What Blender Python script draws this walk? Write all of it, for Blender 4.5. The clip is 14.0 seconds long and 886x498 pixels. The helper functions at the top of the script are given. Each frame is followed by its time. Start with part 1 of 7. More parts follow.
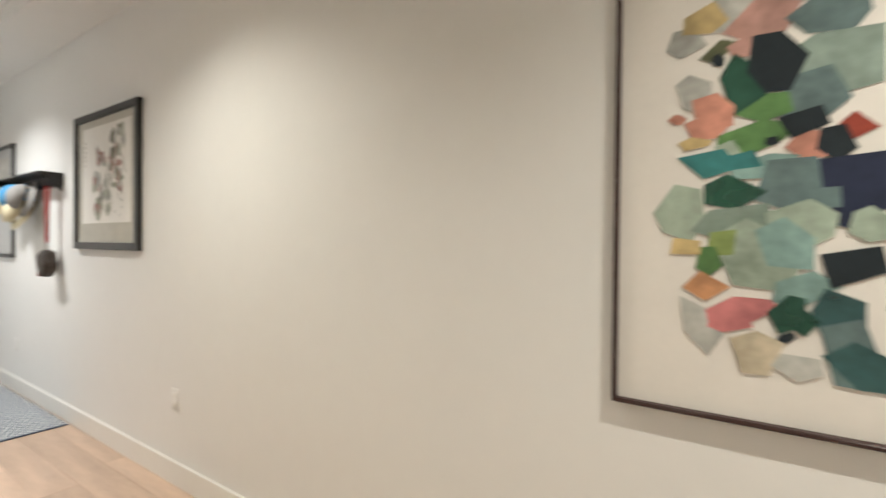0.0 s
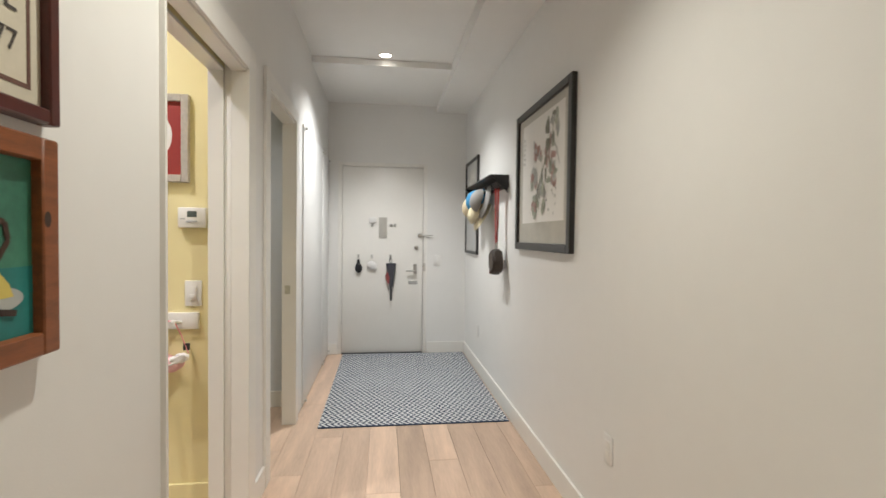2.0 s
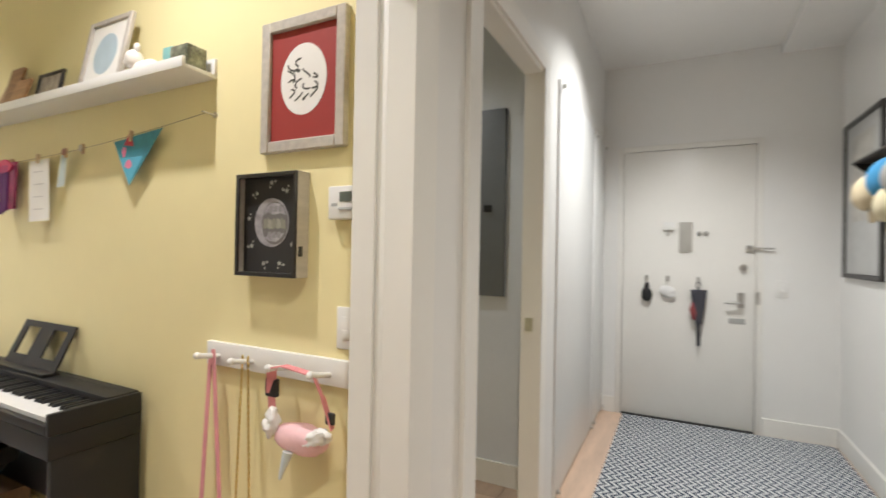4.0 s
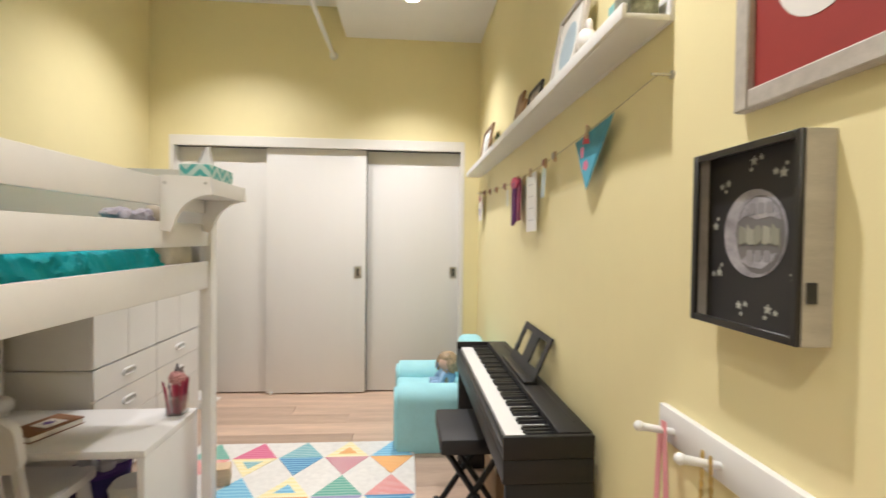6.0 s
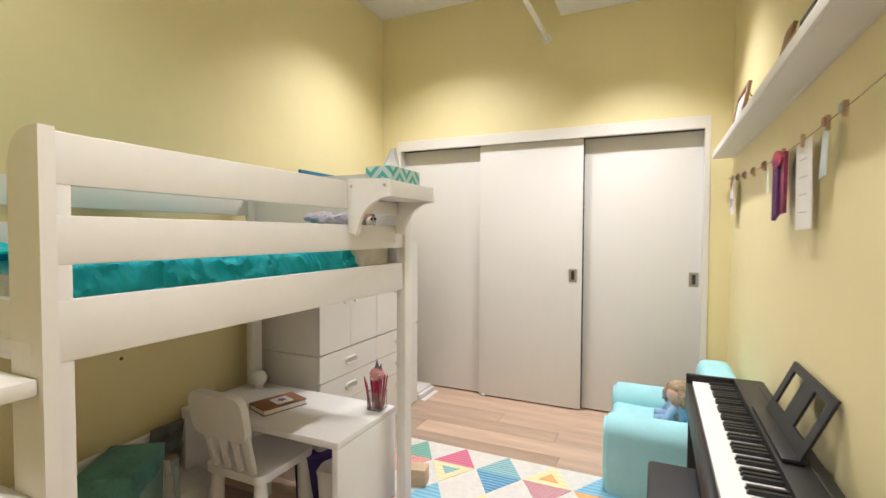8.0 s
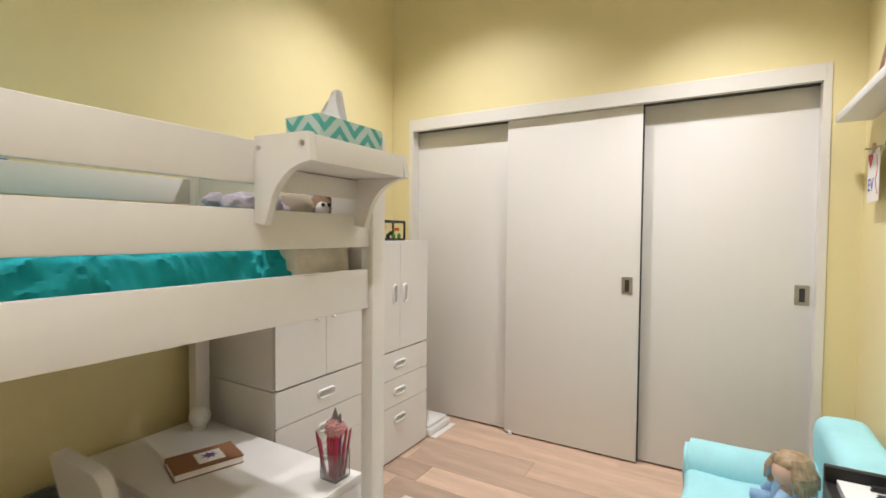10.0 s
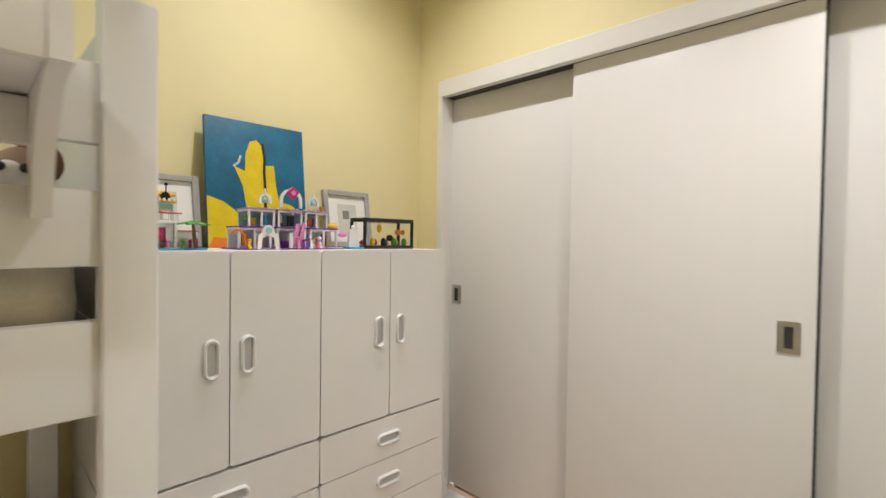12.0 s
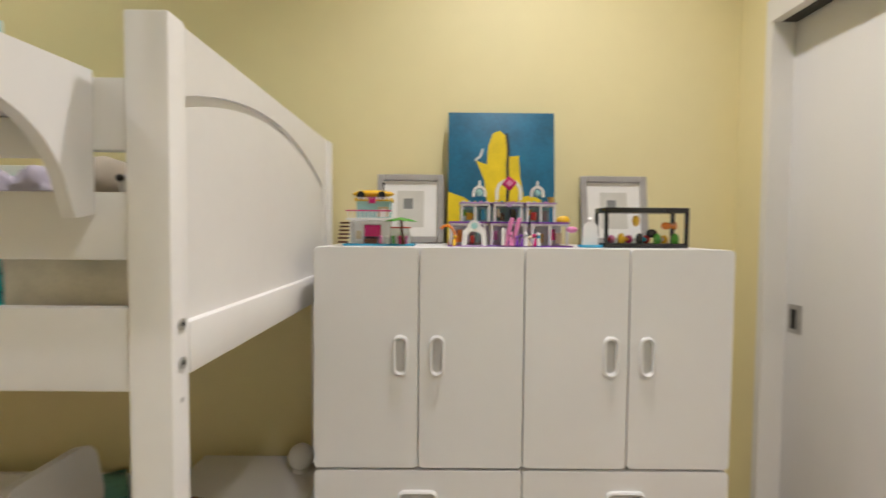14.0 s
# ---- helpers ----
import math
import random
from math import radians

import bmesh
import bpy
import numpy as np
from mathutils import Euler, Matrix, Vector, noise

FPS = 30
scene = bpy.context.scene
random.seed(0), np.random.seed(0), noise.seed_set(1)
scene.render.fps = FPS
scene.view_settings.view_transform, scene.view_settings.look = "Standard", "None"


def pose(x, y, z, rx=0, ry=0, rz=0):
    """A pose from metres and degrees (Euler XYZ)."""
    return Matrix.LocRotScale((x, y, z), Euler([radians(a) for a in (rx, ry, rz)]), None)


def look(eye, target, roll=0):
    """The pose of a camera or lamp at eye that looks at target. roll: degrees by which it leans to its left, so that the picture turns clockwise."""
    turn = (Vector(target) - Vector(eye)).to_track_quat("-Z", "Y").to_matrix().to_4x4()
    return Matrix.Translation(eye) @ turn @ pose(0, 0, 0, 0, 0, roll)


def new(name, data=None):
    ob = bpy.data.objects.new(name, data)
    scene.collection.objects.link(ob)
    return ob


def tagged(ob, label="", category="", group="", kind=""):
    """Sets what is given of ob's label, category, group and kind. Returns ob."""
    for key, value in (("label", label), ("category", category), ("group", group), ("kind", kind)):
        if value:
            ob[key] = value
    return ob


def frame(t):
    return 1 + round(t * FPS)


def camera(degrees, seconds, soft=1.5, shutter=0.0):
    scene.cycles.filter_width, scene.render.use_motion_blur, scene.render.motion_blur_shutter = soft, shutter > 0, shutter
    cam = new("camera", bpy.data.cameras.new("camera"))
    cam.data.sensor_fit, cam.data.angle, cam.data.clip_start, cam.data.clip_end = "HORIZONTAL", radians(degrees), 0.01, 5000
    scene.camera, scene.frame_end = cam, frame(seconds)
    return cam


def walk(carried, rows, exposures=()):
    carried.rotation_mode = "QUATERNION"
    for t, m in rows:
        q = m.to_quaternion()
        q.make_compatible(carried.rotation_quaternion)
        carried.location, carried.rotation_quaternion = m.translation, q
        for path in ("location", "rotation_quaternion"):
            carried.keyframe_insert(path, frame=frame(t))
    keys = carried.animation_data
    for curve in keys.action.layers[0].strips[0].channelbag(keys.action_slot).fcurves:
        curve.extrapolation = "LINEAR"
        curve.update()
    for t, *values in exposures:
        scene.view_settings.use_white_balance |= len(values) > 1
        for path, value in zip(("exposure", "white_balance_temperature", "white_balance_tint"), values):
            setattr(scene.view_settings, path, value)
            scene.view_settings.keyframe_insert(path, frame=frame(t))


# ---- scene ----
cam = camera(86.8, 14.0, shutter=0.4)
METRES, EYE, TILT, LEAN, TURN = 5.85, 1.28, 0.0, 0.0, 39.1
PATH = [
    (0, (-0.046, 0.074, 1.304), (-1.169, 1.729, 1.284), 0.6),
    (0.5, (-0.216, 0.176, 1.302), (-1.725, 1.489, 1.272), 0.9),
    (1, (-0.373, 0.257, 1.317), (-2.162, 1.152, 1.277), 0.9),
    (1.5, (-0.585, 0.366, 1.322), (-2.519, 0.871, 1.27), 0.7),
    (2, (-0.827, 0.418, 1.327), (-2.81, 0.67, 1.273), 0.7),
    (2.2, (-0.928, 0.437, 1.325), (-2.92, 0.611, 1.267), 0.6),
    (4.3, (-2.207, 0.326, 1.263), (-3.852, -0.812, 1.259), 1.1),
    (4.5, (-2.259, 0.268, 1.274), (-3.78, -1.031, 1.251), 1.0),
    (5, (-2.376, 0.13, 1.285), (-3.478, -1.538, 1.252), 1.0),
    (5.5, (-2.458, 0.052, 1.317), (-3.083, -1.848, 1.275), 0.8),
    (6, (-2.549, 0.001, 1.332), (-2.704, -1.993, 1.287), 0.7),
    (6.5, (-2.616, -0.059, 1.332), (-2.384, -2.044, 1.284), 0.7),
    (7, (-2.664, -0.141, 1.343), (-2.159, -2.075, 1.288), 0.5),
    (7.5, (-2.702, -0.235, 1.347), (-2.007, -2.109, 1.287), 0.4),
    (7.7, (-2.715, -0.282, 1.353), (-1.96, -2.134, 1.29), 0.3),
    (9.8, (-2.623, -1.026, 1.328), (-1.607, -2.748, 1.261), 0.7),
    (10, (-2.598, -1.133, 1.328), (-1.58, -2.853, 1.263), 0.5),
    (10.5, (-2.565, -1.392, 1.320), (-1.525, -3.099, 1.254), 0.7),
    (11, (-2.48, -1.68, 1.322), (-1.384, -3.352, 1.259), 0.7),
    (11.5, (-2.399, -1.94, 1.319), (-1.192, -3.535, 1.27), 0.6),
    (12, (-2.372, -2.22, 1.326), (-0.981, -3.657, 1.285), 0.8),
    (12.5, (-2.329, -2.46, 1.322), (-0.735, -3.667, 1.266), 0.7),
    (13, (-2.286, -2.652, 1.329), (-0.499, -3.549, 1.272), 0.7),
    (13.5, (-2.269, -2.755, 1.345), (-0.338, -3.272, 1.272), 0.7),
    (14, (-2.308, -2.826, 1.331), (-0.31, -2.837, 1.254), 0.5),
]
EXPOSURES = [(0.0, 0.34), (0.5, 0.28), (1.0, 0.08), (2.0, 0.0), (4.5, 0.04), (5.5, 0.02), (7.2, 0.16), (9.0, 0.06), (11.5, -0.12), (13.0, -0.22), (14.0, -0.24)]
walk(cam, [(t, look(eye, target, roll)) for t, eye, target, roll in PATH], EXPOSURES)

# ---- plan (metres) ----
W, E, C = -3.16, -0.465, -3.985        # bedroom west, east and closet wall faces
N, L, D = 1.35, -0.195, -6.12          # hall north, south and end wall faces
HALL_Z, ROOM_Z, SOFFIT_Z = 2.84, 3.24, 2.995

# ---- world and lamps ----
world = bpy.data.worlds.new("world")
scene.world = world
world.use_nodes = True
sky = world.node_tree.nodes.new("ShaderNodeTexSky")
sky.sky_type, sky.sun_disc, sky.sun_elevation = "NISHITA", False, radians(30)
world.node_tree.links.new(sky.outputs[0], world.node_tree.nodes["Background"].inputs[0])
world.node_tree.nodes["Background"].inputs[1].default_value = 0.05


def downlight_lamp(x, y, z, watts, colour, size=108, blend=1.0):
    data = bpy.data.lights.new("downlight_lamp", "SPOT")
    data.energy, data.color, data.spot_size, data.spot_blend, data.shadow_soft_size = watts, colour, radians(size), blend, 0.035
    new("downlight_lamp", data).matrix_world = pose(x, y, z)


ROOM_TONE, COOL, WARM = (0.98, 0.945, 0.97), (0.975, 0.98, 0.965), (0.975, 0.95, 0.84)
ROOM_LAMPS = [(-2.57, -1.04, SOFFIT_Z), (-2.57, -3.30, SOFFIT_Z), (-1.25, -1.0, ROOM_Z), (-1.25, -3.18, ROOM_Z)]
HALL_LAMPS = [(-4.83, 0.42, HALL_Z), (-2.10, 0.45, HALL_Z), (0.63, 0.45, HALL_Z)]
for (x, y, z), watts, cone in zip(ROOM_LAMPS, (124, 138, 46, 142), (122, 108, 128, 118)):
    downlight_lamp(x, y, z - 0.03, watts, ROOM_TONE, cone)
# Unseen downlight, assumed and added to brighten the side room.
UNSEEN_SIDE_LAMP = (-3.9, -0.95, HALL_Z)
downlight_lamp(UNSEEN_SIDE_LAMP[0], UNSEEN_SIDE_LAMP[1], HALL_Z - 0.03, 45, COOL)
for (x, y, z), colour, watts in zip(HALL_LAMPS, (COOL, WARM, WARM), (185, 105, 145)):
    downlight_lamp(x, y, z - 0.03, watts, colour, 126)

# ---- materials ----
MATS = {}


def material(name, colour, rough=0.5, metal=0.0, vary=0.05, scale=6.0, bump=0.0, bump_scale=200.0, spread=0.0, glass=0.0, emit=0.0, coat=0.0, dark=None, stretch=None):
    """A paint-like surface: mottling at two scales, fine relief, optional change from object to object."""
    if name in MATS:
        return MATS[name]
    m = bpy.data.materials.new(name)
    m.use_nodes = True
    nt = m.node_tree
    b = nt.nodes["Principled BSDF"]
    b.inputs["Roughness"].default_value, b.inputs["Metallic"].default_value = rough, metal
    b.inputs["Transmission Weight"].default_value, b.inputs["Coat Weight"].default_value = glass, coat
    coord = nt.nodes.new("ShaderNodeTexCoord")
    mapping = nt.nodes.new("ShaderNodeMapping")
    nt.links.new(coord.outputs["Object"], mapping.inputs[0])
    if stretch:
        mapping.inputs["Scale"].default_value = stretch
    broad, fine = nt.nodes.new("ShaderNodeTexNoise"), nt.nodes.new("ShaderNodeTexNoise")
    for n, k in ((broad, scale), (fine, scale * 9)):
        n.inputs["Scale"].default_value, n.inputs["Detail"].default_value = k, 4
        nt.links.new(mapping.outputs[0], n.inputs["Vector"])
    mix = nt.nodes.new("ShaderNodeMix")
    mix.data_type = "RGBA"
    add = nt.nodes.new("ShaderNodeMath")
    add.operation = "MULTIPLY_ADD"
    nt.links.new(fine.outputs[0], add.inputs[0])
    add.inputs[1].default_value = 0.4
    nt.links.new(broad.outputs[0], add.inputs[2])
    ramp = nt.nodes.new("ShaderNodeMapRange")
    ramp.inputs[1].default_value, ramp.inputs[2].default_value = 0.4, 1.0
    nt.links.new(add.outputs[0], ramp.inputs[0])
    nt.links.new(ramp.outputs[0], mix.inputs[0])
    low = dark or tuple(c * (1 - vary * 2) for c in colour)
    mix.inputs[6].default_value, mix.inputs[7].default_value = (*low, 1), (*[min(1, c * (1 + vary)) for c in colour], 1)
    out = mix.outputs[2]
    if spread:
        info, hsv, value = nt.nodes.new("ShaderNodeObjectInfo"), nt.nodes.new("ShaderNodeHueSaturation"), nt.nodes.new("ShaderNodeMapRange")
        value.inputs[3].default_value, value.inputs[4].default_value = 1 - spread, 1 + spread * 0.6
        nt.links.new(info.outputs["Random"], value.inputs[0])
        nt.links.new(value.outputs[0], hsv.inputs["Value"])
        nt.links.new(out, hsv.inputs["Color"])
        out = hsv.outputs[0]
    nt.links.new(out, b.inputs["Base Color"])
    if bump:
        grain, node = nt.nodes.new("ShaderNodeTexNoise"), nt.nodes.new("ShaderNodeBump")
        grain.inputs["Scale"].default_value = bump_scale
        nt.links.new(mapping.outputs[0], grain.inputs["Vector"])
        nt.links.new(grain.outputs[0], node.inputs["Height"])
        node.inputs["Strength"].default_value, node.inputs["Distance"].default_value = bump, 0.002
        nt.links.new(node.outputs[0], b.inputs["Normal"])
    if emit:
        b.inputs["Emission Color"].default_value, b.inputs["Emission Strength"].default_value = (*colour, 1), emit
    MATS[name] = m
    return m


M_WHITE_WALL = material("white wall paint", (0.76, 0.75, 0.73), 0.55, vary=0.015, scale=1.5, bump=0.12, bump_scale=180)
M_YELLOW = material("yellow wall paint", (0.81, 0.718, 0.405), 0.55, vary=0.02, scale=1.5, bump=0.12, bump_scale=180)
M_CEILING = material("ceiling paint", (0.80, 0.79, 0.77), 0.7, vary=0.015, scale=1.2, bump=0.1, bump_scale=150)
M_TRIM = material("white trim enamel", (0.78, 0.76, 0.72), 0.32, vary=0.015, scale=3, bump=0.04, bump_scale=60)
M_OAK = material("pale oak plank", (0.62, 0.45, 0.335), 0.42, vary=0.15, scale=1.3, bump=0.12, bump_scale=40, spread=0.30, stretch=(1, 9, 9))
M_SUBFLOOR = material("dark floor joint", (0.24, 0.16, 0.10), 0.8)
M_LAMINATE = material("white laminate", (0.76, 0.75, 0.73), 0.38, vary=0.012, scale=3, bump=0.02, bump_scale=90)
M_BEDPAINT = material("white painted wood", (0.78, 0.76, 0.73), 0.4, vary=0.02, scale=4, bump=0.06, bump_scale=70, stretch=(1, 1, 1))
M_CLOSET = material("closet door woodgrain laminate", (0.77, 0.755, 0.73), 0.45, vary=0.006, scale=2.0, bump=0.05, bump_scale=120, stretch=(10, 10, 1))
M_STEEL = material("brushed steel", (0.55, 0.54, 0.52), 0.3, metal=1.0, vary=0.06, scale=20)
# Near-black for dark fittings, and for shade put into gaps as colour.
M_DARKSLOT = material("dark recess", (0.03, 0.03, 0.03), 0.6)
M_BLACK = material("black satin plastic", (0.007, 0.007, 0.008), 0.46, vary=0.1, scale=10, bump=0.05, bump_scale=400)
M_BLACKMATT = material("black matt vinyl", (0.02, 0.02, 0.021), 0.55, vary=0.1, scale=10, bump=0.2, bump_scale=300)
M_KEYWHITE = material("white piano keys", (0.84, 0.84, 0.84), 0.25, vary=0.01)
M_TURQ = material("turquoise cotton quilt", (0.025, 0.70, 0.77), 0.75, vary=0.10, scale=9, bump=0.4, bump_scale=60)
M_MINT = material("mint slipcover cotton", (0.36, 0.70, 0.76), 0.85, vary=0.05, scale=7, bump=0.35, bump_scale=250)
M_LAMP = material("lamp diffuser", (1.0, 0.93, 0.8), 0.5, emit=14.0)

# ---- builders ----
ORIGIN = {}


def box(bm, x0, x1, y0, y1, z0, z1, bevel=0.0, segments=2):
    made = bmesh.ops.create_cube(bm, size=1)["verts"]
    m = Matrix.Translation(((x0 + x1) / 2, (y0 + y1) / 2, (z0 + z1) / 2)) @ Matrix.Diagonal((abs(x1 - x0), abs(y1 - y0), abs(z1 - z0), 1))
    bmesh.ops.transform(bm, matrix=m, verts=made)
    if bevel:
        edges = list({e for v in made for e in v.link_edges})
        bmesh.ops.bevel(bm, geom=edges, offset=bevel, segments=segments, affect="EDGES", profile=0.5)
    return bm


def boxes(*specs, bevel=0.0):
    bm = bmesh.new()
    for s in specs:
        box(bm, *s, bevel=bevel)
    return bm


def rod(bm, p, q, r0, r1=None, n=12, caps=True):
    """A round bar from p to q."""
    p, q = Vector(p), Vector(q)
    made = bmesh.ops.create_cone(bm, cap_ends=caps, segments=n, radius1=r0, radius2=r0 if r1 is None else r1, depth=(q - p).length)["verts"]
    turn = (q - p).to_track_quat("Z", "Y").to_matrix().to_4x4()
    bmesh.ops.transform(bm, matrix=Matrix.Translation((p + q) / 2) @ turn, verts=made)
    return bm


def ball(bm, c, rx, ry=None, rz=None, u=16, v=10):
    made = bmesh.ops.create_uvsphere(bm, u_segments=u, v_segments=v, radius=1)["verts"]
    bmesh.ops.transform(bm, matrix=Matrix.Translation(c) @ Matrix.Diagonal((rx, ry or rx, rz or rx, 1)), verts=made)
    return bm


def slab(bm, outline, axis, a, b):
    """A flat outline, as pairs of the two other axes, given thickness along axis from a to b."""
    def place(u, v, w):
        return {"x": (w, u, v), "y": (u, w, v), "z": (u, v, w)}[axis]
    lo = [bm.verts.new(place(u, v, a)) for u, v in outline]
    hi = [bm.verts.new(place(u, v, b)) for u, v in outline]
    n = len(outline)
    faces = [bm.faces.new(lo), bm.faces.new(hi)] + [bm.faces.new((lo[k], lo[(k + 1) % n], hi[(k + 1) % n], hi[k])) for k in range(n)]
    bmesh.ops.recalc_face_normals(bm, faces=faces)
    return bm


def arc(cx, cy, rx, ry, a0, a1, n=8):
    return [(cx + rx * math.cos(radians(a0 + (a1 - a0) * k / n)), cy + ry * math.sin(radians(a0 + (a1 - a0) * k / n))) for k in range(n + 1)]


def round_rect(x0, x1, y0, y1, r, n=5):
    return arc(x1 - r, y1 - r, r, r, 0, 90, n) + arc(x0 + r, y1 - r, r, r, 90, 180, n) + arc(x0 + r, y0 + r, r, r, 180, 270, n) + arc(x1 - r, y0 + r, r, r, 270, 360, n)


def sweep(bm, points, r, n=8):
    """A round cord through points."""
    for p, q in zip(points, points[1:]):
        rod(bm, p, q, r, n=n)
    for p in points[1:-1]:
        ball(bm, p, r, u=n, v=6)
    return bm


def mesh_of(name, bm, mat, origin=(0, 0, 0), smooth=False):
    data = bpy.data.meshes.new(name)
    bmesh.ops.translate(bm, vec=-Vector(origin), verts=bm.verts)
    if smooth:
        for f in bm.faces:
            f.smooth = True
    bm.to_mesh(data)
    bm.free()
    for m in mat if isinstance(mat, (list, tuple)) else [mat]:
        data.materials.append(m)
    if smooth:
        data.set_sharp_from_angle(angle=radians(38))
    return data


def thing(name, label, category, at=(0, 0, 0), group="", kind=""):
    ob = new(name)
    ob.location, ob.empty_display_size = at, 0.05
    ORIGIN[ob] = Vector(at)
    return tagged(ob, label, category, group, kind)


def part(name, bm, mat, parent, label="", smooth=True):
    origin = ORIGIN[parent]
    ob = new(name, mesh_of(name, bm, mat, origin, smooth))
    ob.parent = parent
    ORIGIN[ob] = origin
    return tagged(ob, label)


def solid(name, bm, mat, label, category, at=None, group="", kind="", smooth=True):
    """A thing that is one mesh."""
    at = at or (0, 0, 0)
    ob = new(name, mesh_of(name, bm, mat, at, smooth))
    ob.location = at
    ORIGIN[ob] = Vector(at)
    return tagged(ob, label, category, group, kind)


def setting(name, bm, mat, label, category, smooth=False):
    return solid(name, bm, mat, label, category, kind="structure", smooth=smooth)


# ---- structure ----
OPEN_A, OPEN_B, OPEN_H = -3.03, -2.21, 2.06       # bedroom doorway
SIDE_A, SIDE_B, SIDE_H = -4.18, -3.41, 2.10       # second doorway
EAST = 2.6
floor = setting("floor", boxes((D - 0.2, EAST, C - 0.75, N + 0.2, -0.2, -0.012)), M_SUBFLOOR, "pale oak plank floor of hall and bedroom", "floor")
setting("wall_north", boxes((D - 0.13, EAST, N, N + 0.12, 0, HALL_Z + 0.1)), M_WHITE_WALL, "long plain white painted hall wall", "wall")
DOOR_Y0, DOOR_Y1, DOOR_Z = -0.035, 0.86, 2.09
setting("wall_west", boxes((D - 0.12, D, L - 0.06, DOOR_Y0 - 0.045, 0, HALL_Z + 0.1), (D - 0.12, D, DOOR_Y1 + 0.045, N, 0, HALL_Z + 0.1), (D - 0.12, D, DOOR_Y0 - 0.045, DOOR_Y1 + 0.045, DOOR_Z + 0.045, HALL_Z + 0.1)),
        M_WHITE_WALL, "white hall end wall with the entrance door", "wall")
setting("wall_east", boxes((EAST, EAST + 0.12, L - 0.06, N + 0.12, 0, HALL_Z + 0.1)), M_WHITE_WALL, "plain white wall closing the hall", "wall")
setting("wall_hall_south", boxes((D, SIDE_A, L - 0.06, L, 0, HALL_Z + 0.1), (SIDE_B, OPEN_A, L - 0.06, L, 0, HALL_Z + 0.1), (OPEN_B, EAST, L - 0.06, L, 0, HALL_Z + 0.1),
        (SIDE_A, SIDE_B, L - 0.06, L, SIDE_H, HALL_Z + 0.1), (OPEN_A, OPEN_B, L - 0.06, L, OPEN_H, HALL_Z + 0.1)), M_WHITE_WALL, "white hall wall with two doorways", "wall")
setting("wall_room_north", boxes((W, OPEN_A, L - 0.155, L - 0.095, 0, ROOM_Z + 0.1), (OPEN_B, E, L - 0.155, L - 0.095, 0, ROOM_Z + 0.1), (OPEN_A, OPEN_B, L - 0.155, L - 0.095, OPEN_H, ROOM_Z + 0.1),
        (W, E, L - 0.093, L - 0.06, HALL_Z + 0.1, ROOM_Z + 0.1)), M_YELLOW, "yellow bedroom wall round the sliding door", "wall")
setting("wall_room_west", boxes((W - 0.12, W, C - 0.72, L - 0.06, 0, ROOM_Z + 0.1)), M_YELLOW, "yellow painted bedroom wall behind the piano", "wall")
setting("wall_room_east", boxes((E, E + 0.12, C - 0.72, L - 0.06, 0, ROOM_Z + 0.1)), M_YELLOW, "yellow painted bedroom wall behind the loft bed", "wall")
CL_A, CL_B, CL_H = -3.012, -0.642, 2.072
setting("wall_closet", boxes((W, CL_A, C - 0.1, C, 0, ROOM_Z + 0.1), (CL_B, E, C - 0.1, C, 0, ROOM_Z + 0.1), (CL_A, CL_B, C - 0.1, C, CL_H, ROOM_Z + 0.1)), M_YELLOW, "yellow wall above and beside the closet doors", "wall")
setting("wall_closet_back", boxes((W, E, C - 0.72, C - 0.62, 0, ROOM_Z + 0.1)), M_WHITE_WALL, "white back wall inside the closet", "wall")
setting("ceiling_hall", boxes((D - 0.12, EAST + 0.12, L - 0.06, N, HALL_Z, HALL_Z + 0.1)), M_CEILING, "white hall ceiling", "ceiling")
setting("ceiling_beam", boxes((D, EAST, 1.0, N, 2.72, HALL_Z - 0.002)), M_CEILING, "boxed white beam along the hall wall", "beam")
setting("ceiling_soffit_hall", boxes((D, -4.93, L, 1.0, 2.785, HALL_Z - 0.002)), M_CEILING, "lowered white ceiling before the entrance door", "ceiling")
setting("ceiling_room", boxes((W, E, C - 0.1, L - 0.06, ROOM_Z, ROOM_Z + 0.1)), M_CEILING, "high white bedroom ceiling", "ceiling")
setting("ceiling_soffit_room", boxes((W, -2.03, C, L - 0.155, SOFFIT_Z, ROOM_Z - 0.002)), M_CEILING, "lowered white ceiling box over the piano side", "ceiling")
# side room behind the second doorway
SX, SY = -4.54, -1.7
setting("wall_side_room", boxes((SX - 0.1, SX, SY, L - 0.06, 0, HALL_Z), (SX - 0.1, W - 0.12, SY - 0.1, SY, 0, HALL_Z), (SX, W - 0.12, SY, L - 0.06, HALL_Z, HALL_Z + 0.1)), material("grey blue wall paint", (0.66, 0.68, 0.72), 0.6, vary=0.02), "grey walls of the side room, lit by an added lamp", "wall")

# baseboards
BB = 0.125
setting("baseboard_north", boxes((D, EAST, N - 0.014, N, 0, BB), bevel=0.003), M_TRIM, "white baseboard", "baseboard")
setting("baseboard_west", boxes((D, D + 0.014, DOOR_Y1 + 0.05, N - 0.014, 0, BB), (D, D + 0.014, L, DOOR_Y0 - 0.05, 0, BB), bevel=0.003), M_TRIM, "white baseboard", "baseboard")
setting("baseboard_south", boxes((SIDE_B + 0.09, OPEN_A - 0.1, L, L + 0.014, 0, BB), (OPEN_B + 0.1, EAST, L, L + 0.014, 0, BB), bevel=0.003), M_TRIM, "white baseboard", "baseboard")
setting("baseboard_room", boxes((W, W + 0.014, C, L - 0.155, 0, 0.14), (E - 0.014, E, C, L - 0.155, 0, 0.14), bevel=0.003), M_YELLOW, "baseboard painted yellow like the wall", "baseboard")
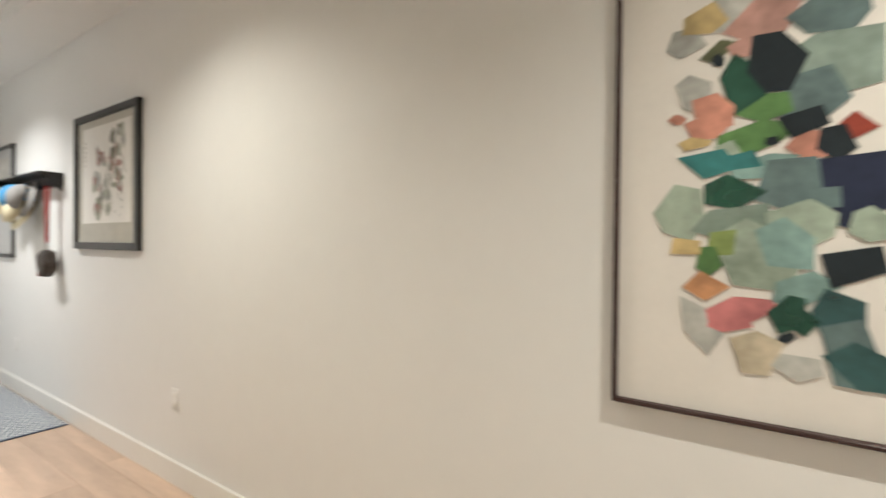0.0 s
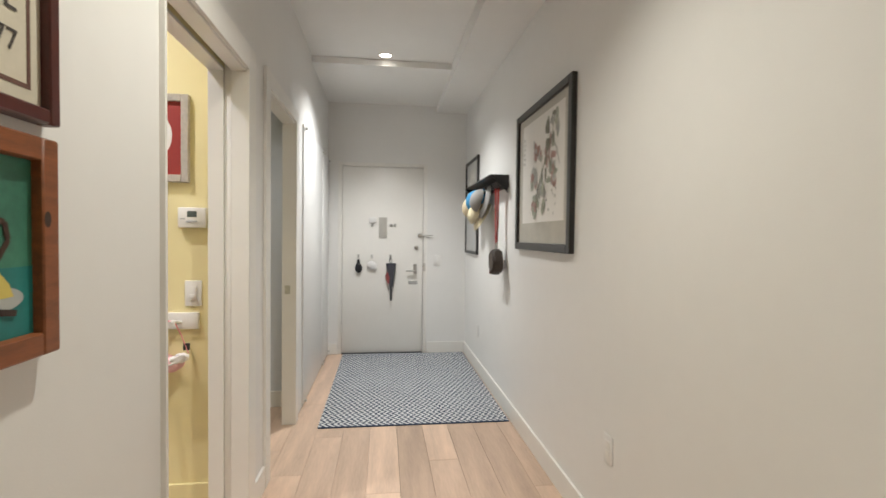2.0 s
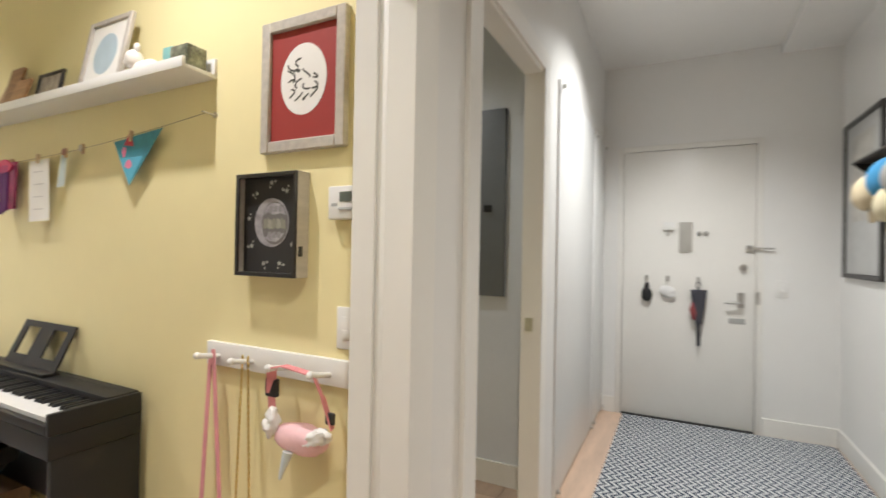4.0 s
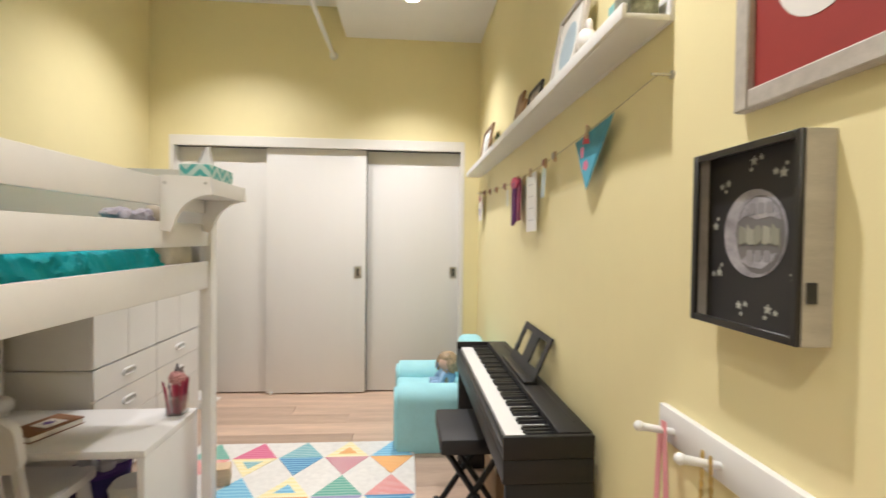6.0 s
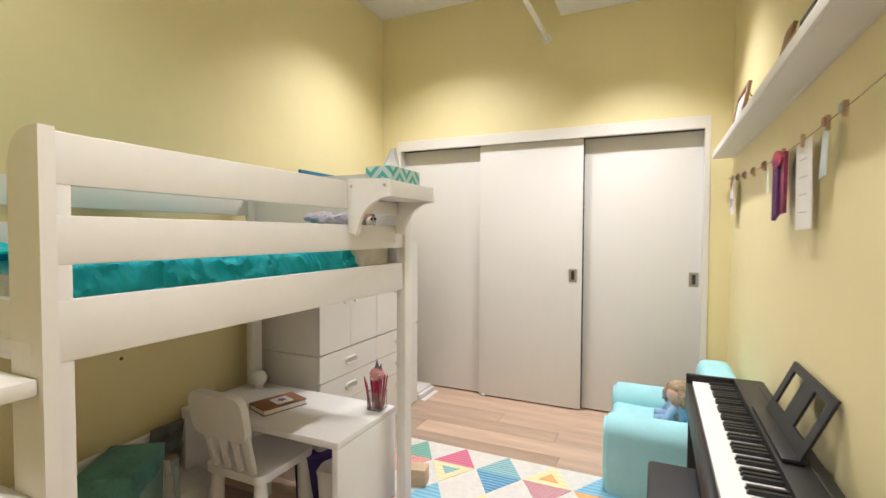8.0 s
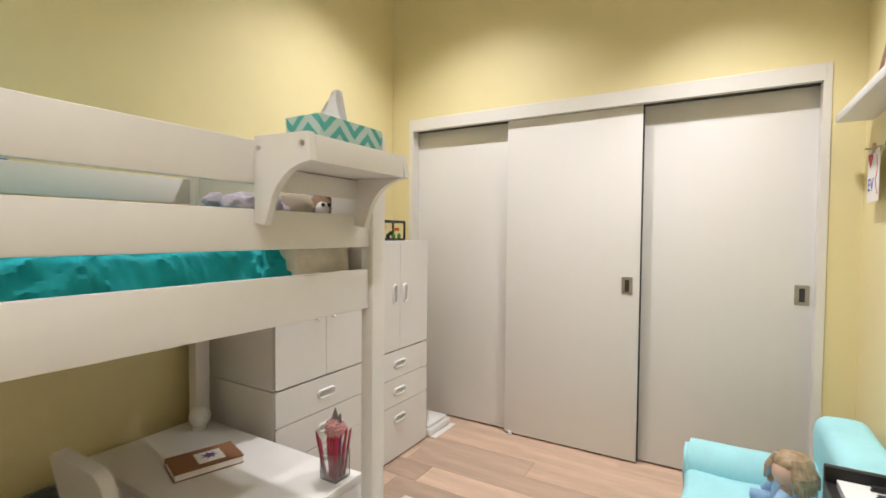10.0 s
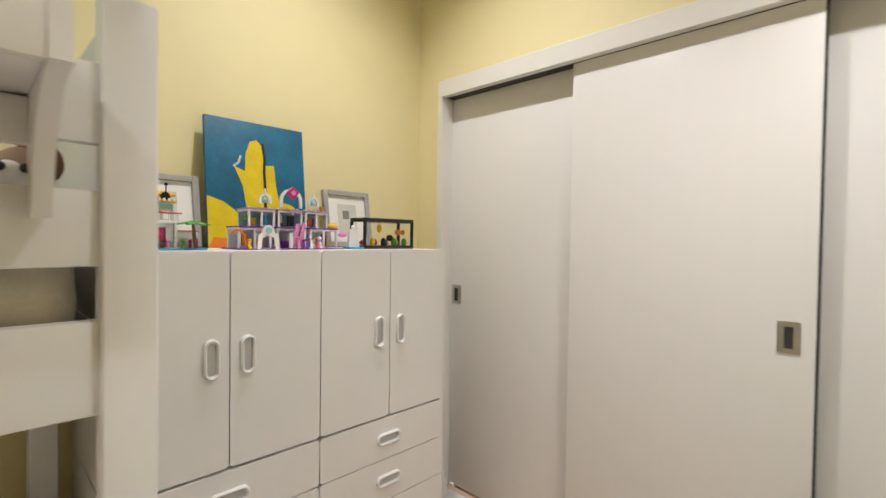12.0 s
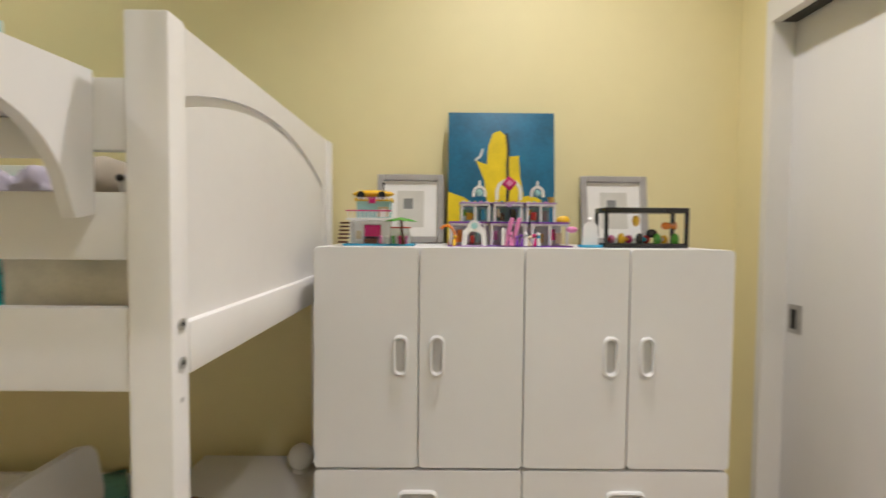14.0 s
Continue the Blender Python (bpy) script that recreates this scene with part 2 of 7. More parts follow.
setting("baseboard_side_room", boxes((SX, SX + 0.014, SY, L - 0.06, 0, 0.12)), M_TRIM, "white baseboard", "baseboard")

# door casings
setting("trim_bedroom_door", boxes((OPEN_A - 0.1, OPEN_A, L, L + 0.016, 0, OPEN_H + 0.105), (OPEN_A, OPEN_B, L, L + 0.016, OPEN_H, OPEN_H + 0.105),
        (OPEN_A - 0.002, OPEN_A + 0.012, L - 0.062, L + 0.016, 0, OPEN_H), (OPEN_B - 0.012, OPEN_B + 0.002, L - 0.062, L + 0.016, 0, OPEN_H), (OPEN_A, OPEN_B, L - 0.062, L + 0.002, OPEN_H - 0.012, OPEN_H + 0.002),
        (OPEN_A - 0.002, OPEN_A + 0.012, L - 0.16, L - 0.093, 0, OPEN_H), (OPEN_B - 0.012, OPEN_B + 0.002, L - 0.16, L - 0.093, 0, OPEN_H), (OPEN_A, OPEN_B, L - 0.16, L - 0.093, OPEN_H - 0.012, OPEN_H + 0.002), bevel=0.002),
        M_TRIM, "white casing of the pocket door opening", "door casing")
pocket = thing("door_2", "white pocket door slid open into the wall", "door", (-3.4, L - 0.078, 0), kind="structure")
part("door_leaf", boxes((-3.38, OPEN_A + 0.004, L - 0.0925, L - 0.0625, 0.01, OPEN_H + 0.02), bevel=0.002), M_TRIM, pocket)
part("strike_jamb", boxes((OPEN_B - 0.006, OPEN_B + 0.03, L - 0.093, L - 0.062, 0.0, OPEN_H)), M_TRIM, pocket)
setting("trim_side_door", boxes((SIDE_A - 0.08, SIDE_A, L, L + 0.016, 0, SIDE_H + 0.085), (SIDE_B, SIDE_B + 0.08, L, L + 0.016, 0, SIDE_H + 0.085), (SIDE_A, SIDE_B, L, L + 0.016, SIDE_H, SIDE_H + 0.085),
        (SIDE_A - 0.002, SIDE_A + 0.014, L - 0.08, L + 0.016, 0, SIDE_H), (SIDE_B - 0.014, SIDE_B + 0.002, L - 0.08, L + 0.016, 0, SIDE_H), (SIDE_A, SIDE_B, L - 0.08, L + 0.002, SIDE_H - 0.014, SIDE_H + 0.002), bevel=0.002),
        M_TRIM, "white casing of the second doorway", "door casing")
setting("trim_closet", boxes((CL_A - 0.023, CL_A + 0.012, C - 0.1, C + 0.008, 0, CL_H + 0.08), (CL_B - 0.012, CL_B + 0.023, C - 0.1, C + 0.008, 0, CL_H + 0.08), (CL_A, CL_B, C - 0.025, C + 0.012, CL_H - 0.003, CL_H + 0.08), bevel=0.002),
        M_TRIM, "white closet casing with deep head board", "door casing")

setting("trim_closet_track", boxes((CL_A + 0.012, CL_B - 0.012, C - 0.099, C - 0.026, CL_H - 0.0035, CL_H - 0.0005)), M_DARKSLOT, "dark steel sliding track over the closet doors", "door track")

# ---- closet doors ----
def closet_door(x0, x1, y, handle_x):
    d = thing("closet_door", "white sliding closet door panel with recessed steel pull", "door", ((x0 + x1) / 2, y, 0.01), "sliding closet doors")
    part("panel", boxes((x0, x1, y - 0.034, y, 0.012, CL_H - 0.004), bevel=0.002), M_CLOSET, d)
    h = part("handle", slab(slab(bmesh.new(), round_rect(handle_x - 0.03, handle_x + 0.03, 0.986, 1.086, 0.004), "y", y - 0.001, y + 0.003), round_rect(handle_x - 0.024, handle_x + 0.024, 0.992, 1.080, 0.003), "y", y + 0.001, y + 0.005), M_STEEL, d, "recessed brushed steel pull")
    part("slot", boxes((handle_x - 0.012, handle_x + 0.012, y + 0.004, y + 0.0065, 1.002, 1.070)), M_DARKSLOT, h, "dark finger slot")
    part("edge_seal", boxes((x0 - 0.006, x0 + 0.001, y - 0.030, y - 0.002, 0.02, CL_H - 0.006)), M_DARKSLOT, d, "black edge seal")
    part("floor_guide", boxes((x1 - 0.055, x1 - 0.03, y - 0.02, y + 0.014, 0, 0.022), bevel=0.002), M_TRIM, d, "white floor guide")


closet_door(-1.46, -0.645, C - 0.073, -0.699)
closet_door(-2.205, -1.382, C - 0.027, -2.138)
closet_door(-3.01, -2.13, C - 0.073, -2.955)

# ---- cabinets ----
F = -0.986


# Grey that paints the shade inside the ring pulls; no hole is cut.
M_HOLE_SHADE = material("grey finger hole shade", (0.52, 0.51, 0.49), 0.6)


def grip(x, cy, cz, upright):
    """A rounded ring pull on a front at x."""
    a, b = (0.022, 0.058) if upright else (0.058, 0.022)
    bm = bmesh.new()
    outer, inner = round_rect(cy - a, cy + a, cz - b, cz + b, 0.0215), round_rect(cy - a + 0.009, cy + a - 0.009, cz - b + 0.009, cz + b - 0.009, 0.0125)
    n = len(outer)
    rings = [[bm.verts.new((x + dx, u, v)) for u, v in line] for dx, line in ((0, outer), (-0.009, outer), (-0.012, [((p[0] + q[0]) / 2, (p[1] + q[1]) / 2) for p, q in zip(outer, inner)]), (-0.008, inner), (0.0, inner))]
    for r, s in zip(rings, rings[1:]):
        for k in range(n):
            bm.faces.new((r[k], r[(k + 1) % n], s[(k + 1) % n], s[k]))
    return bm


def cabinet(y0, y1):
    c = thing("storage_cabinet", "white laminate cabinet with two doors over three drawers", "cabinet", ((F + E) / 2, (y0 + y1) / 2, 0), "row of white cabinets")
    part("body", boxes((F + 0.018, E - 0.02, y0 + 0.001, y1 - 0.001, 0.0, 0.640), (F + 0.018, E - 0.02, y0 + 0.001, y1 - 0.001, 0.645, 1.283), bevel=0.003), M_LAMINATE, c)
    mid = (y0 + y1) / 2
    for a, b, hy in ((y0, mid, mid - 0.052), (mid, y1, mid + 0.052)):
        d = part("door", slab(bmesh.new(), round_rect(a + 0.002, b - 0.002, 0.650, 1.283, 0.012), "x", F, F + 0.016), M_LAMINATE, c)
        part("handle", grip(F, hy, 0.976, True), M_LAMINATE, d, "white rounded ring pull")
        # flat grey plate as painted shade within the ring
        part("recess", slab(bmesh.new(), round_rect(hy - 0.013, hy + 0.013, 0.930, 1.022, 0.012), "x", F - 0.001, F + 0.001), M_HOLE_SHADE, d, "grey plate painted as the shade inside the finger hole")
    for z0, z1 in ((0.485, 0.641), (0.324, 0.481), (0.012, 0.320)):
        d = part("drawer", slab(bmesh.new(), round_rect(y0 + 0.002, y1 - 0.002, z0, z1, 0.012), "x", F, F + 0.016), M_LAMINATE, c)
        part("handle", grip(F, mid, (z0 + z1) / 2 if z1 > 0.33 else 0.24, False), M_LAMINATE, d, "white rounded ring pull")
        zc = (z0 + z1) / 2 if z1 > 0.33 else 0.24
        # the drawer pull's shade, painted as a grey plate too
        part("recess", slab(bmesh.new(), round_rect(mid - 0.046, mid + 0.046, zc - 0.013, zc + 0.013, 0.012), "x", F - 0.001, F + 0.001), M_HOLE_SHADE, d, "grey plate painted as the shade inside the finger hole")


cabinet(-3.066, -2.467)
cabinet(-3.665, -3.066)

# ---- loft bed ----
BX, BXI = -1.59, -0.545           # outer and wall side
BY0, BY1 = -0.876, -2.422          # ladder end and headboard end
bed = thing("loft_bed", "white painted wooden loft bed with guard rails and ladder", "bed", (-1.1, -1.6, 0))
for name, z0, z1 in (("side_rail", 1.077, 1.208), ("guard_rail", 1.282, 1.386), ("guard_rail", 1.449, 1.559)):
    part(name, boxes((BX, BX + 0.025, -2.373, -0.900, z0, z1), bevel=0.004), M_BEDPAINT, bed)
    part(name, boxes((BXI - 0.025, BXI, -2.373, -0.900, z0, z1), bevel=0.004), M_BEDPAINT, bed)
for x0, x1 in ((BX - 0.014, BX + 0.036), (BXI - 0.056, BXI)):
    part("post", boxes((x0, x1, BY1, BY1 + 0.068, 0, 1.655), bevel=0.006), M_BEDPAINT, bed)
    for z in (1.182, 1.121):
        cap_ = part("bolt_cap", rod(bmesh.new(), ((x0 + x1) / 2, BY1 - 0.003, z), ((x0 + x1) / 2, BY1 + 0.004, z), 0.0095, n=16), M_STEEL, bed, "grey steel bolt head")
        part("hex_socket", rod(bmesh.new(), ((x0 + x1) / 2, BY1 - 0.0036, z), ((x0 + x1) / 2, BY1 - 0.001, z), 0.004, n=6), M_DARKSLOT, cap_)
    part("peg_hole", rod(bmesh.new(), ((x0 + x1) / 2, BY1 - 0.001, 1.062), ((x0 + x1) / 2, BY1 + 0.006, 1.062), 0.004), M_STEEL, bed)
# panelled headboard: an arched groove parts the field from its border
xa, xb = BX + 0.036, BXI - 0.056


def arch_line(x, down):
    return 1.600 - down - 0.41 * (x + 1.175) ** 2


rising = [xa + (xb - 0.06 - xa) * k / 28 for k in range(29)]
part("headboard_panel", boxes((xa, xb, BY1 + 0.022, BY1 + 0.046, 1.15, 1.653), bevel=0.002), M_BEDPAINT, bed)
part("headboard_field", slab(bmesh.new(), [(xa, 1.15), (xb - 0.06, 1.15)] + [(x, arch_line(x, 0.018)) for x in reversed(rising)], "y", BY1 + 0.012, BY1 + 0.0225), M_BEDPAINT, bed)
part("headboard_border", slab(bmesh.new(), [(x, arch_line(x, 0.0)) for x in rising] + [(xb - 0.06, 1.15), (xb, 1.15), (xb, 1.654), (xa, 1.654)], "y", BY1 + 0.010, BY1 + 0.0225), M_BEDPAINT, bed)
part("headboard_rail", boxes((xa, xb, BY1 - 0.002, BY1 + 0.05, 1.096, 1.182), bevel=0.005), M_BEDPAINT, bed)
# ladder end with rounded tops
for x0, x1, flip in ((BX - 0.012, BX + 0.107, 1), (BXI - 0.11, BXI, -1)):
    r = 0.08
    line = [(x0, 0.0), (x1, 0.0), (x1, 1.565 - r)] + arc(x1 - r, 1.565 - r, r, r, 0, 90, 8) + [(x0, 1.565)] if flip > 0 else [(x0, 0.0), (x1, 0.0), (x1, 1.565), (x0 + r, 1.565)] + arc(x0 + r, 1.565 - r, r, r, 90, 180, 8)
    part("end_board", slab(bmesh.new(), line, "y", BY0 - 0.025, BY0 + 0.005), M_BEDPAINT, bed)
    part("post", boxes((BX + 0.002 if flip > 0 else BXI - 0.05, BX + 0.05 if flip > 0 else BXI, BY0 - 0.06, BY0 - 0.025, 0, 1.56), bevel=0.004), M_BEDPAINT, bed)
for z in (0.26, 0.52, 0.77, 1.02):
    part("ladder_step", boxes((BX + 0.004, BX + 0.55, BY0 + 0.0055, BY0 + 0.09, z, z + 0.035), bevel=0.006), M_BEDPAINT, bed)
part("ladder_rail", boxes((BX + 0.55, BX + 0.58, BY0 - 0.03, BY0 + 0.09, 0, 1.40), bevel=0.006), M_BEDPAINT, bed)
part("end_rail", boxes((BX + 0.09, BXI, BY0 - 0.025, BY0 - 0.002, 1.077, 1.208), bevel=0.004), M_BEDPAINT, bed)
part("slat_base", boxes((BX + 0.025, BXI - 0.025, -2.37, -0.87, 1.10, 1.125)), M_BEDPAINT, bed)
part("wall_stretcher", boxes((BXI - 0.02, BXI, -2.35, -0.87, 0.30, 0.40), bevel=0.004), M_BEDPAINT, bed)
for k in range(3):
    part("peg_hole", rod(bmesh.new(), (BX + 0.018, BY1 - 0.001, 0.40 + 0.06 * k), (BX + 0.018, BY1 + 0.006, 0.40 + 0.06 * k), 0.004), M_STEEL, bed)


def lumpy(bm, amount, scale, seed=0.0):
    for v in bm.verts:
        v.co += v.normal * amount * noise.fractal(v.co * scale + Vector((seed, seed, 0)), 1.0, 2.0, 4)
    return bm


def cushion(x0, x1, y0, y1, z0, z1, cuts, bevel, amount, scale, seed=0.0):
    bm = box(bmesh.new(), x0, x1, y0, y1, z0, z1, bevel, 4)
    bmesh.ops.subdivide_edges(bm, edges=[e for e in bm.edges if e.calc_length() > (x1 - x0) / 6], cuts=cuts, use_grid_fill=True)
    bm.normal_update()
    return lumpy(bm, amount, scale, seed)


solid("mattress", boxes((BX + 0.13, BXI - 0.12, -2.07, -0.96, 1.126, 1.252), bevel=0.03), material("cream patterned sheet", (0.70, 0.66, 0.58), 0.85, vary=0.12, scale=14), "mattress in a cream patterned sheet on the loft bed", "mattress", (-1.1, -1.6, 1.126))


def draped(x0, x1, y0, y1, drop, top, nx, ny):
    """A quilt: a wrinkled sheet over the mattress that hangs down along both sides."""
    bm = bmesh.new()
    n = 14
    profile = [(x0 + 0.085 * (1 - math.cos(radians(84 * k / n))), drop + (top - 0.006 - drop) * math.sin(radians(84 * k / n))) for k in range(n + 1)] + [(x0 + 0.09 + (x1 - x0 - 0.12) * k / nx, top) for k in range(nx + 1)] + [(x1 - 0.012, top - 0.01)] + [(x1, top - 0.03 - (top - 0.03 - drop) * k / n) for k in range(n + 1)]
    rows = []
    for j in range(ny + 1):
        y = y0 + (y1 - y0) * j / ny
        row = []
        for x, z in profile:
            p = Vector((x, y, z))
            fold = 0.010 * noise.fractal(Vector((x * 3, y * 9 + z * 5 + 2 * noise.noise(p * 4), z * 4)), 1.0, 2.0, 3) + 0.007 * abs(noise.noise(Vector((x * 5, y * 16 + x * 6, z * 9))))
            side = 1 if z < top - 0.005 else 0
            warp = Vector((x, y + 0.05 * noise.noise(p * 9), z + 0.04 * noise.noise(p * 7 + Vector((5, 0, 0)))))
            crease = 1 - abs(noise.noise(Vector((3, warp.y * 13 + warp.z * 9, warp.z * 17 - warp.y * 4))))
            fine = 1 - abs(noise.noise(Vector((8, warp.y * 30 - warp.z * 22, warp.z * 34))))
            fold += side * (0.016 * (crease ** 3 - 0.5) + 0.006 * (fine ** 3 - 0.5)) + (0 if side else 0.012 * crease ** 4)
            row.append(bm.verts.new((x + (min(fold, 0.03) if x > (x0 + x1) / 2 else -min(fold, 0.03)) * side * 0.9, y + 0.02 * noise.noise(p * 6), z + fold * (1.6 if not side else 0.7))))
        rows.append(row)
    for a, b in zip(rows, rows[1:]):
        for k in range(len(a) - 1):
            bm.faces.new((a[k], a[k + 1], b[k + 1], b[k]))
    made = bmesh.ops.solidify(bm, geom=bm.faces[:], thickness=0.012)
    bmesh.ops.recalc_face_normals(bm, faces=bm.faces)
    return bm


quilt = thing("quilt", "rumpled turquoise cotton quilt on the loft bed", "quilt", (-1.1, -1.5, 1.236))
part("quilt_cover", draped(BX + 0.06, BXI - 0.055, -2.12, -0.925, 1.135, 1.293, 40, 260), M_TURQ, quilt)

# ---- desk ----
desk = thing("childrens_desk", "low white desk with solid side panels under the bed", "desk", (-0.98, -2.24, 0))
part("desktop", boxes((-1.515, -0.55, -2.412, -1.935, 0.438, 0.470), bevel=0.003), M_LAMINATE, desk)
part("side_panel", boxes((-1.515, -1.485, -2.412, -1.935, 0, 0.438), bevel=0.003), M_LAMINATE, desk)
part("side_panel", boxes((-0.58, -0.55, -2.412, -1.935, 0, 0.438), bevel=0.003), M_LAMINATE, desk)

# ---- child's chair ----
chair = thing("childrens_chair", "white plastic children's chair with slatted back", "chair", (-0.98, -1.95, 0))
M_CHAIR = material("white moulded plastic", (0.74, 0.73, 0.71), 0.4, vary=0.01)
cx, cy = -1.03, -1.98


def moved_slat(bm):
    bmesh.ops.transform(bm, matrix=Matrix.Translation((cx, cy + 0.14, 0.29)) @ Matrix.Rotation(radians(-14), 4, "X"), verts=bm.verts)
    return bm


part("seat", slab(bmesh.new(), round_rect(cx - 0.172, cx + 0.172, cy - 0.19, cy + 0.165, 0.04), "z", 0.27, 0.305), M_CHAIR, chair)
for dx in (-0.130, 0.130):
    for dy in (-0.145, 0.120):
        part("leg", rod(bmesh.new(), (cx + dx * 1.1, cy + dy * 1.1, 0), (cx + dx, cy + dy, 0.275), 0.042, 0.026, 20), M_CHAIR, chair)
for dx, w in ((-0.110, 0.021), (-0.037, 0.014), (0.037, 0.014), (0.110, 0.021)):
    bm = slab(bmesh.new(), [(dx - w * 0.8, 0.0), (dx + w * 0.8, 0.0), (dx * 1.06 + w, 0.215), (dx * 1.06 - w, 0.215)], "y", -0.013, 0.013)
    bmesh.ops.bevel(bm, geom=bm.edges[:], offset=0.006, segments=2, affect="EDGES")
    part("back_slat", moved_slat(bm), M_CHAIR, chair)
bm = slab(bmesh.new(), round_rect(cx - 0.158, cx + 0.158, 0.475, 0.675, 0.05), "y", -0.018, 0.018)
bmesh.ops.transform(bm, matrix=Matrix.Translation((0, cy + 0.20, 0.45)) @ Matrix.Rotation(radians(-10), 4, "X") @ Matrix.Translation((0, 0, -0.45)), verts=bm.verts)
part("backrest", bm, M_CHAIR, chair)

# ---- digital piano ----
PX0, PX1, PY0, PY1, PZ = -3.13, -2.845, -2.69, -1.375, 0.740
piano = thing("digital_piano", "black digital piano on a matching stand with white keys", "piano", ((PX0 + PX1) / 2, (PY0 + PY1) / 2, 0))
part("key_bed", boxes((PX0, PX1, PY0, PY1, 0.590, 0.6645), bevel=0.004), M_BLACK, piano)
part("control_panel", boxes((PX0, -3.022, PY0 + 0.0205, PY1 - 0.0205, 0.665, PZ), bevel=0.004), M_BLACK, piano)
part("end_cheek", boxes((PX0, PX1, PY0, PY0 + 0.02, 0.665, PZ - 0.004), bevel=0.004), M_BLACK, piano)
part("end_cheek", boxes((PX0, PX1, PY1 - 0.02, PY1, 0.665, PZ - 0.004), bevel=0.004), M_BLACK, piano)
part("key_slip", boxes((PX1 - 0.022, PX1, PY0 + 0.0205, PY1 - 0.0205, 0.665, 0.697), bevel=0.004), M_BLACK, piano)
part("side_panel", boxes((PX0, PX1 - 0.01, PY1 - 0.03, PY1 - 0.002, 0, 0.590), bevel=0.004), M_BLACK, piano)
part("side_panel", boxes((PX0, PX1 - 0.01, PY0 + 0.002, PY0 + 0.03, 0, 0.590), bevel=0.004), M_BLACK, piano)
part("back_brace", boxes((PX0 + 0.01, PX0 + 0.028, PY0 + 0.03, PY1 - 0.03, 0.22, 0.52)), M_BLACK, piano)
n = 52
kw = (PY1 - PY0 - 0.05) / n
for k in range(n):
    y = PY0 + 0.025 + k * kw
    part("white_key", boxes((-3.024, PX1 - 0.024, y + 0.0003, y + kw - 0.0003, 0.675, 0.708)), M_KEYWHITE, piano, smooth=False)
for k in range(n - 1):
    if (k + 5) % 7 in (0, 1, 3, 4, 5):
        y = PY0 + 0.025 + (k + 1) * kw
        part("black_key", slab(bmesh.new(), [(-3.023, 0.705), (-2.928, 0.705), (-2.934, 0.720), (-3.023, 0.721)], "y", y - 0.0058, y + 0.0058), M_BLACK, piano, smooth=False)
part("speaker_slot", boxes((-3.10, -3.095, PY0 + 0.12, PY1 - 0.1, PZ, PZ + 0.0015)), M_DARKSLOT, piano)
# music rest
rest = thing("music_rest", "black plastic music rest with two cut-outs on the piano", "music stand", (-3.07, -2.07, PZ))
def rest_panel(a, b, c, d):
    made = slab(bmesh.new(), [(a, c), (b, c), (b, d), (a, d)], "x", -0.004, 0.004)
    return made
lean = Matrix.Translation((-3.072, -2.07, PZ + 0.01)) @ Matrix.Rotation(radians(-24), 4, "Y")
for a, b, c, d in ((-0.21, 0.21, 0.0, 0.045), (-0.21, 0.21, 0.165, 0.192), (-0.21, -0.165, 0.045, 0.165), (-0.055, 0.055, 0.045, 0.165), (0.165, 0.21, 0.045, 0.165)):
    bm = rest_panel(a, b, c, d)
    bmesh.ops.transform(bm, matrix=lean, verts=bm.verts)
    part("rest_panel", bm, M_BLACK, rest)
part("lip", boxes((-3.085, -3.03, -2.28, -1.86, PZ + 0.001, PZ + 0.014), bevel=0.003), M_BLACK, rest)



def moved_pedal(bm):
    bmesh.ops.transform(bm, matrix=Matrix.Translation((-2.99, -2.0, 0.045)) @ Matrix.Rotation(radians(8), 4, "X"), verts=bm.verts)
    return bm


carton = thing("cardboard_box", "open brown cardboard box on the floor under the piano", "box", (-3.03, -2.30, 0))
M_CARD = material("brown cardboard", (0.36, 0.24, 0.14), 0.8, vary=0.12, scale=8)
for x0, x1, y0, y1 in ((-3.12, -2.98, -2.46, -2.455), (-3.12, -2.98, -2.155, -2.15), (-3.12, -3.115, -2.455, -2.155), (-2.985, -2.98, -2.455, -2.155)):
    part("box_side", boxes((x0, x1, y0, y1, 0.004, 0.22)), M_CARD, carton, smooth=False)
part("box_bottom", boxes((-3.12, -2.98, -2.46, -2.15, 0.0, 0.004)), M_CARD, carton, smooth=False)
part("box_flap", boxes((-2.984, -2.981, -2.45, -2.16, 0.22, 0.30)), material("pale cardboard", (0.52, 0.42, 0.28), 0.8, vary=0.08, scale=8), carton, "pale inner flap", smooth=False)
pedal = thing("sustain_pedal", "black sustain pedal on the floor under the piano", "pedal", (-2.97, -2.0, 0))
part("pedal_base", boxes((-3.03, -2.95, -2.08, -1.93, 0.0, 0.035), bevel=0.008), M_BLACK, pedal)
part("pedal_lever", moved_pedal(boxes((-0.02, 0.02, -0.10, 0.02, 0.0, 0.012), bevel=0.004)), M_BLACKMATT, pedal)

# ---- bench ----
bench = thing("piano_bench", "black padded folding piano bench by the piano", "bench", (-2.84, -2.12, 0))
part("seat", boxes((-3.0, -2.70, -2.31, -1.94, 0.415, 0.485), bevel=0.014), M_BLACKMATT, bench)
for y in (-2.26, -1.99):
    part("leg", rod(bmesh.new(), (-2.99, y, 0.02), (-2.73, y, 0.415), 0.014), M_BLACK, bench)
    part("leg", rod(bmesh.new(), (-2.71, y, 0.02), (-2.97, y, 0.415), 0.014), M_BLACK, bench)
for x in (-2.99, -2.71):
    part("foot_bar", rod(bmesh.new(), (x, -2.33, 0.02), (x, -1.92, 0.02), 0.016), M_BLACK, bench)
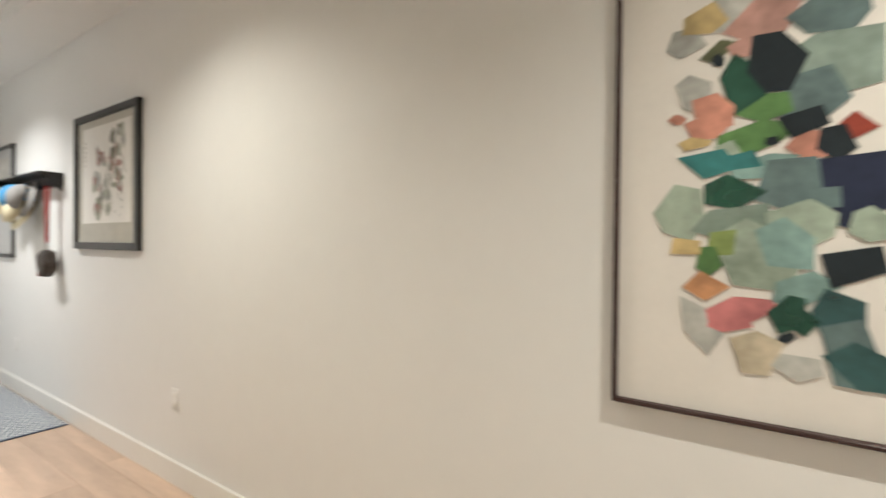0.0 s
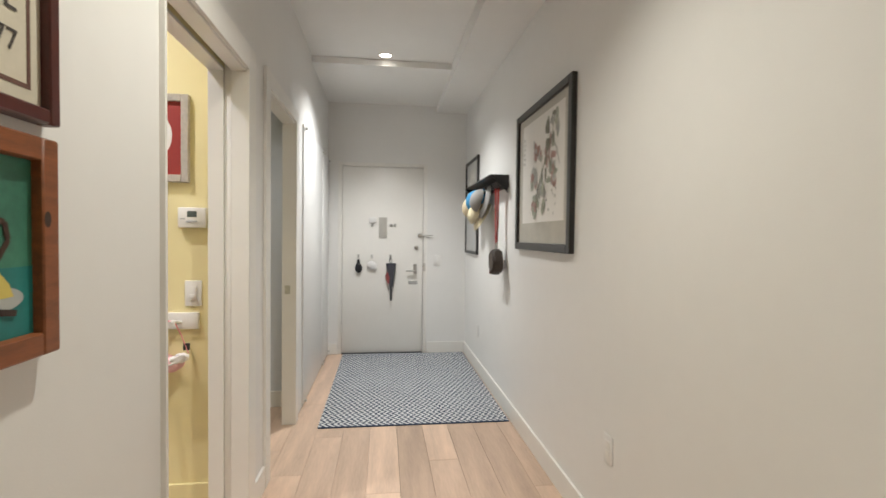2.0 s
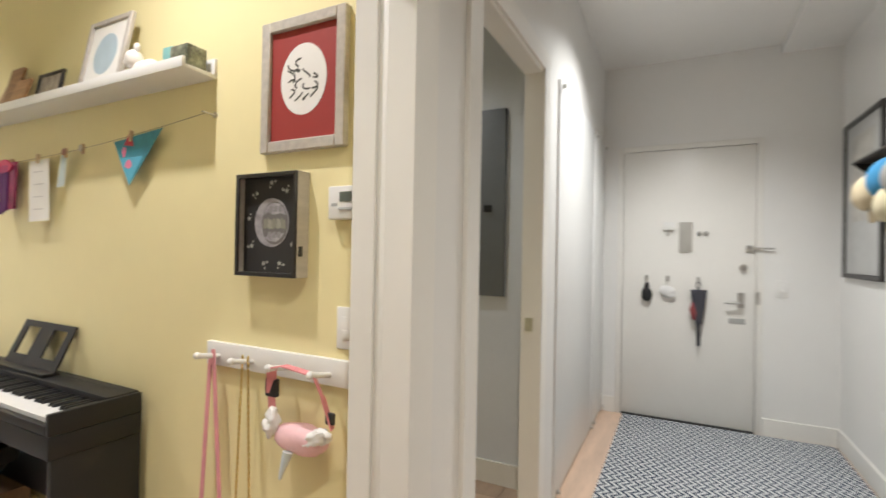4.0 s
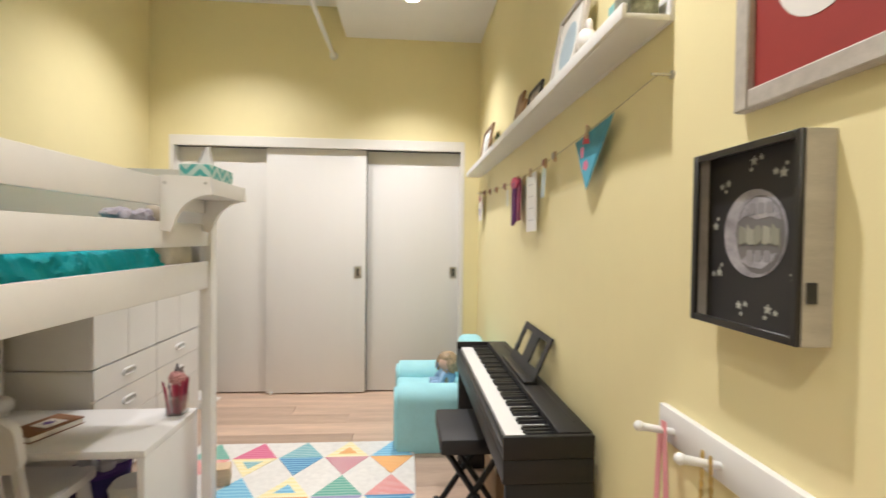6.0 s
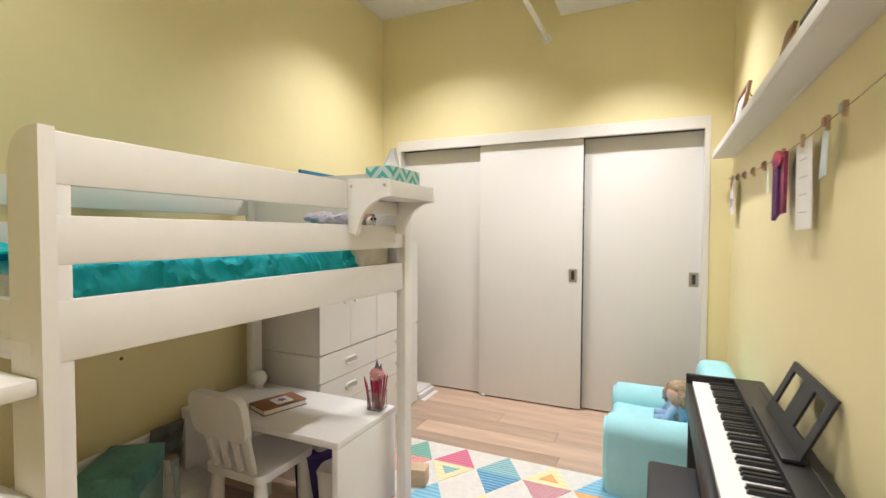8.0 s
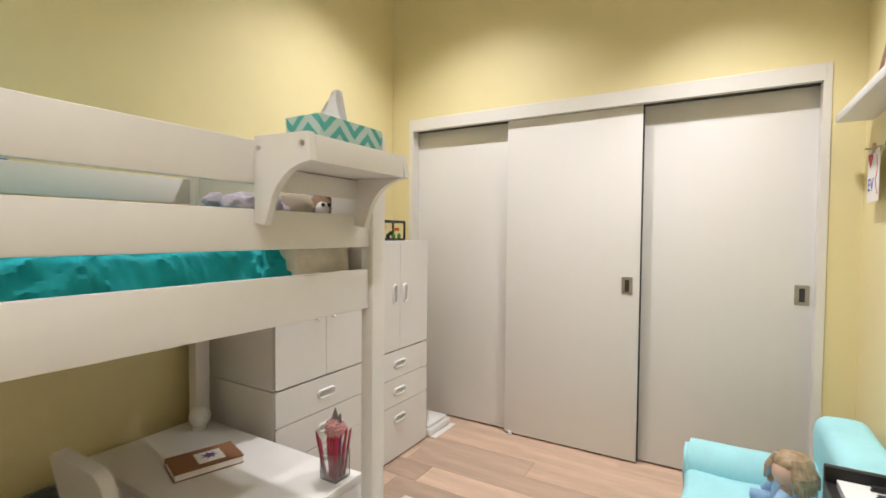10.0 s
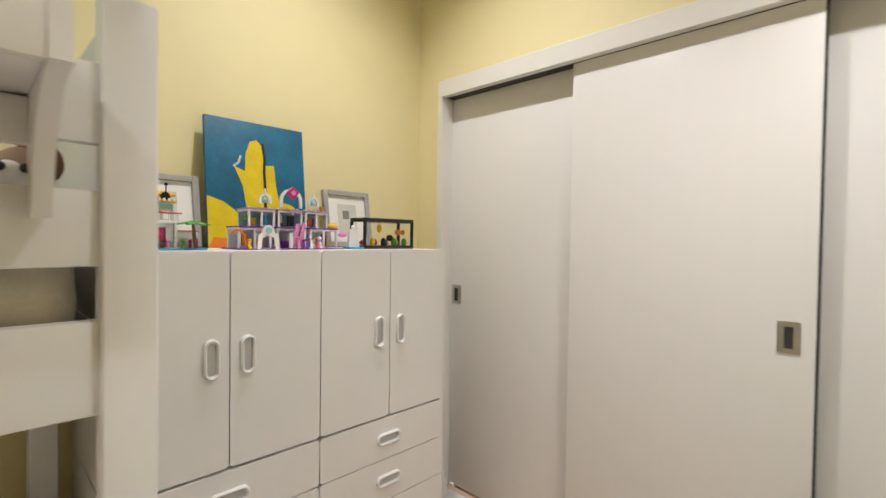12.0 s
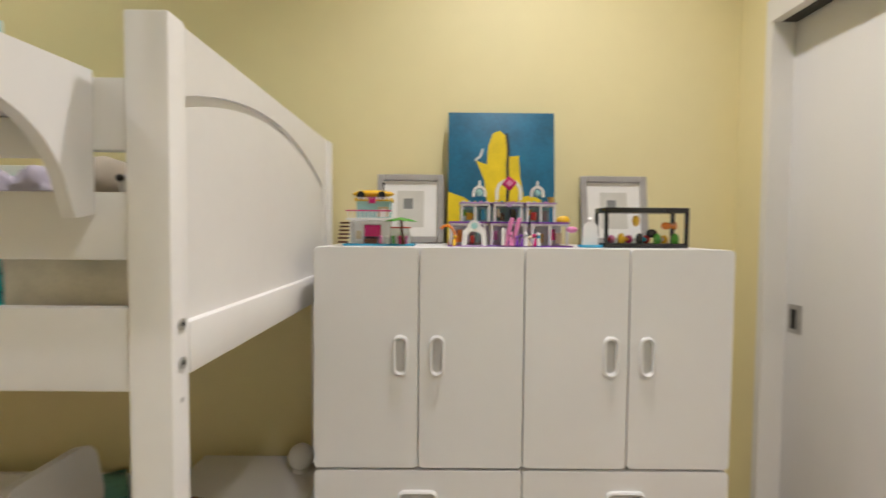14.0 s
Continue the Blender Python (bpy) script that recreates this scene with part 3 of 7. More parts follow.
part("knob", rod(bmesh.new(), (-2.85, -1.985, 0.21), (-2.85, -1.93, 0.21), 0.018), M_BLACK, bench)

# ---- armchair ----
arm = thing("childrens_armchair", "mint green slipcovered children's armchair beside the piano", "armchair", (-2.8, -3.18, 0))
part("base", cushion(-3.12, -2.51, -3.58, -2.89, 0.0, 0.24, 4, 0.03, 0.006, 6), M_MINT, arm)
part("seat_cushion", cushion(-3.0, -2.49, -3.43, -3.03, 0.23, 0.318, 5, 0.035, 0.008, 7), M_MINT, arm)
for y0, y1 in ((-3.045, -2.86), (-3.60, -3.415)):
    bm = bmesh.new()
    r = (y1 - y0) / 2
    slab(bm, [(y0 + 0.01, 0.0), (y1 - 0.01, 0.0), (y1, 0.27)] + arc((y0 + y1) / 2, 0.318, r * 1.06, r, -10, 190, 14) + [(y0, 0.27)], "x", -3.1, -2.48)
    bmesh.ops.bevel(bm, geom=[e for e in bm.edges if abs(e.verts[0].co.x - e.verts[1].co.x) < 1e-4], offset=0.022, segments=3, affect="EDGES")
    bmesh.ops.subdivide_edges(bm, edges=[e for e in bm.edges if e.calc_length() > 0.2], cuts=5)
    bm.normal_update()
    part("arm", lumpy(bm, 0.006, 7, y0), M_MINT, arm)
part("backrest", cushion(-3.13, -2.95, -3.60, -2.86, 0.2, 0.60, 5, 0.05, 0.008, 6), M_MINT, arm)

# ---- rug ----
RX0, RX1, RY0, RY1 = -2.61, -1.26, -3.04, -1.10
rug = thing("patterned_rug", "white bedroom rug with colourful striped triangles", "rug", (-1.93, -2.07, 0))
part("rug_base", boxes((RX0, RX1, RY0, RY1, 0.0, 0.010), bevel=0.002), material("white rug pile", (0.74, 0.72, 0.68), 0.95, vary=0.06, scale=30, bump=0.6, bump_scale=350), rug)


def striped(name, a, b, stripes):
    if name in MATS:
        return MATS[name]
    m = material(name, a, 0.95, bump=0.6, bump_scale=350)
    nt = m.node_tree
    w = nt.nodes.new("ShaderNodeTexWave")
    w.bands_direction = "Y"
    w.inputs["Scale"].default_value, w.inputs["Distortion"].default_value, w.inputs["Detail"].default_value, w.inputs["Detail Scale"].default_value = stripes, 1.5, 3, 2.5
    c = nt.nodes["Texture Coordinate"]
    nt.links.new(c.outputs["Object"], w.inputs["Vector"])
    mix = nt.nodes.new("ShaderNodeMix")
    mix.data_type = "RGBA"
    mix.inputs[6].default_value, mix.inputs[7].default_value = (*a, 1), (*b, 1)
    nt.links.new(w.outputs["Fac"], mix.inputs[0])
    nt.links.new(mix.outputs[2], nt.nodes["Principled BSDF"].inputs["Base Color"])
    return m


PINK, TEAL, GREEN, MAROON, SKY, ORANGE = (0.62, 0.13, 0.24), (0.10, 0.36, 0.42), (0.10, 0.36, 0.28), (0.45, 0.04, 0.12), (0.16, 0.42, 0.62), (0.78, 0.36, 0.12)
RUG_MATS = [striped("rug teal stripe", TEAL, (0.45, 0.62, 0.62), 14), striped("rug blue stripe", (0.05, 0.20, 0.42), (0.25, 0.50, 0.66), 12), striped("rug pink", PINK, (0.70, 0.24, 0.34), 12), striped("rug maroon stripe", MAROON, (0.72, 0.60, 0.58), 26),
            striped("rug green stripe", GREEN, (0.30, 0.50, 0.42), 12), striped("rug red stripe", (0.62, 0.05, 0.06), (0.76, 0.62, 0.58), 26), striped("rug orange", ORANGE, (0.80, 0.50, 0.24), 18), striped("rug sky", SKY, (0.30, 0.58, 0.72), 10), striped("rug yellow", (0.80, 0.70, 0.36), (0.82, 0.76, 0.52), 8), striped("rug purple", (0.28, 0.26, 0.46), (0.40, 0.40, 0.56), 14)]
COLUMNS = [(7, 6, 5, 1, 2, 9, 3, 4, 6), (8, 3, 4, 9, 0, 6, 7, 2, 5), (0, 1, 8, 6, 3, 4, 2, 7, 1), (2, 8, 7, 3, 4, 1, 8, 5, 0), (4, 5, 1, 2, 6, 0, 3, 8, 9)]
for i, column in enumerate(COLUMNS):
    xc = RX0 + 0.135 + 0.27 * i
    for j, pick in enumerate(column):
        yb, up = RY0 + 0.215 + 0.43 * (j // 2), j % 2 == 0
        ye = yb - 0.21 if up else yb + 0.21
        if not RY0 <= ye <= RY1:
            continue
        part("rug_triangle", slab(bmesh.new(), [(xc - 0.13, yb), (xc + 0.13, yb), (xc, ye)], "z", 0.009, 0.0125), RUG_MATS[pick], rug, smooth=False)
        if pick in (8, 9):
            ys = (yb * 2 + ye) / 3 + (0.03 if up else -0.03)
            part("rug_triangle", slab(bmesh.new(), [(xc - 0.055, ys), (xc + 0.055, ys), (xc, ys + (ye - yb) * 0.4)], "z", 0.012, 0.014), RUG_MATS[(pick + i + 5) % 8], rug, smooth=False)

# ---- more materials and helpers ----
M_PINK = material("pink webbing", (0.72, 0.30, 0.33), 0.8, vary=0.06, scale=20)
M_PAPER = material("white paper", (0.80, 0.78, 0.74), 0.8, vary=0.02)
M_FRAME_SILVER = material("pale silvered wood frame", (0.50, 0.46, 0.41), 0.45, vary=0.1, scale=8, stretch=(1, 6, 6))
M_FRAME_GREY = material("grey wooden frame", (0.36, 0.34, 0.32), 0.5, vary=0.08, scale=8)
M_FRAME_BLACK = material("black lacquered frame", (0.018, 0.016, 0.015), 0.35, vary=0.1)
M_OAKFRAME = material("brown wooden frame", (0.26, 0.15, 0.08), 0.5, vary=0.15, scale=8, stretch=(1, 8, 8))
M_CLEAR = material("clear plastic", (0.98, 0.98, 0.98), 0.05, glass=0.95, vary=0.0)
M_WOODBLOCK = material("raw maple wood", (0.62, 0.46, 0.30), 0.6, vary=0.1, scale=8, stretch=(1, 1, 8))


def plain(name, colour, rough=0.6):
    return material(name, colour, rough, vary=0.05, scale=12)


def moved(bm, m):
    bmesh.ops.transform(bm, matrix=m, verts=bm.verts)
    return bm


ON_WEST = Matrix(((0, 0, 1, 0), (1, 0, 0, 0), (0, 1, 0, 0), (0, 0, 0, 1)))      # flat work faces +x
ON_SOUTH = Matrix(((-1, 0, 0, 0), (0, 0, 1, 0), (0, 1, 0, 0), (0, 0, 0, 1)))    # faces +y
ON_NORTH = Matrix(((1, 0, 0, 0), (0, 0, -1, 0), (0, 1, 0, 0), (0, 0, 0, 1)))    # faces -y
ON_EAST = Matrix(((0, 0, -1, 0), (-1, 0, 0, 0), (0, 1, 0, 0), (0, 0, 0, 1)))    # faces -x


def flat(outline, m, depth=0.001, lift=0.0):
    """An outline in a picture's own plane, laid on a wall by m."""
    return moved(slab(bmesh.new(), outline, "z", lift, lift + depth), m)


def blob(cx, cy, rx, ry, rng, n=14, rough=0.25):
    return [(cx + rx * (1 + rng.uniform(-rough, rough)) * math.cos(k * math.tau / n), cy + ry * (1 + rng.uniform(-rough, rough)) * math.sin(k * math.tau / n)) for k in range(n)]


def ellipse(cx, cy, rx, ry, n=28):
    return arc(cx, cy, rx, ry, 0, 360 - 360 / n, n - 1)


def rect(x0, x1, y0, y1):
    return [(x0, y0), (x1, y0), (x1, y1), (x0, y1)]


def lettering(text, size, m, mat, parent, align="LEFT"):
    curve = bpy.data.curves.new("lettering", "FONT")
    curve.body, curve.size, curve.align_x, curve.extrude = text, size, align, 0.0004
    ob = bpy.data.objects.new("lettering", curve)
    data = bpy.data.meshes.new_from_object(ob)
    bpy.data.objects.remove(ob)
    bm = bmesh.new()
    bm.from_mesh(data)
    return part("lettering", moved(bm, m), mat, parent, "printed letters", smooth=False)


def picture(name, label, m, w, h, border, depth, frame_mat, back_mat, group=""):
    """A framed picture of w by h with its lower left corner at m, facing along m's z."""
    p = thing(name, label, "picture", m.translation, group)
    bm = bmesh.new()
    for x0, x1, y0, y1 in ((0, border, 0, h), (w - border, w, 0, h), (border, w - border, 0, border), (border, w - border, h - border, h)):
        box(bm, x0, x1, y0, y1, 0, depth, min(0.003, border / 4), 1)
    part("frame", moved(bm, m), frame_mat, p)
    part("backing", flat(rect(border, w - border, border, h - border), m, 0.003, depth * 0.35), back_mat, p)
    return p


def stroke(points, m, width, lift, depth=0.0006):
    """A brush or pen line in a picture's plane."""
    bm = bmesh.new()
    for (x0, y0), (x1, y1) in zip(points, points[1:]):
        d = Vector((x1 - x0, y1 - y0)).normalized() * width / 2
        slab(bm, [(x0 + d.y, y0 - d.x), (x1 + d.y, y1 - d.x), (x1 - d.y, y1 + d.x), (x0 - d.y, y0 + d.x)], "z", lift, lift + depth)
    return moved(bm, m)


def star(cx, cy, r, n=5):
    return [(cx + (r if k % 2 == 0 else r * 0.45) * math.sin(k * math.pi / n), cy + (r if k % 2 == 0 else r * 0.45) * math.cos(k * math.pi / n)) for k in range(2 * n)]


# ---- clip-on shelf of the bed ----
caddy = thing("bedside_shelf", "white wooden shelf with curved brackets hooked on the bed rail", "shelf", (-1.73, -2.08, 1.47))
outline = [(BX - 0.001, 1.568), (BX - 0.188, 1.562), (BX - 0.196, 1.495)] + arc(BX - 0.196, 1.345, 0.148, 0.148, 88, 14, 10) + [(BX - 0.038, 1.345), (BX - 0.001, 1.352)]
for y in (-1.925, -2.30):
    part("bracket", slab(bmesh.new(), outline, "y", y, y + 0.02), M_BEDPAINT, caddy)
for x in (BX - 0.018, BX - 0.172):
    part("bolt", rod(bmesh.new(), (x, -1.907, 1.537), (x, -1.901, 1.537), 0.006), M_STEEL, caddy)
part("shelf_board", boxes((BX - 0.174, BX - 0.002, -2.28, -1.925, 1.496, 1.512), bevel=0.002), M_BEDPAINT, caddy)
part("front_lip", boxes((BX - 0.192, BX - 0.174, -2.28, -1.925, 1.494, 1.558), bevel=0.003), M_BEDPAINT, caddy)
part("back_board", boxes((BX - 0.014, BX - 0.001, -2.28, -1.925, 1.435, 1.494), bevel=0.002), M_BEDPAINT, caddy)


def chevrons(name, a, b, scale):
    m = material(name, a, 0.6)
    nt = m.node_tree
    geo, sep = nt.nodes.new("ShaderNodeTexCoord"), nt.nodes.new("ShaderNodeSeparateXYZ")
    nt.links.new(geo.outputs["Object"], sep.inputs[0])
    total = nt.nodes.new("ShaderNodeMath")
    nt.links.new(sep.outputs[0], total.inputs[0])
    nt.links.new(sep.outputs[1], total.inputs[1])
    zig = nt.nodes.new("ShaderNodeMath")
    zig.operation = "PINGPONG"
    zig.inputs[1].default_value = 0.055
    nt.links.new(total.outputs[0], zig.inputs[0])
    up = nt.nodes.new("ShaderNodeMath")
    nt.links.new(zig.outputs[0], up.inputs[0])
    nt.links.new(sep.outputs[2], up.inputs[1])
    k = nt.nodes.new("ShaderNodeMath")
    k.operation = "MULTIPLY"
    k.inputs[1].default_value = scale
    nt.links.new(up.outputs[0], k.inputs[0])
    fr = nt.nodes.new("ShaderNodeMath")
    fr.operation = "FRACT"
    nt.links.new(k.outputs[0], fr.inputs[0])
    gt = nt.nodes.new("ShaderNodeMath")
    gt.operation = "GREATER_THAN"
    gt.inputs[1].default_value = 0.55
    nt.links.new(fr.outputs[0], gt.inputs[0])
    mix = nt.nodes.new("ShaderNodeMix")
    mix.data_type = "RGBA"
    mix.inputs[6].default_value, mix.inputs[7].default_value = (*a, 1), (*b, 1)
    nt.links.new(gt.outputs[0], mix.inputs[0])
    nt.links.new(mix.outputs[2], nt.nodes["Principled BSDF"].inputs["Base Color"])
    return m


tissue = thing("tissue_box", "aqua chevron tissue box on the clip-on shelf", "tissue box", (-1.72, -2.07, 1.502))
part("carton", boxes((BX - 0.165, BX - 0.045, -2.21, -1.965, 1.5125, 1.620), bevel=0.002), chevrons("aqua chevron card", (0.46, 0.60, 0.55), (0.08, 0.38, 0.35), 20), tissue)
bm = bmesh.new()
bmesh.ops.create_cone(bm, cap_ends=False, segments=20, radius1=0.036, radius2=0.010, depth=0.11)
bmesh.ops.subdivide_edges(bm, edges=bm.edges, cuts=3)
bm.normal_update()
moved(lumpy(bm, 0.022, 34), Matrix.Translation((BX - 0.10, -2.08, 1.655)))
part("tissue", bm, material("white tissue", (0.82, 0.81, 0.80), 0.9), tissue, "crumpled white tissue")

# ---- on the bed ----
solid("pillow", cushion(-1.528, -0.75, -2.335, -2.08, 1.128, 1.352, 6, 0.035, 0.010, 6, 3.0), material("cream pillowcase", (0.72, 0.67, 0.58), 0.85, vary=0.1, scale=18), "cream patterned pillow against the headboard", "pillow", (-1.15, -2.2, 1.128))
bm = bmesh.new()
for k, (dx, dy, r) in enumerate(((0, 0, 0.05), (0.05, 0.05, 0.04), (-0.03, 0.09, 0.045), (0.03, 0.14, 0.03))):
    ball(bm, (-1.42 + dx, -2.08 + dy, 1.382 + 0.014 * (k % 2)), r, r * 1.5, r * 0.75)
bm.normal_update()
bmesh.ops.subdivide_edges(bm, edges=bm.edges[:], cuts=2, use_grid_fill=True)
bm.normal_update()
bmesh.ops.translate(bm, vec=(0, 0, 0.016), verts=bm.verts)
solid("folded_cloth", lumpy(bm, 0.018, 22, 2.0), plain("lavender cloth", (0.47, 0.43, 0.50), 0.9), "crumpled lavender cloth lying on the quilt", "cloth", (-1.42, -2.0, 1.33))
bm = bmesh.new()
ball(ball(ball(bm, (-1.42, -2.19, 1.41), 0.05, 0.065, 0.055), (-1.42, -2.15, 1.425), 0.025), (-1.40, -2.235, 1.40), 0.03)
solid("plush_toy", lumpy(bm, 0.004, 60), plain("cream plush", (0.42, 0.36, 0.28), 0.95), "small cream plush toy on the pillow", "plush toy", (-1.42, -2.19, 1.325))
plush = thing("plush_toy", "brown plush toy with a dark eye on the pillow", "plush toy", (-1.43, -2.285, 1.325))
part("head", ball(bmesh.new(), (-1.43, -2.285, 1.41), 0.04, 0.04, 0.045), plain("tan plush", (0.33, 0.22, 0.15), 0.95), plush)
part("ear", ball(bmesh.new(), (-1.42, -2.305, 1.435), 0.035, 0.032, 0.035), plain("brown plush", (0.22, 0.12, 0.07), 0.95), plush, "brown ear")
part("muzzle", ball(bmesh.new(), (-1.452, -2.272, 1.405), 0.026, 0.024, 0.028), plain("white plush", (0.80, 0.78, 0.76), 0.95), plush, "white muzzle")
for dy in (-0.012, 0.016):
    part("eye", ball(bmesh.new(), (-1.473, -2.275 + dy, 1.420), 0.007), M_BLACK, plush)
solid("blue_book", boxes((-0.53, -0.47, -1.75, -1.55, 1.549, 1.568), bevel=0.002), plain("blue cover", (0.02, 0.22, 0.42)), "blue book lying on the wall side rail", "book", (-0.50, -1.65, 1.549))

# ---- on and under the desk ----
books = thing("notebook", "brown notebook with a paper label on the desk", "notebook", (-0.97, -2.14, 0.47))
tilt = Matrix.Translation((-0.985, -2.15, 0)) @ Matrix.Rotation(radians(-18), 4, "Z")
part("cover", moved(boxes((-0.075, 0.075, -0.115, 0.115, 0.496, 0.501), (-0.075, 0.075, -0.115, 0.115, 0.471, 0.475), (0.071, 0.075, -0.115, 0.115, 0.475, 0.496)), tilt), plain("brown card", (0.24, 0.11, 0.05)), books)
part("pages", moved(boxes((-0.073, 0.069, -0.112, 0.112, 0.475, 0.496)), tilt), M_PAPER, books)
part("label", moved(boxes((-0.05, 0.04, -0.06, 0.03, 0.501, 0.5018)), tilt), M_PAPER, books)
part("drawing", flat(star(0, 0, 0.03, 7), Matrix.Translation((-0.99, -2.165, 0.502)), 0.0008), plain("violet ink", (0.12, 0.06, 0.28)), books)
cup = thing("pencil_cup", "clear square cup full of red and pink pencils with fluffy topper", "pencil cup", (-1.445, -2.335, 0.47))
ux, uy = -1.452, -2.338
part("cup_wall", boxes((ux - 0.036, ux + 0.036, uy - 0.036, uy - 0.033, 0.471, 0.565), (ux - 0.036, ux + 0.036, uy + 0.033, uy + 0.036, 0.471, 0.565), (ux - 0.036, ux - 0.033, uy - 0.033, uy + 0.033, 0.471, 0.565), (ux + 0.033, ux + 0.036, uy - 0.033, uy + 0.033, 0.471, 0.565), (ux - 0.033, ux + 0.033, uy - 0.033, uy + 0.033, 0.471, 0.475)), M_CLEAR, cup, "clear acrylic", smooth=False)
rng = random.Random(11)
PENCILS = [plain("pencil " + str(k), c, 0.4) for k, c in enumerate(((0.45, 0.02, 0.06), (0.62, 0.10, 0.22), (0.30, 0.02, 0.06), (0.20, 0.05, 0.16), (0.55, 0.04, 0.10)))]
for k in range(26):
    a, b = rng.uniform(-0.026, 0.026), rng.uniform(-0.026, 0.026)
    top = Vector((ux + a * 1.7, uy + b * 1.7, 0.60 + rng.uniform(0, 0.035)))
    part("pencil", rod(rod(bmesh.new(), (ux + a, uy + b, 0.477), top, 0.0042, n=6), top, top + Vector((a * 0.1, b * 0.1, 0.013)), 0.0042, 0.0006, 6), PENCILS[k % 5], cup)
bm = ball(bmesh.new(), (ux, uy, 0.645), 0.034, u=40, v=28)
bm.normal_update()
part("topper", lumpy(bm, 0.010, 170), plain("pink fluff", (0.66, 0.36, 0.36), 0.95), cup, "pink fluffy ball")
part("topper_horn", rod(bmesh.new(), (ux, uy, 0.675), (ux, uy, 0.715), 0.014, 0.002, 8), plain("grey felt", (0.16, 0.15, 0.15)), cup)
part("topper_ear", rod(bmesh.new(), (ux - 0.018, uy, 0.67), (ux - 0.024, uy, 0.70), 0.010, 0.002, 8), plain("grey felt", (0.16, 0.15, 0.15)), cup)
solid("round_lamp", rod(ball(bmesh.new(), (-0.66, -2.335, 0.522), 0.045, u=24, v=16), (-0.66, -2.335, 0.4705), (-0.66, -2.335, 0.485), 0.03), M_CHAIR, "small white globe night-light switched off on the desk", "lamp", (-0.66, -2.335, 0.47))
basket = thing("toy_basket", "dark blue fabric basket under the desk", "basket", (-1.18, -2.20, 0))
part("basket_body", rod(bmesh.new(), (-1.16, -2.24, 0.0), (-1.16, -2.24, 0.26), 0.105, 0.12, 24, True), plain("navy fabric", (0.035, 0.025, 0.14), 0.9), basket)
part("basket_rim", rod(bmesh.new(), (-1.16, -2.24, 0.255), (-1.16, -2.24, 0.272), 0.124, 0.124, 24), plain("purple trim", (0.07, 0.03, 0.20), 0.9), basket)
bm = bmesh.new()
for k in range(6):
    ball(bm, (-1.16 + 0.06 * math.cos(k), -2.24 + 0.06 * math.sin(k * 1.7), 0.275), 0.036)
part("stuffing", lumpy(bm, 0.01, 20), plain("mixed toys", (0.5, 0.5, 0.55)), basket)
bin_ = thing("waste_bin", "small white plastic bin beneath the desk", "bin", (-1.38, -2.12, 0))
part("bin_body", rod(bmesh.new(), (-1.37, -2.12, 0), (-1.37, -2.12, 0.24), 0.075, 0.09, 24), M_CHAIR, bin_)
part("bin_lid", rod(bmesh.new(), (-1.37, -2.12, 0.24), (-1.37, -2.12, 0.262), 0.094, 0.08, 24), M_CHAIR, bin_)
# under the bed
toybox = thing("toy_house_box", "teal printed toy box standing under the bed", "toy box", (-0.68, -1.56, 0))
M_TEALBOX = material("teal printed card", (0.10, 0.30, 0.27), 0.6, vary=0.25, scale=9)
part("box_body", moved(boxes((-0.16, 0.16, -0.11, 0.11, 0.0, 0.40), bevel=0.003), Matrix.Translation((-0.70, -1.55, 0)) @ Matrix.Rotation(radians(-55), 4, "Z")), M_TEALBOX, toybox)
part("box_print", moved(boxes((-0.10, 0.12, -0.113, -0.11, 0.05, 0.30)), Matrix.Translation((-0.70, -1.55, 0)) @ Matrix.Rotation(radians(-55), 4, "Z")), plain("pale aqua print", (0.26, 0.46, 0.42)), toybox)
solid("photo_board", moved(boxes((-0.008, 0.008, -0.08, 0.08, 0, 0.26)), Matrix.Translation((-0.56, -1.83, 0.17)) @ Matrix.Rotation(radians(-8), 4, "Y")), material("dark photo print", (0.10, 0.12, 0.11), 0.4, vary=0.6, scale=14), "dark photo print leaning on the wall", "picture", (-0.56, -1.83, 0.17))
solid("storage_crate", boxes((-0.78, -0.52, -1.98, -1.70, 0.0, 0.16), bevel=0.01), M_CHAIR, "white plastic crate beneath the bed", "crate", (-0.65, -1.84, 0))
bottle = thing("craft_bottle", "clear bottle with red craft beads under the bed", "bottle", (-0.86, -1.62, 0))
part("bottle_body", rod(bmesh.new(), (-0.86, -1.66, 0), (-0.86, -1.66, 0.40), 0.035, 0.03, 16), M_CLEAR, bottle, "clear plastic")
part("bead_fill", rod(bmesh.new(), (-0.86, -1.66, 0.004), (-0.86, -1.66, 0.20), 0.028, n=16), plain("red beads", (0.55, 0.06, 0.04)), bottle)
solid("purple_box", boxes((-0.85, -0.62, -1.38, -1.16, 0.0, 0.20), bevel=0.006), plain("purple card", (0.16, 0.04, 0.16)), "purple box under the bed", "box", (-0.73, -1.27, 0))
bm = ball(ball(bmesh.new(), (-0.74, -1.28, 0.25), 0.06), (-0.70, -1.24, 0.31), 0.04)
solid("red_toy", lumpy(bm, 0.01, 18), plain("red plastic", (0.45, 0.03, 0.05), 0.4), "red toy sitting on the purple box", "toy", (-0.74, -1.28, 0.2))
solid("teal_cushion", cushion(-0.80, -0.55, -1.14, -0.95, 0.0, 0.26, 4, 0.05, 0.012, 8), plain("teal fabric", (0.05, 0.26, 0.25), 0.9), "teal cushion under the bed", "cushion", (-0.68, -1.04, 0))
solid("nail_hole", rod(bmesh.new(), (E - 0.004, -1.70, 0.765), (E, -1.70, 0.765), 0.008), plain("brown plug", (0.25, 0.09, 0.03)), "small brown screw plug in the yellow wall", "wall plug", (E, -1.70, 0.765))
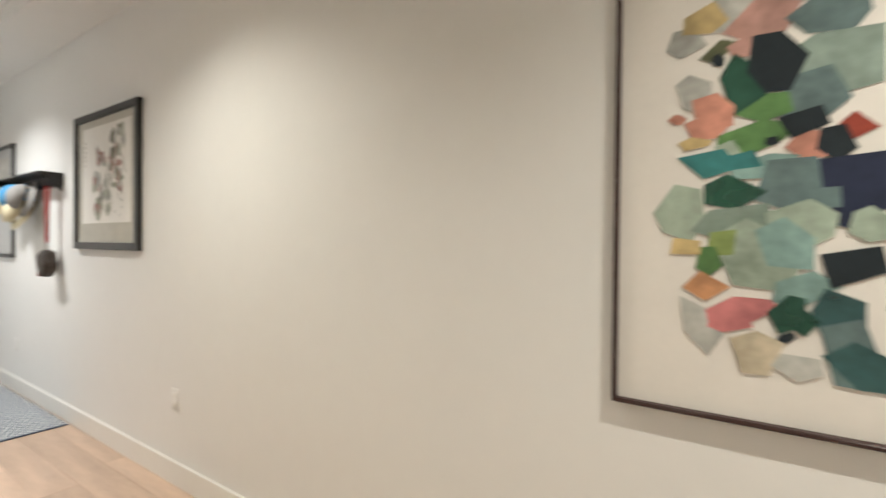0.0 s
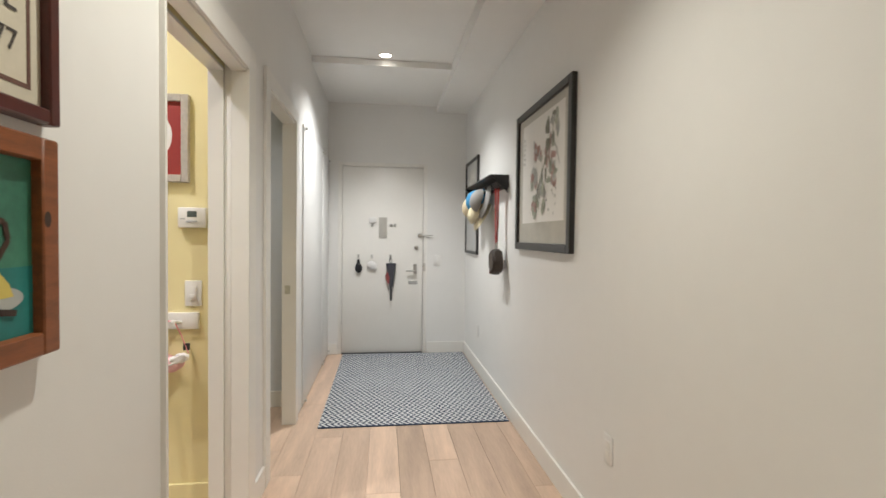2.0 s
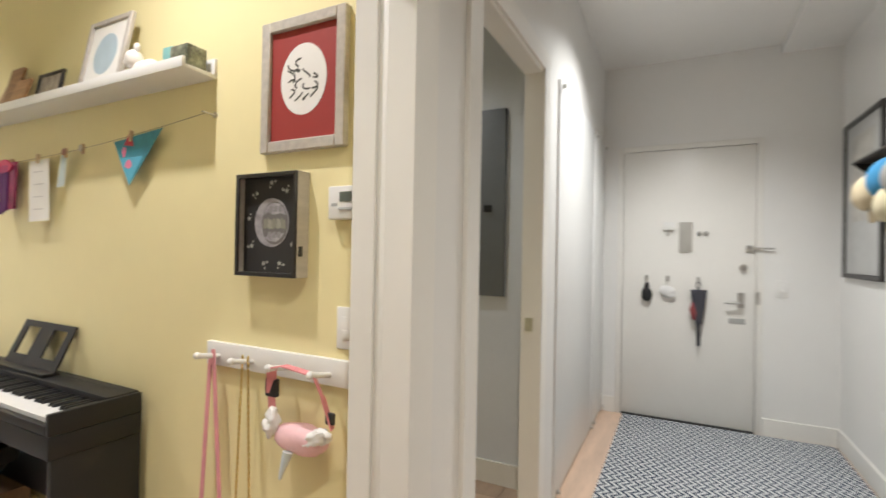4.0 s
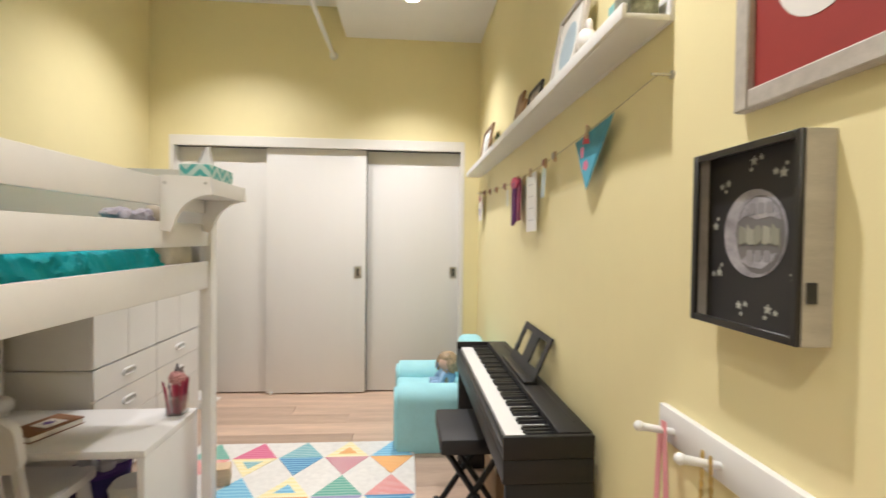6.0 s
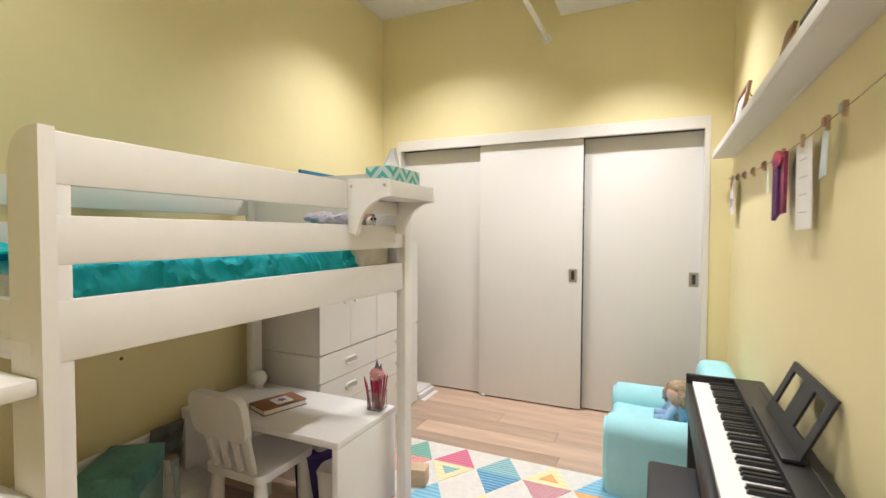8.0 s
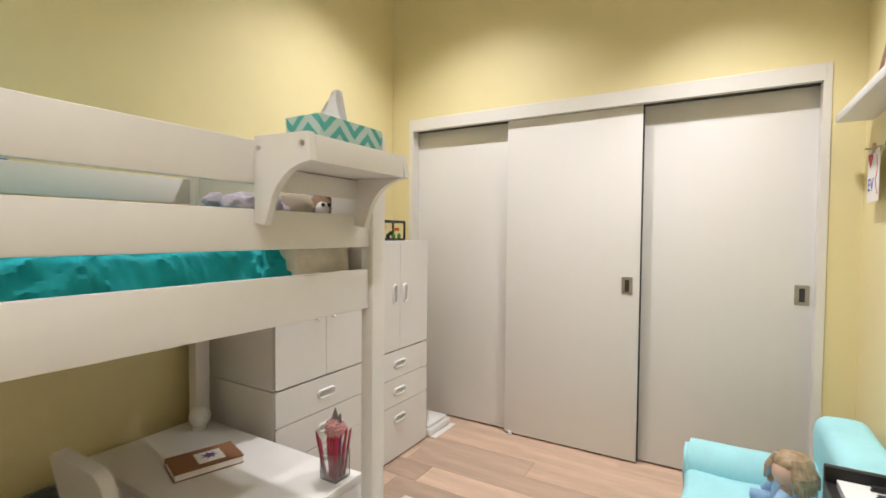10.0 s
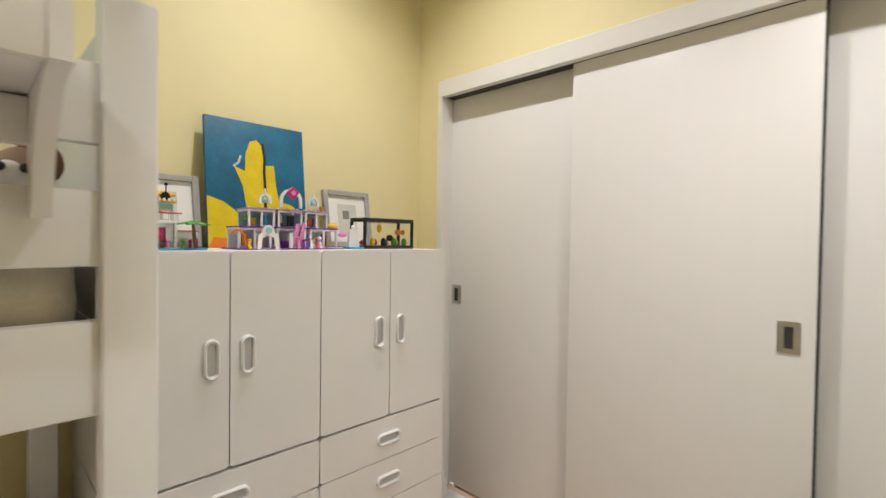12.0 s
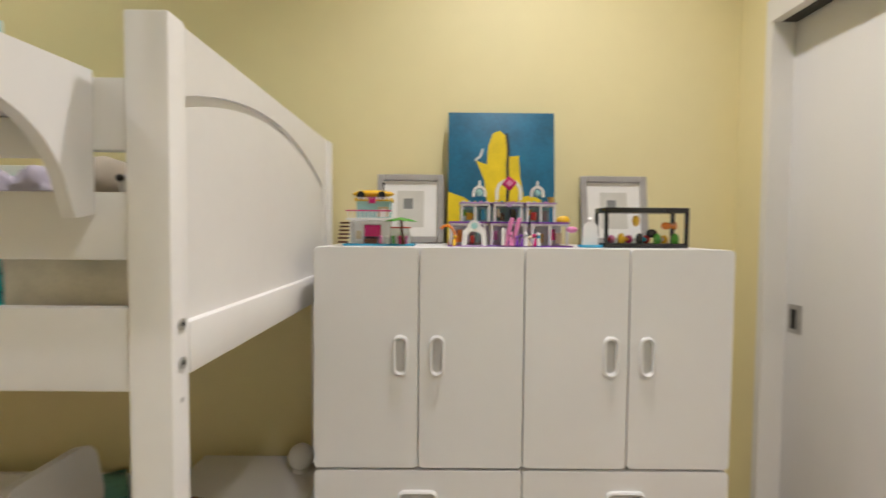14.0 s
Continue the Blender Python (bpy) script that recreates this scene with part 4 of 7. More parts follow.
block = Matrix.Translation((-1.575, -2.56, 0.0125)) @ Matrix.Rotation(radians(12), 4, "Z")
solid("wooden_block", moved(box(bmesh.new(), -0.045, 0.045, -0.045, 0.045, 0, 0.09, 0.004), block), M_WOODBLOCK, "plain maple block lying on the rug", "toy block", (-1.575, -2.56, 0.0125))
cable = thing("hanging_cord", "thin white cord hanging below the bed rail", "cord", (-1.55, -2.0, 1.05))
part("cord", sweep(bmesh.new(), [(-1.2 + 0.05 * math.cos(k * math.pi / 8), -2.32, 1.09 - 0.05 * math.sin(k * math.pi / 8)) for k in range(9)], 0.0025, 6), M_DARKSLOT, cable, "thin dark loop")

# ---- doll on the armchair ----
bm = bmesh.new()
hx, hy = -2.84, -3.23
ball(bm, (hx + 0.006, hy + 0.006, 0.495), 0.054, 0.054, 0.058)
n_face = len(bm.faces)
ball(bm, (hx - 0.007, hy - 0.007, 0.528), 0.064, 0.064, 0.046)
for k in range(34):
    a = math.radians(98 + k * 7.6)
    r = 0.062 + 0.007 * math.sin(k * 2.3)
    rod(bm, (hx + 0.04 * math.cos(a), hy + 0.04 * math.sin(a), 0.555), (hx + r * math.cos(a), hy + r * math.sin(a), 0.50), 0.013, 0.017, 9)
    rod(bm, (hx + r * math.cos(a), hy + r * math.sin(a), 0.503), (hx + (r + 0.010) * math.cos(a), hy + (r + 0.010) * math.sin(a), 0.450 + 0.012 * math.sin(k * 3.7)), 0.017, 0.008, 9)
n_hair = len(bm.faces)
ball(bm, (hx, hy, 0.41), 0.06, 0.065, 0.08)
rod(bm, (hx + 0.02, hy + 0.06, 0.44), (hx + 0.07, hy + 0.10, 0.37), 0.022, 0.018)
rod(bm, (hx + 0.02, hy - 0.06, 0.44), (hx + 0.07, hy - 0.09, 0.37), 0.022, 0.018)
rod(bm, (hx + 0.03, hy + 0.035, 0.365), (hx + 0.12, hy + 0.05, 0.362), 0.026, 0.02)
rod(bm, (hx + 0.03, hy - 0.035, 0.365), (hx + 0.12, hy - 0.05, 0.362), 0.026, 0.02)
for k, f in enumerate(bm.faces):
    f.material_index = 0 if k < n_face else 1 if k < n_hair else 2
bmesh.ops.translate(bm, vec=(0, 0, -0.027), verts=bm.verts)
solid("doll", bm, [plain("doll vinyl", (0.66, 0.42, 0.32), 0.5), material("blonde doll hair", (0.42, 0.30, 0.18), 0.45, vary=0.35, scale=40), material("light blue doll suit", (0.30, 0.46, 0.66), 0.85, vary=0.15, scale=30)], "blonde doll in a light blue suit sitting in the armchair", "doll", (hx, hy, 0.318))

# ---- picture ledge ----
LEDGE_Z, LY0, LY1 = 1.84, -3.86, -1.045
ledge = thing("picture_ledge", "long white picture ledge on the yellow wall", "shelf", (W + 0.06, (LY0 + LY1) / 2, LEDGE_Z))
part("ledge_board", boxes((W + 0.012, W + 0.115, LY0, LY1, LEDGE_Z, LEDGE_Z + 0.014), bevel=0.002), M_LAMINATE, ledge)
part("ledge_back", boxes((W, W + 0.012, LY0, LY1, LEDGE_Z, LEDGE_Z + 0.068), bevel=0.002), M_LAMINATE, ledge)
part("ledge_lip", boxes((W + 0.115, W + 0.127, LY0, LY1, LEDGE_Z, LEDGE_Z + 0.036), bevel=0.002), M_LAMINATE, ledge)
TOP = LEDGE_Z + 0.0145


def leaning(y, z, x=W + 0.075, degrees=10):
    """A picture's plane that stands on a shelf and leans back on the west wall."""
    return Matrix.Translation((x, y, z)) @ Matrix.Rotation(radians(-degrees), 4, "Y") @ ON_WEST


p = picture("framed_photo", "silvered wooden frame with a pale blue print on the ledge", leaning(-1.75, TOP), 0.28, 0.30, 0.022, 0.018, M_FRAME_SILVER, M_PAPER, "frames on the ledge")
part("print", flat(ellipse(0.14, 0.15, 0.075, 0.085), leaning(-1.75, TOP), 0.001, 0.0095), plain("pale blue print", (0.42, 0.52, 0.58)), p)
p = picture("framed_photo", "small dark frame with a photo on the ledge", leaning(-2.10, TOP), 0.20, 0.14, 0.014, 0.014, M_FRAME_BLACK, material("grey photo", (0.34, 0.30, 0.26), 0.4, vary=0.4, scale=20), "frames on the ledge")
p = picture("framed_photo", "dark wooden frame with a white photo on the ledge", leaning(-3.44, TOP), 0.34, 0.26, 0.025, 0.018, M_OAKFRAME, M_PAPER, "frames on the ledge")
part("print", flat(rect(0.10, 0.24, 0.08, 0.18), leaning(-3.44, TOP), 0.001, 0.0095), plain("soft grey print", (0.42, 0.44, 0.42)), p)
for k, (y, h, deg, tone) in enumerate(((-2.26, 0.15, 16, (0.40, 0.22, 0.10)), (-2.36, 0.22, 12, (0.30, 0.16, 0.07)), (-2.48, 0.19, 20, (0.46, 0.28, 0.15)))):
    m = leaning(y - 0.05, TOP, W + 0.085 - 0.012 * k, deg)
    solid("wooden_plaque", flat(round_rect(0, 0.12, 0, h, 0.012), m, 0.012), material("wooden plaque " + str(k), tone, 0.6, vary=0.2, scale=9, stretch=(1, 1, 6)), "small wooden plaque leaning on the ledge", "plaque", m.translation, "plaques on the ledge")
plant = thing("succulent", "small green plant in a white pot on the ledge", "plant", (W + 0.06, -2.72, TOP))
part("pot", rod(bmesh.new(), (W + 0.06, -2.72, TOP), (W + 0.06, -2.72, TOP + 0.045), 0.022, 0.03, 16), M_CHAIR, plant)
for k in range(12):
    a = k * 2.4
    part("leaf", rod(bmesh.new(), (W + 0.06, -2.72, TOP + 0.04), (W + 0.06 + 0.045 * math.cos(a), -2.72 + 0.055 * math.sin(a), TOP + 0.075 + 0.02 * math.sin(k)), 0.009, 0.001, 6), plain("leaf green", (0.05, 0.20, 0.08)), plant)
bm = ball(ball(ball(ball(bmesh.new(), (W + 0.065, -1.33, TOP + 0.035), 0.035, 0.075, 0.04), (W + 0.07, -1.40, TOP + 0.085), 0.03, 0.03, 0.036), (W + 0.07, -1.385, TOP + 0.125), 0.01, 0.01, 0.02), (W + 0.075, -1.425, TOP + 0.075), 0.018)
solid("plush_unicorn", lumpy(bm, 0.003, 50), plain("white soft plush", (0.80, 0.76, 0.72), 0.95), "small white plush animal lying on the ledge", "plush toy", (W + 0.065, -1.34, TOP))
solid("small_tin", boxes((W + 0.03, W + 0.10, -1.15, -1.06, TOP, TOP + 0.075), bevel=0.003), material("printed tin", (0.26, 0.27, 0.19), 0.35, vary=0.5, scale=40), "small printed tin box on the ledge", "box", (W + 0.065, -1.10, TOP))
solid("small_carton", boxes((W + 0.03, W + 0.09, -1.205, -1.155, TOP, TOP + 0.085), bevel=0.002), plain("aqua card", (0.22, 0.46, 0.44)), "small aqua carton on the ledge", "box", (W + 0.06, -1.18, TOP))
solid("gold_figure", ball(ball(bmesh.new(), (W + 0.07, -3.66, TOP + 0.025), 0.022, 0.03, 0.025), (W + 0.07, -3.66, TOP + 0.06), 0.015), plain("pale gold", (0.50, 0.40, 0.20), 0.4), "small pale gold figure on the ledge", "figurine", (W + 0.07, -3.66, TOP))

# ---- string with clips ----
line = thing("photo_string", "string with wooden clips strung between two steel hooks", "string", (W + 0.03, -2.4, 1.7))
SY0, SY1 = -3.74, -1.05


def sag(y):
    u = (y - SY0) / (SY1 - SY0)
    return 1.718 - 0.26 * u * (1 - u) - 0.02 * (1 - u)


part("cord", sweep(bmesh.new(), [(W + 0.035, SY0 + (SY1 - SY0) * k / 24, sag(SY0 + (SY1 - SY0) * k / 24)) for k in range(25)], 0.0016, 6), plain("natural twine", (0.42, 0.34, 0.22), 0.9), line)
for y in (SY0, SY1):
    hook = part("hook", rod(rod(bmesh.new(), (W, y, sag(y)), (W + 0.004, y, sag(y)), 0.010, n=16), (W + 0.006, y, sag(y)), (W + 0.05, y, sag(y)), 0.0035, n=10), M_STEEL, line, "small steel hook")
for y in (-3.66, -3.45, -3.22, -2.98, -2.73, -2.52, -2.40, -2.16, -1.93, -1.80, -1.47):
    part("clip", boxes((W + 0.030, W + 0.042, y - 0.005, y + 0.005, sag(y) - 0.022, sag(y) + 0.018), bevel=0.001), M_WOODBLOCK, line)
    if y in (-1.93, -2.73, -2.98, -3.22, -3.45, -1.80):
        part("clip_button", ball(bmesh.new(), (W + 0.044, y, sag(y)), 0.005, 0.014, 0.014), plain("rose button", (0.40, 0.20, 0.17)) if y != -1.80 else plain("grey button", (0.45, 0.42, 0.36)), line)
X = W + 0.032
flag = thing("paper_pennant", "blue paper pennant with pink marks clipped on the string", "pennant", (X, -1.42, 1.5))
m = Matrix.Translation((X, 0, 0)) @ ON_WEST
part("pennant", flat([(-1.585, sag(-1.5) - 0.012), (-1.285, sag(-1.35) + 0.002), (-1.48, 1.495)], m, 0.002), material("blue painted paper", (0.06, 0.30, 0.40), 0.7, vary=0.2, scale=14), flag)
part("pennant_lower", flat([(-1.545, 1.60), (-1.400, 1.60), (-1.48, 1.497)], m, 0.0007, 0.002), plain("bright blue paper", (0.10, 0.44, 0.62)), flag)
part("mark", flat([(-1.515, 1.648), (-1.455, 1.64), (-1.475, 1.705)], m, 0.0007, 0.0028), plain("red paint", (0.60, 0.05, 0.08)), flag)
part("mark", flat(blob(-1.485, 1.575, 0.022, 0.016, random.Random(4)), m, 0.0007, 0.0032), plain("pink paint", (0.74, 0.20, 0.34)), flag)
part("mark", flat(blob(-1.515, 1.62, 0.013, 0.02, random.Random(5)), m, 0.0007, 0.0032), plain("pink paint", (0.74, 0.20, 0.34)), flag)
sheet = thing("drawing_sheet", "tall sheet of paper clipped on the string", "paper", (X, -2.16, 1.5))
part("sheet", flat([(-2.245, sag(-2.16) - 0.01), (-2.075, sag(-2.16) - 0.005), (-2.06, 1.372), (-2.235, 1.368)], m, 0.0012), M_PAPER, sheet)
for k in range(4):
    part("pencil_mark", flat(rect(-2.20, -2.12 + 0.01 * (k % 2), 1.585 - 0.055 * k, 1.59 - 0.055 * k), m, 0.0005, 0.0013), plain("grey pencil", (0.60, 0.58, 0.56)), sheet)
pens = thing("pen_pouch", "magenta pouch of pens clipped on the string", "pen pouch", (X, -2.44, 1.5))
part("pouch", flat([(-2.53, 1.64), (-2.35, 1.645), (-2.36, 1.43), (-2.49, 1.425)], m, 0.012), material("magenta pouch", (0.28, 0.03, 0.10), 0.5, vary=0.3, scale=20), pens)
part("bow", flat(blob(-2.44, 1.625, 0.07, 0.03, random.Random(6)), m, 0.02), plain("red ribbon", (0.55, 0.05, 0.12)), pens)
for k in range(3):
    part("pen", rod(bmesh.new(), (X + 0.014, -2.475 + 0.03 * k, 1.63), (X + 0.016, -2.470 + 0.026 * k, 1.405 + 0.008 * k), 0.008, n=10), plain("violet pen", (0.13, 0.03, 0.16), 0.35), pens)
tag_ = solid("paper_tag", flat([(-1.975, 1.645), (-1.925, 1.65), (-1.945, 1.515), (-2.005, 1.51)], m, 0.001), plain("pale blue card", (0.55, 0.64, 0.64)), "small pale card hanging from the string", "card", (X, -1.95, 1.58))
tag2 = solid("paper_tag", flat([(-2.70, 1.62), (-2.66, 1.62), (-2.65, 1.53), (-2.69, 1.52)], m, 0.001), M_PAPER, "small white card hanging from the string", "card", (X, -2.68, 1.58))
card = thing("name_card", "white card with a drawn heart and letters on the string", "card", (X, -3.72, 1.6))
part("sheet", flat(rect(-3.76, -3.59, 1.475, sag(-3.66) - 0.008), m, 0.0012), M_PAPER, card)
part("heart", flat(arc(-3.70, 1.655, 0.02, 0.02, 0, 180, 8) + arc(-3.735, 1.655, 0.018, 0.02, 20, 180, 6) + [(-3.715, 1.615)], m, 0.0006, 0.0013), plain("crimson ink", (0.55, 0.03, 0.10)), card)
lettering("EV", 0.075, Matrix.Translation((X + 0.0022, -3.745, 1.52)) @ ON_WEST, plain("blue ink", (0.05, 0.08, 0.40)), card)
part("scribble", stroke([(-3.63, 1.66), (-3.61, 1.60), (-3.64, 1.56), (-3.61, 1.50)], m, 0.007, 0.0013), plain("crimson ink", (0.55, 0.03, 0.10)), card)

# ---- peg rail ----
rail = thing("peg_rail", "white wooden coat rail with four pegs", "coat rail", (W + 0.01, -0.72, 0.92))
part("board", boxes((W, W + 0.018, -1.045, -0.44, 0.878, 0.955), bevel=0.003), M_LAMINATE, rail)
PEGS = (-0.984, -0.829, -0.674, -0.519)
for y in PEGS:
    part("peg", ball(rod(bmesh.new(), (W + 0.018, y, 0.910), (W + 0.095, y, 0.925), 0.0075, 0.009, 12), (W + 0.097, y, 0.9255), 0.0115), M_LAMINATE, rail)
lanyard = thing("lanyard", "pink fabric lanyard hanging from a peg", "lanyard", (W + 0.05, -0.98, 0.5))
for dy, zb in ((-0.038, 0.40), (0.055, 0.42)):
    part("strap", moved(boxes((-0.001, 0.001, -0.009, 0.009, 0.0, 0.52)), Matrix.Translation((W + 0.045, PEGS[0] + dy, zb)) @ Matrix.Rotation(radians(dy * 95), 4, "X")), M_PINK, lanyard)
chain = thing("bead_necklace", "gold bead chain hanging from a peg", "necklace", (W + 0.05, -0.83, 0.6))
rng = random.Random(2)
for k in range(60):
    side = -1 if k % 2 else 1
    u = (k // 2) / 30
    part("bead", ball(bmesh.new(), (W + 0.045, PEGS[1] + side * (0.012 + 0.022 * u), 0.925 - 0.55 * u), 0.004, 0.004, 0.011, 6, 5), material("gold chain", (0.65, 0.48, 0.18), 0.3, metal=1.0), chain)
bag = thing("unicorn_bag", "pink and white plush unicorn waist bag on the pegs", "bag", (W + 0.06, -0.59, 0.7))
pts = [(W + 0.06, -0.69, 0.76), (W + 0.07, -0.69, 0.85), (W + 0.085, -0.674, 0.925), (W + 0.09, -0.62, 0.938), (W + 0.09, -0.56, 0.932), (W + 0.085, -0.519, 0.925), (W + 0.07, -0.495, 0.86), (W + 0.06, -0.47, 0.78)]
M_STRAP = material("rose strap", (0.74, 0.28, 0.30), 0.8, vary=0.05, scale=20)
for p, q in zip(pts, pts[1:]):
    d = Vector(q) - Vector(p)
    bm = boxes((-0.0015, 0.0015, -0.014, 0.014, -0.003, d.length + 0.003))
    part("strap", moved(bm, Matrix.Translation(p) @ d.to_track_quat("Z", "X").to_matrix().to_4x4()), M_STRAP, bag)
part("buckle", boxes((W + 0.058, W + 0.074, -0.712, -0.668, 0.835, 0.888), bevel=0.004), M_BLACK, bag, "black buckle")
part("slider", boxes((W + 0.056, W + 0.068, -0.49, -0.462, 0.79, 0.822), bevel=0.003), M_DARKSLOT, bag)
bm = ball(bmesh.new(), (W + 0.055, -0.585, 0.728), 0.04, 0.10, 0.042, 24, 14)
part("pouch", lumpy(bm, 0.006, 25), plain("pink plush", (0.82, 0.52, 0.54), 0.95), bag)
for yy, zz, ry, rz, tilt in ((-0.515, 0.748, 0.062, 0.020, 24), (-0.682, 0.765, 0.022, 0.045, -10)):
    bm = moved(ball(bmesh.new(), (0, 0, 0), 0.018, ry, rz, 28, 18), Matrix.Translation((W + 0.075, yy, zz)) @ Matrix.Rotation(radians(tilt), 4, "X"))
    bm.normal_update()
    part("wing", lumpy(bm, 0.010, 55), plain("white plush", (0.80, 0.78, 0.76), 0.95), bag, "white plush wing")
part("horn", rod(bmesh.new(), (W + 0.09, -0.60, 0.70), (W + 0.11, -0.61, 0.63), 0.016, 0.004, 10), plain("silver cloth", (0.56, 0.60, 0.60), 0.4), bag)

# ---- pictures and fittings on the west wall ----
RM = Matrix.Translation((W, -0.811, 1.563)) @ ON_WEST
red = picture("framed_print", "red print with a white disc in a silvered wooden frame", RM, 0.33, 0.405, 0.034, 0.024, M_FRAME_SILVER, material("deep red mat", (0.33, 0.035, 0.03), 0.6, vary=0.05))
part("disc", flat(ellipse(0.165, 0.215, 0.09, 0.108), RM, 0.001, 0.0115), M_PAPER, red)
rng = random.Random(21)
for k in range(14):
    cx0, cy0 = 0.118 + 0.030 * (k % 4), 0.170 + 0.030 * (k // 4)
    pts = [(cx0 + 0.015 * math.sin(j * 0.9 + k * 1.7), cy0 + 0.018 * math.cos(j * 0.5 + k * 1.3)) for j in range(5)]
    part("script_stroke", stroke(pts, RM, 0.0055, 0.0126), plain("dark ink", (0.06, 0.06, 0.05)), red, smooth=False)
BM = Matrix.Translation((W, -0.876, 1.182)) @ ON_WEST
moon = thing("light_box", "black shadow box with a silver moon and stars on the wall", "light box", BM.translation)
bw, bh, bd = 0.252, 0.314, 0.055
bm = bmesh.new()
bm.free()
for x0, x1, y0, y1 in ((0, 0.006, 0, bh), (bw - 0.006, bw, 0, bh), (0.006, bw - 0.006, 0, 0.006), (0.006, bw - 0.006, bh - 0.006, bh)):
    part("side", moved(box(bmesh.new(), x0, x1, y0, y1, 0, bd - 0.008), BM), M_FRAME_SILVER, moon, "pale grey side", smooth=False)
bm = bmesh.new()
for x0, x1, y0, y1 in ((0, 0.013, 0, bh), (bw - 0.013, bw, 0, bh), (0.013, bw - 0.013, 0, 0.013), (0.013, bw - 0.013, bh - 0.013, bh)):
    box(bm, x0, x1, y0, y1, bd - 0.008, bd, 0.0015, 1)
part("rim", moved(bm, BM), M_FRAME_BLACK, moon, "black front rim")
part("night_panel", flat(rect(0.006, bw - 0.006, 0.006, bh - 0.006), BM, 0.003, 0.022), material("black card", (0.022, 0.02, 0.02), 0.6), moon)
M_SILVER = material("dull silver print", (0.40, 0.38, 0.41), 0.45, vary=0.3, scale=30)
part("moon_disc", flat(ellipse(0.126, 0.165, 0.072, 0.075), BM, 0.001, 0.0252), M_SILVER, moon)
part("moon_shade", flat(ellipse(0.140, 0.163, 0.054, 0.066), BM, 0.0006, 0.0262), plain("dark silver", (0.16, 0.15, 0.15)), moon, "darker inner disc")
part("cloud", flat([(0.092, 0.186), (0.110, 0.196), (0.135, 0.188), (0.165, 0.193), (0.186, 0.186), (0.180, 0.205), (0.160, 0.222), (0.130, 0.226), (0.105, 0.212)], BM, 0.0006, 0.0269), M_SILVER, moon, "silver cloud")
part("cloud", flat([(0.100, 0.118), (0.120, 0.108), (0.148, 0.106), (0.170, 0.120), (0.180, 0.134), (0.150, 0.128), (0.120, 0.132)], BM, 0.0006, 0.0269), M_SILVER, moon, "silver cloud")
M_GILT, M_DULL = plain("pale gilt", (0.33, 0.32, 0.26)), plain("dull silver bar", (0.27, 0.26, 0.27))
for k in range(5):
    u = 0.094 + 0.0185 * k
    tall = 0.004 * math.sin(k * 2.1)
    part("print_bar", flat([(u, 0.148 + tall), (u + 0.006, 0.145), (u + 0.015, 0.150 - tall), (u + 0.019, 0.146 - 0.008 * (k == 4)), (u + 0.017, 0.172), (u + 0.009, 0.176 - tall), (u + 0.001, 0.178 + tall)], BM, 0.0008, 0.0276), M_GILT if k % 2 else plain("gilt shade", (0.25, 0.25, 0.20)), moon, "bar of print")
for k in range(3):
    part("print_bar", flat(round_rect(0.114 + 0.019 * k, 0.129 + 0.019 * k, 0.117, 0.137, 0.004), BM, 0.0006, 0.0276), M_DULL, moon, "bar of print")
    part("print_bar", flat(round_rect(0.118 + 0.019 * k, 0.133 + 0.019 * k, 0.197, 0.216, 0.004), BM, 0.0006, 0.0276), M_DULL, moon, "bar of print")
for k in range(9):
    a = k * math.tau / 9 + 0.2
    u, v = 0.126 + 0.098 * math.cos(a), 0.160 + 0.128 * math.sin(a)
    for du, dv, r in ((0, 0, 0.0095), (0.016, 0.004, 0.0065), (0.006, -0.014, 0.005)):
        u1, v1 = u + du * rng.choice((-1, 1)), v + dv * rng.choice((-1, 1))
        if 0.02 < u1 < bw - 0.02 and 0.02 < v1 < bh - 0.02:
            part("star", flat(star(u1, v1, r * rng.uniform(0.8, 1.1)), BM, 0.0008, 0.0252), plain("pale star print", (0.46, 0.46, 0.40)), moon, smooth=False)
part("switch", boxes((W + 0.028, W + 0.042, -0.876 + bw, -0.876 + bw + 0.004, 1.245, 1.275)), M_DARKSLOT, moon, "black switch")
stat = thing("thermostat", "white digital wall thermostat", "thermostat", (W, -0.464, 1.40))
part("housing", boxes((W, W + 0.03, -0.527, -0.403, 1.353, 1.447), bevel=0.005), M_LAMINATE, stat)
part("display", boxes((W + 0.03, W + 0.0315, -0.485, -0.443, 1.402, 1.430)), plain("lcd grey", (0.10, 0.12, 0.11), 0.2), stat)
part("label_bar", boxes((W + 0.03, W + 0.0308, -0.514, -0.494, 1.39, 1.398)), plain("grey print", (0.45, 0.45, 0.45)), stat)
part("slider", boxes((W + 0.03, W + 0.034, -0.487, -0.439, 1.378, 1.386), bevel=0.001), plain("grey print", (0.45, 0.45, 0.45)), stat)


def rocker(name, label, m):
    s = thing(name, label, "light switch", m.translation, "wall plates")
    part("plate", moved(box(bmesh.new(), -0.038, 0.038, -0.06, 0.06, 0, 0.007, 0.003), m), M_LAMINATE, s)
    part("paddle", moved(box(bmesh.new(), -0.017, 0.017, -0.033, 0.033, 0.0075, 0.010, 0.001), m), M_LAMINATE, s)
    part("dimmer", moved(box(bmesh.new(), -0.012, 0.012, -0.028, -0.004, 0.0105, 0.013, 0.001), m), M_LAMINATE, s)
    return s


rocker("light_switch", "white rocker light switch on the yellow wall", Matrix.Translation((W, -0.468, 1.045)) @ ON_WEST)

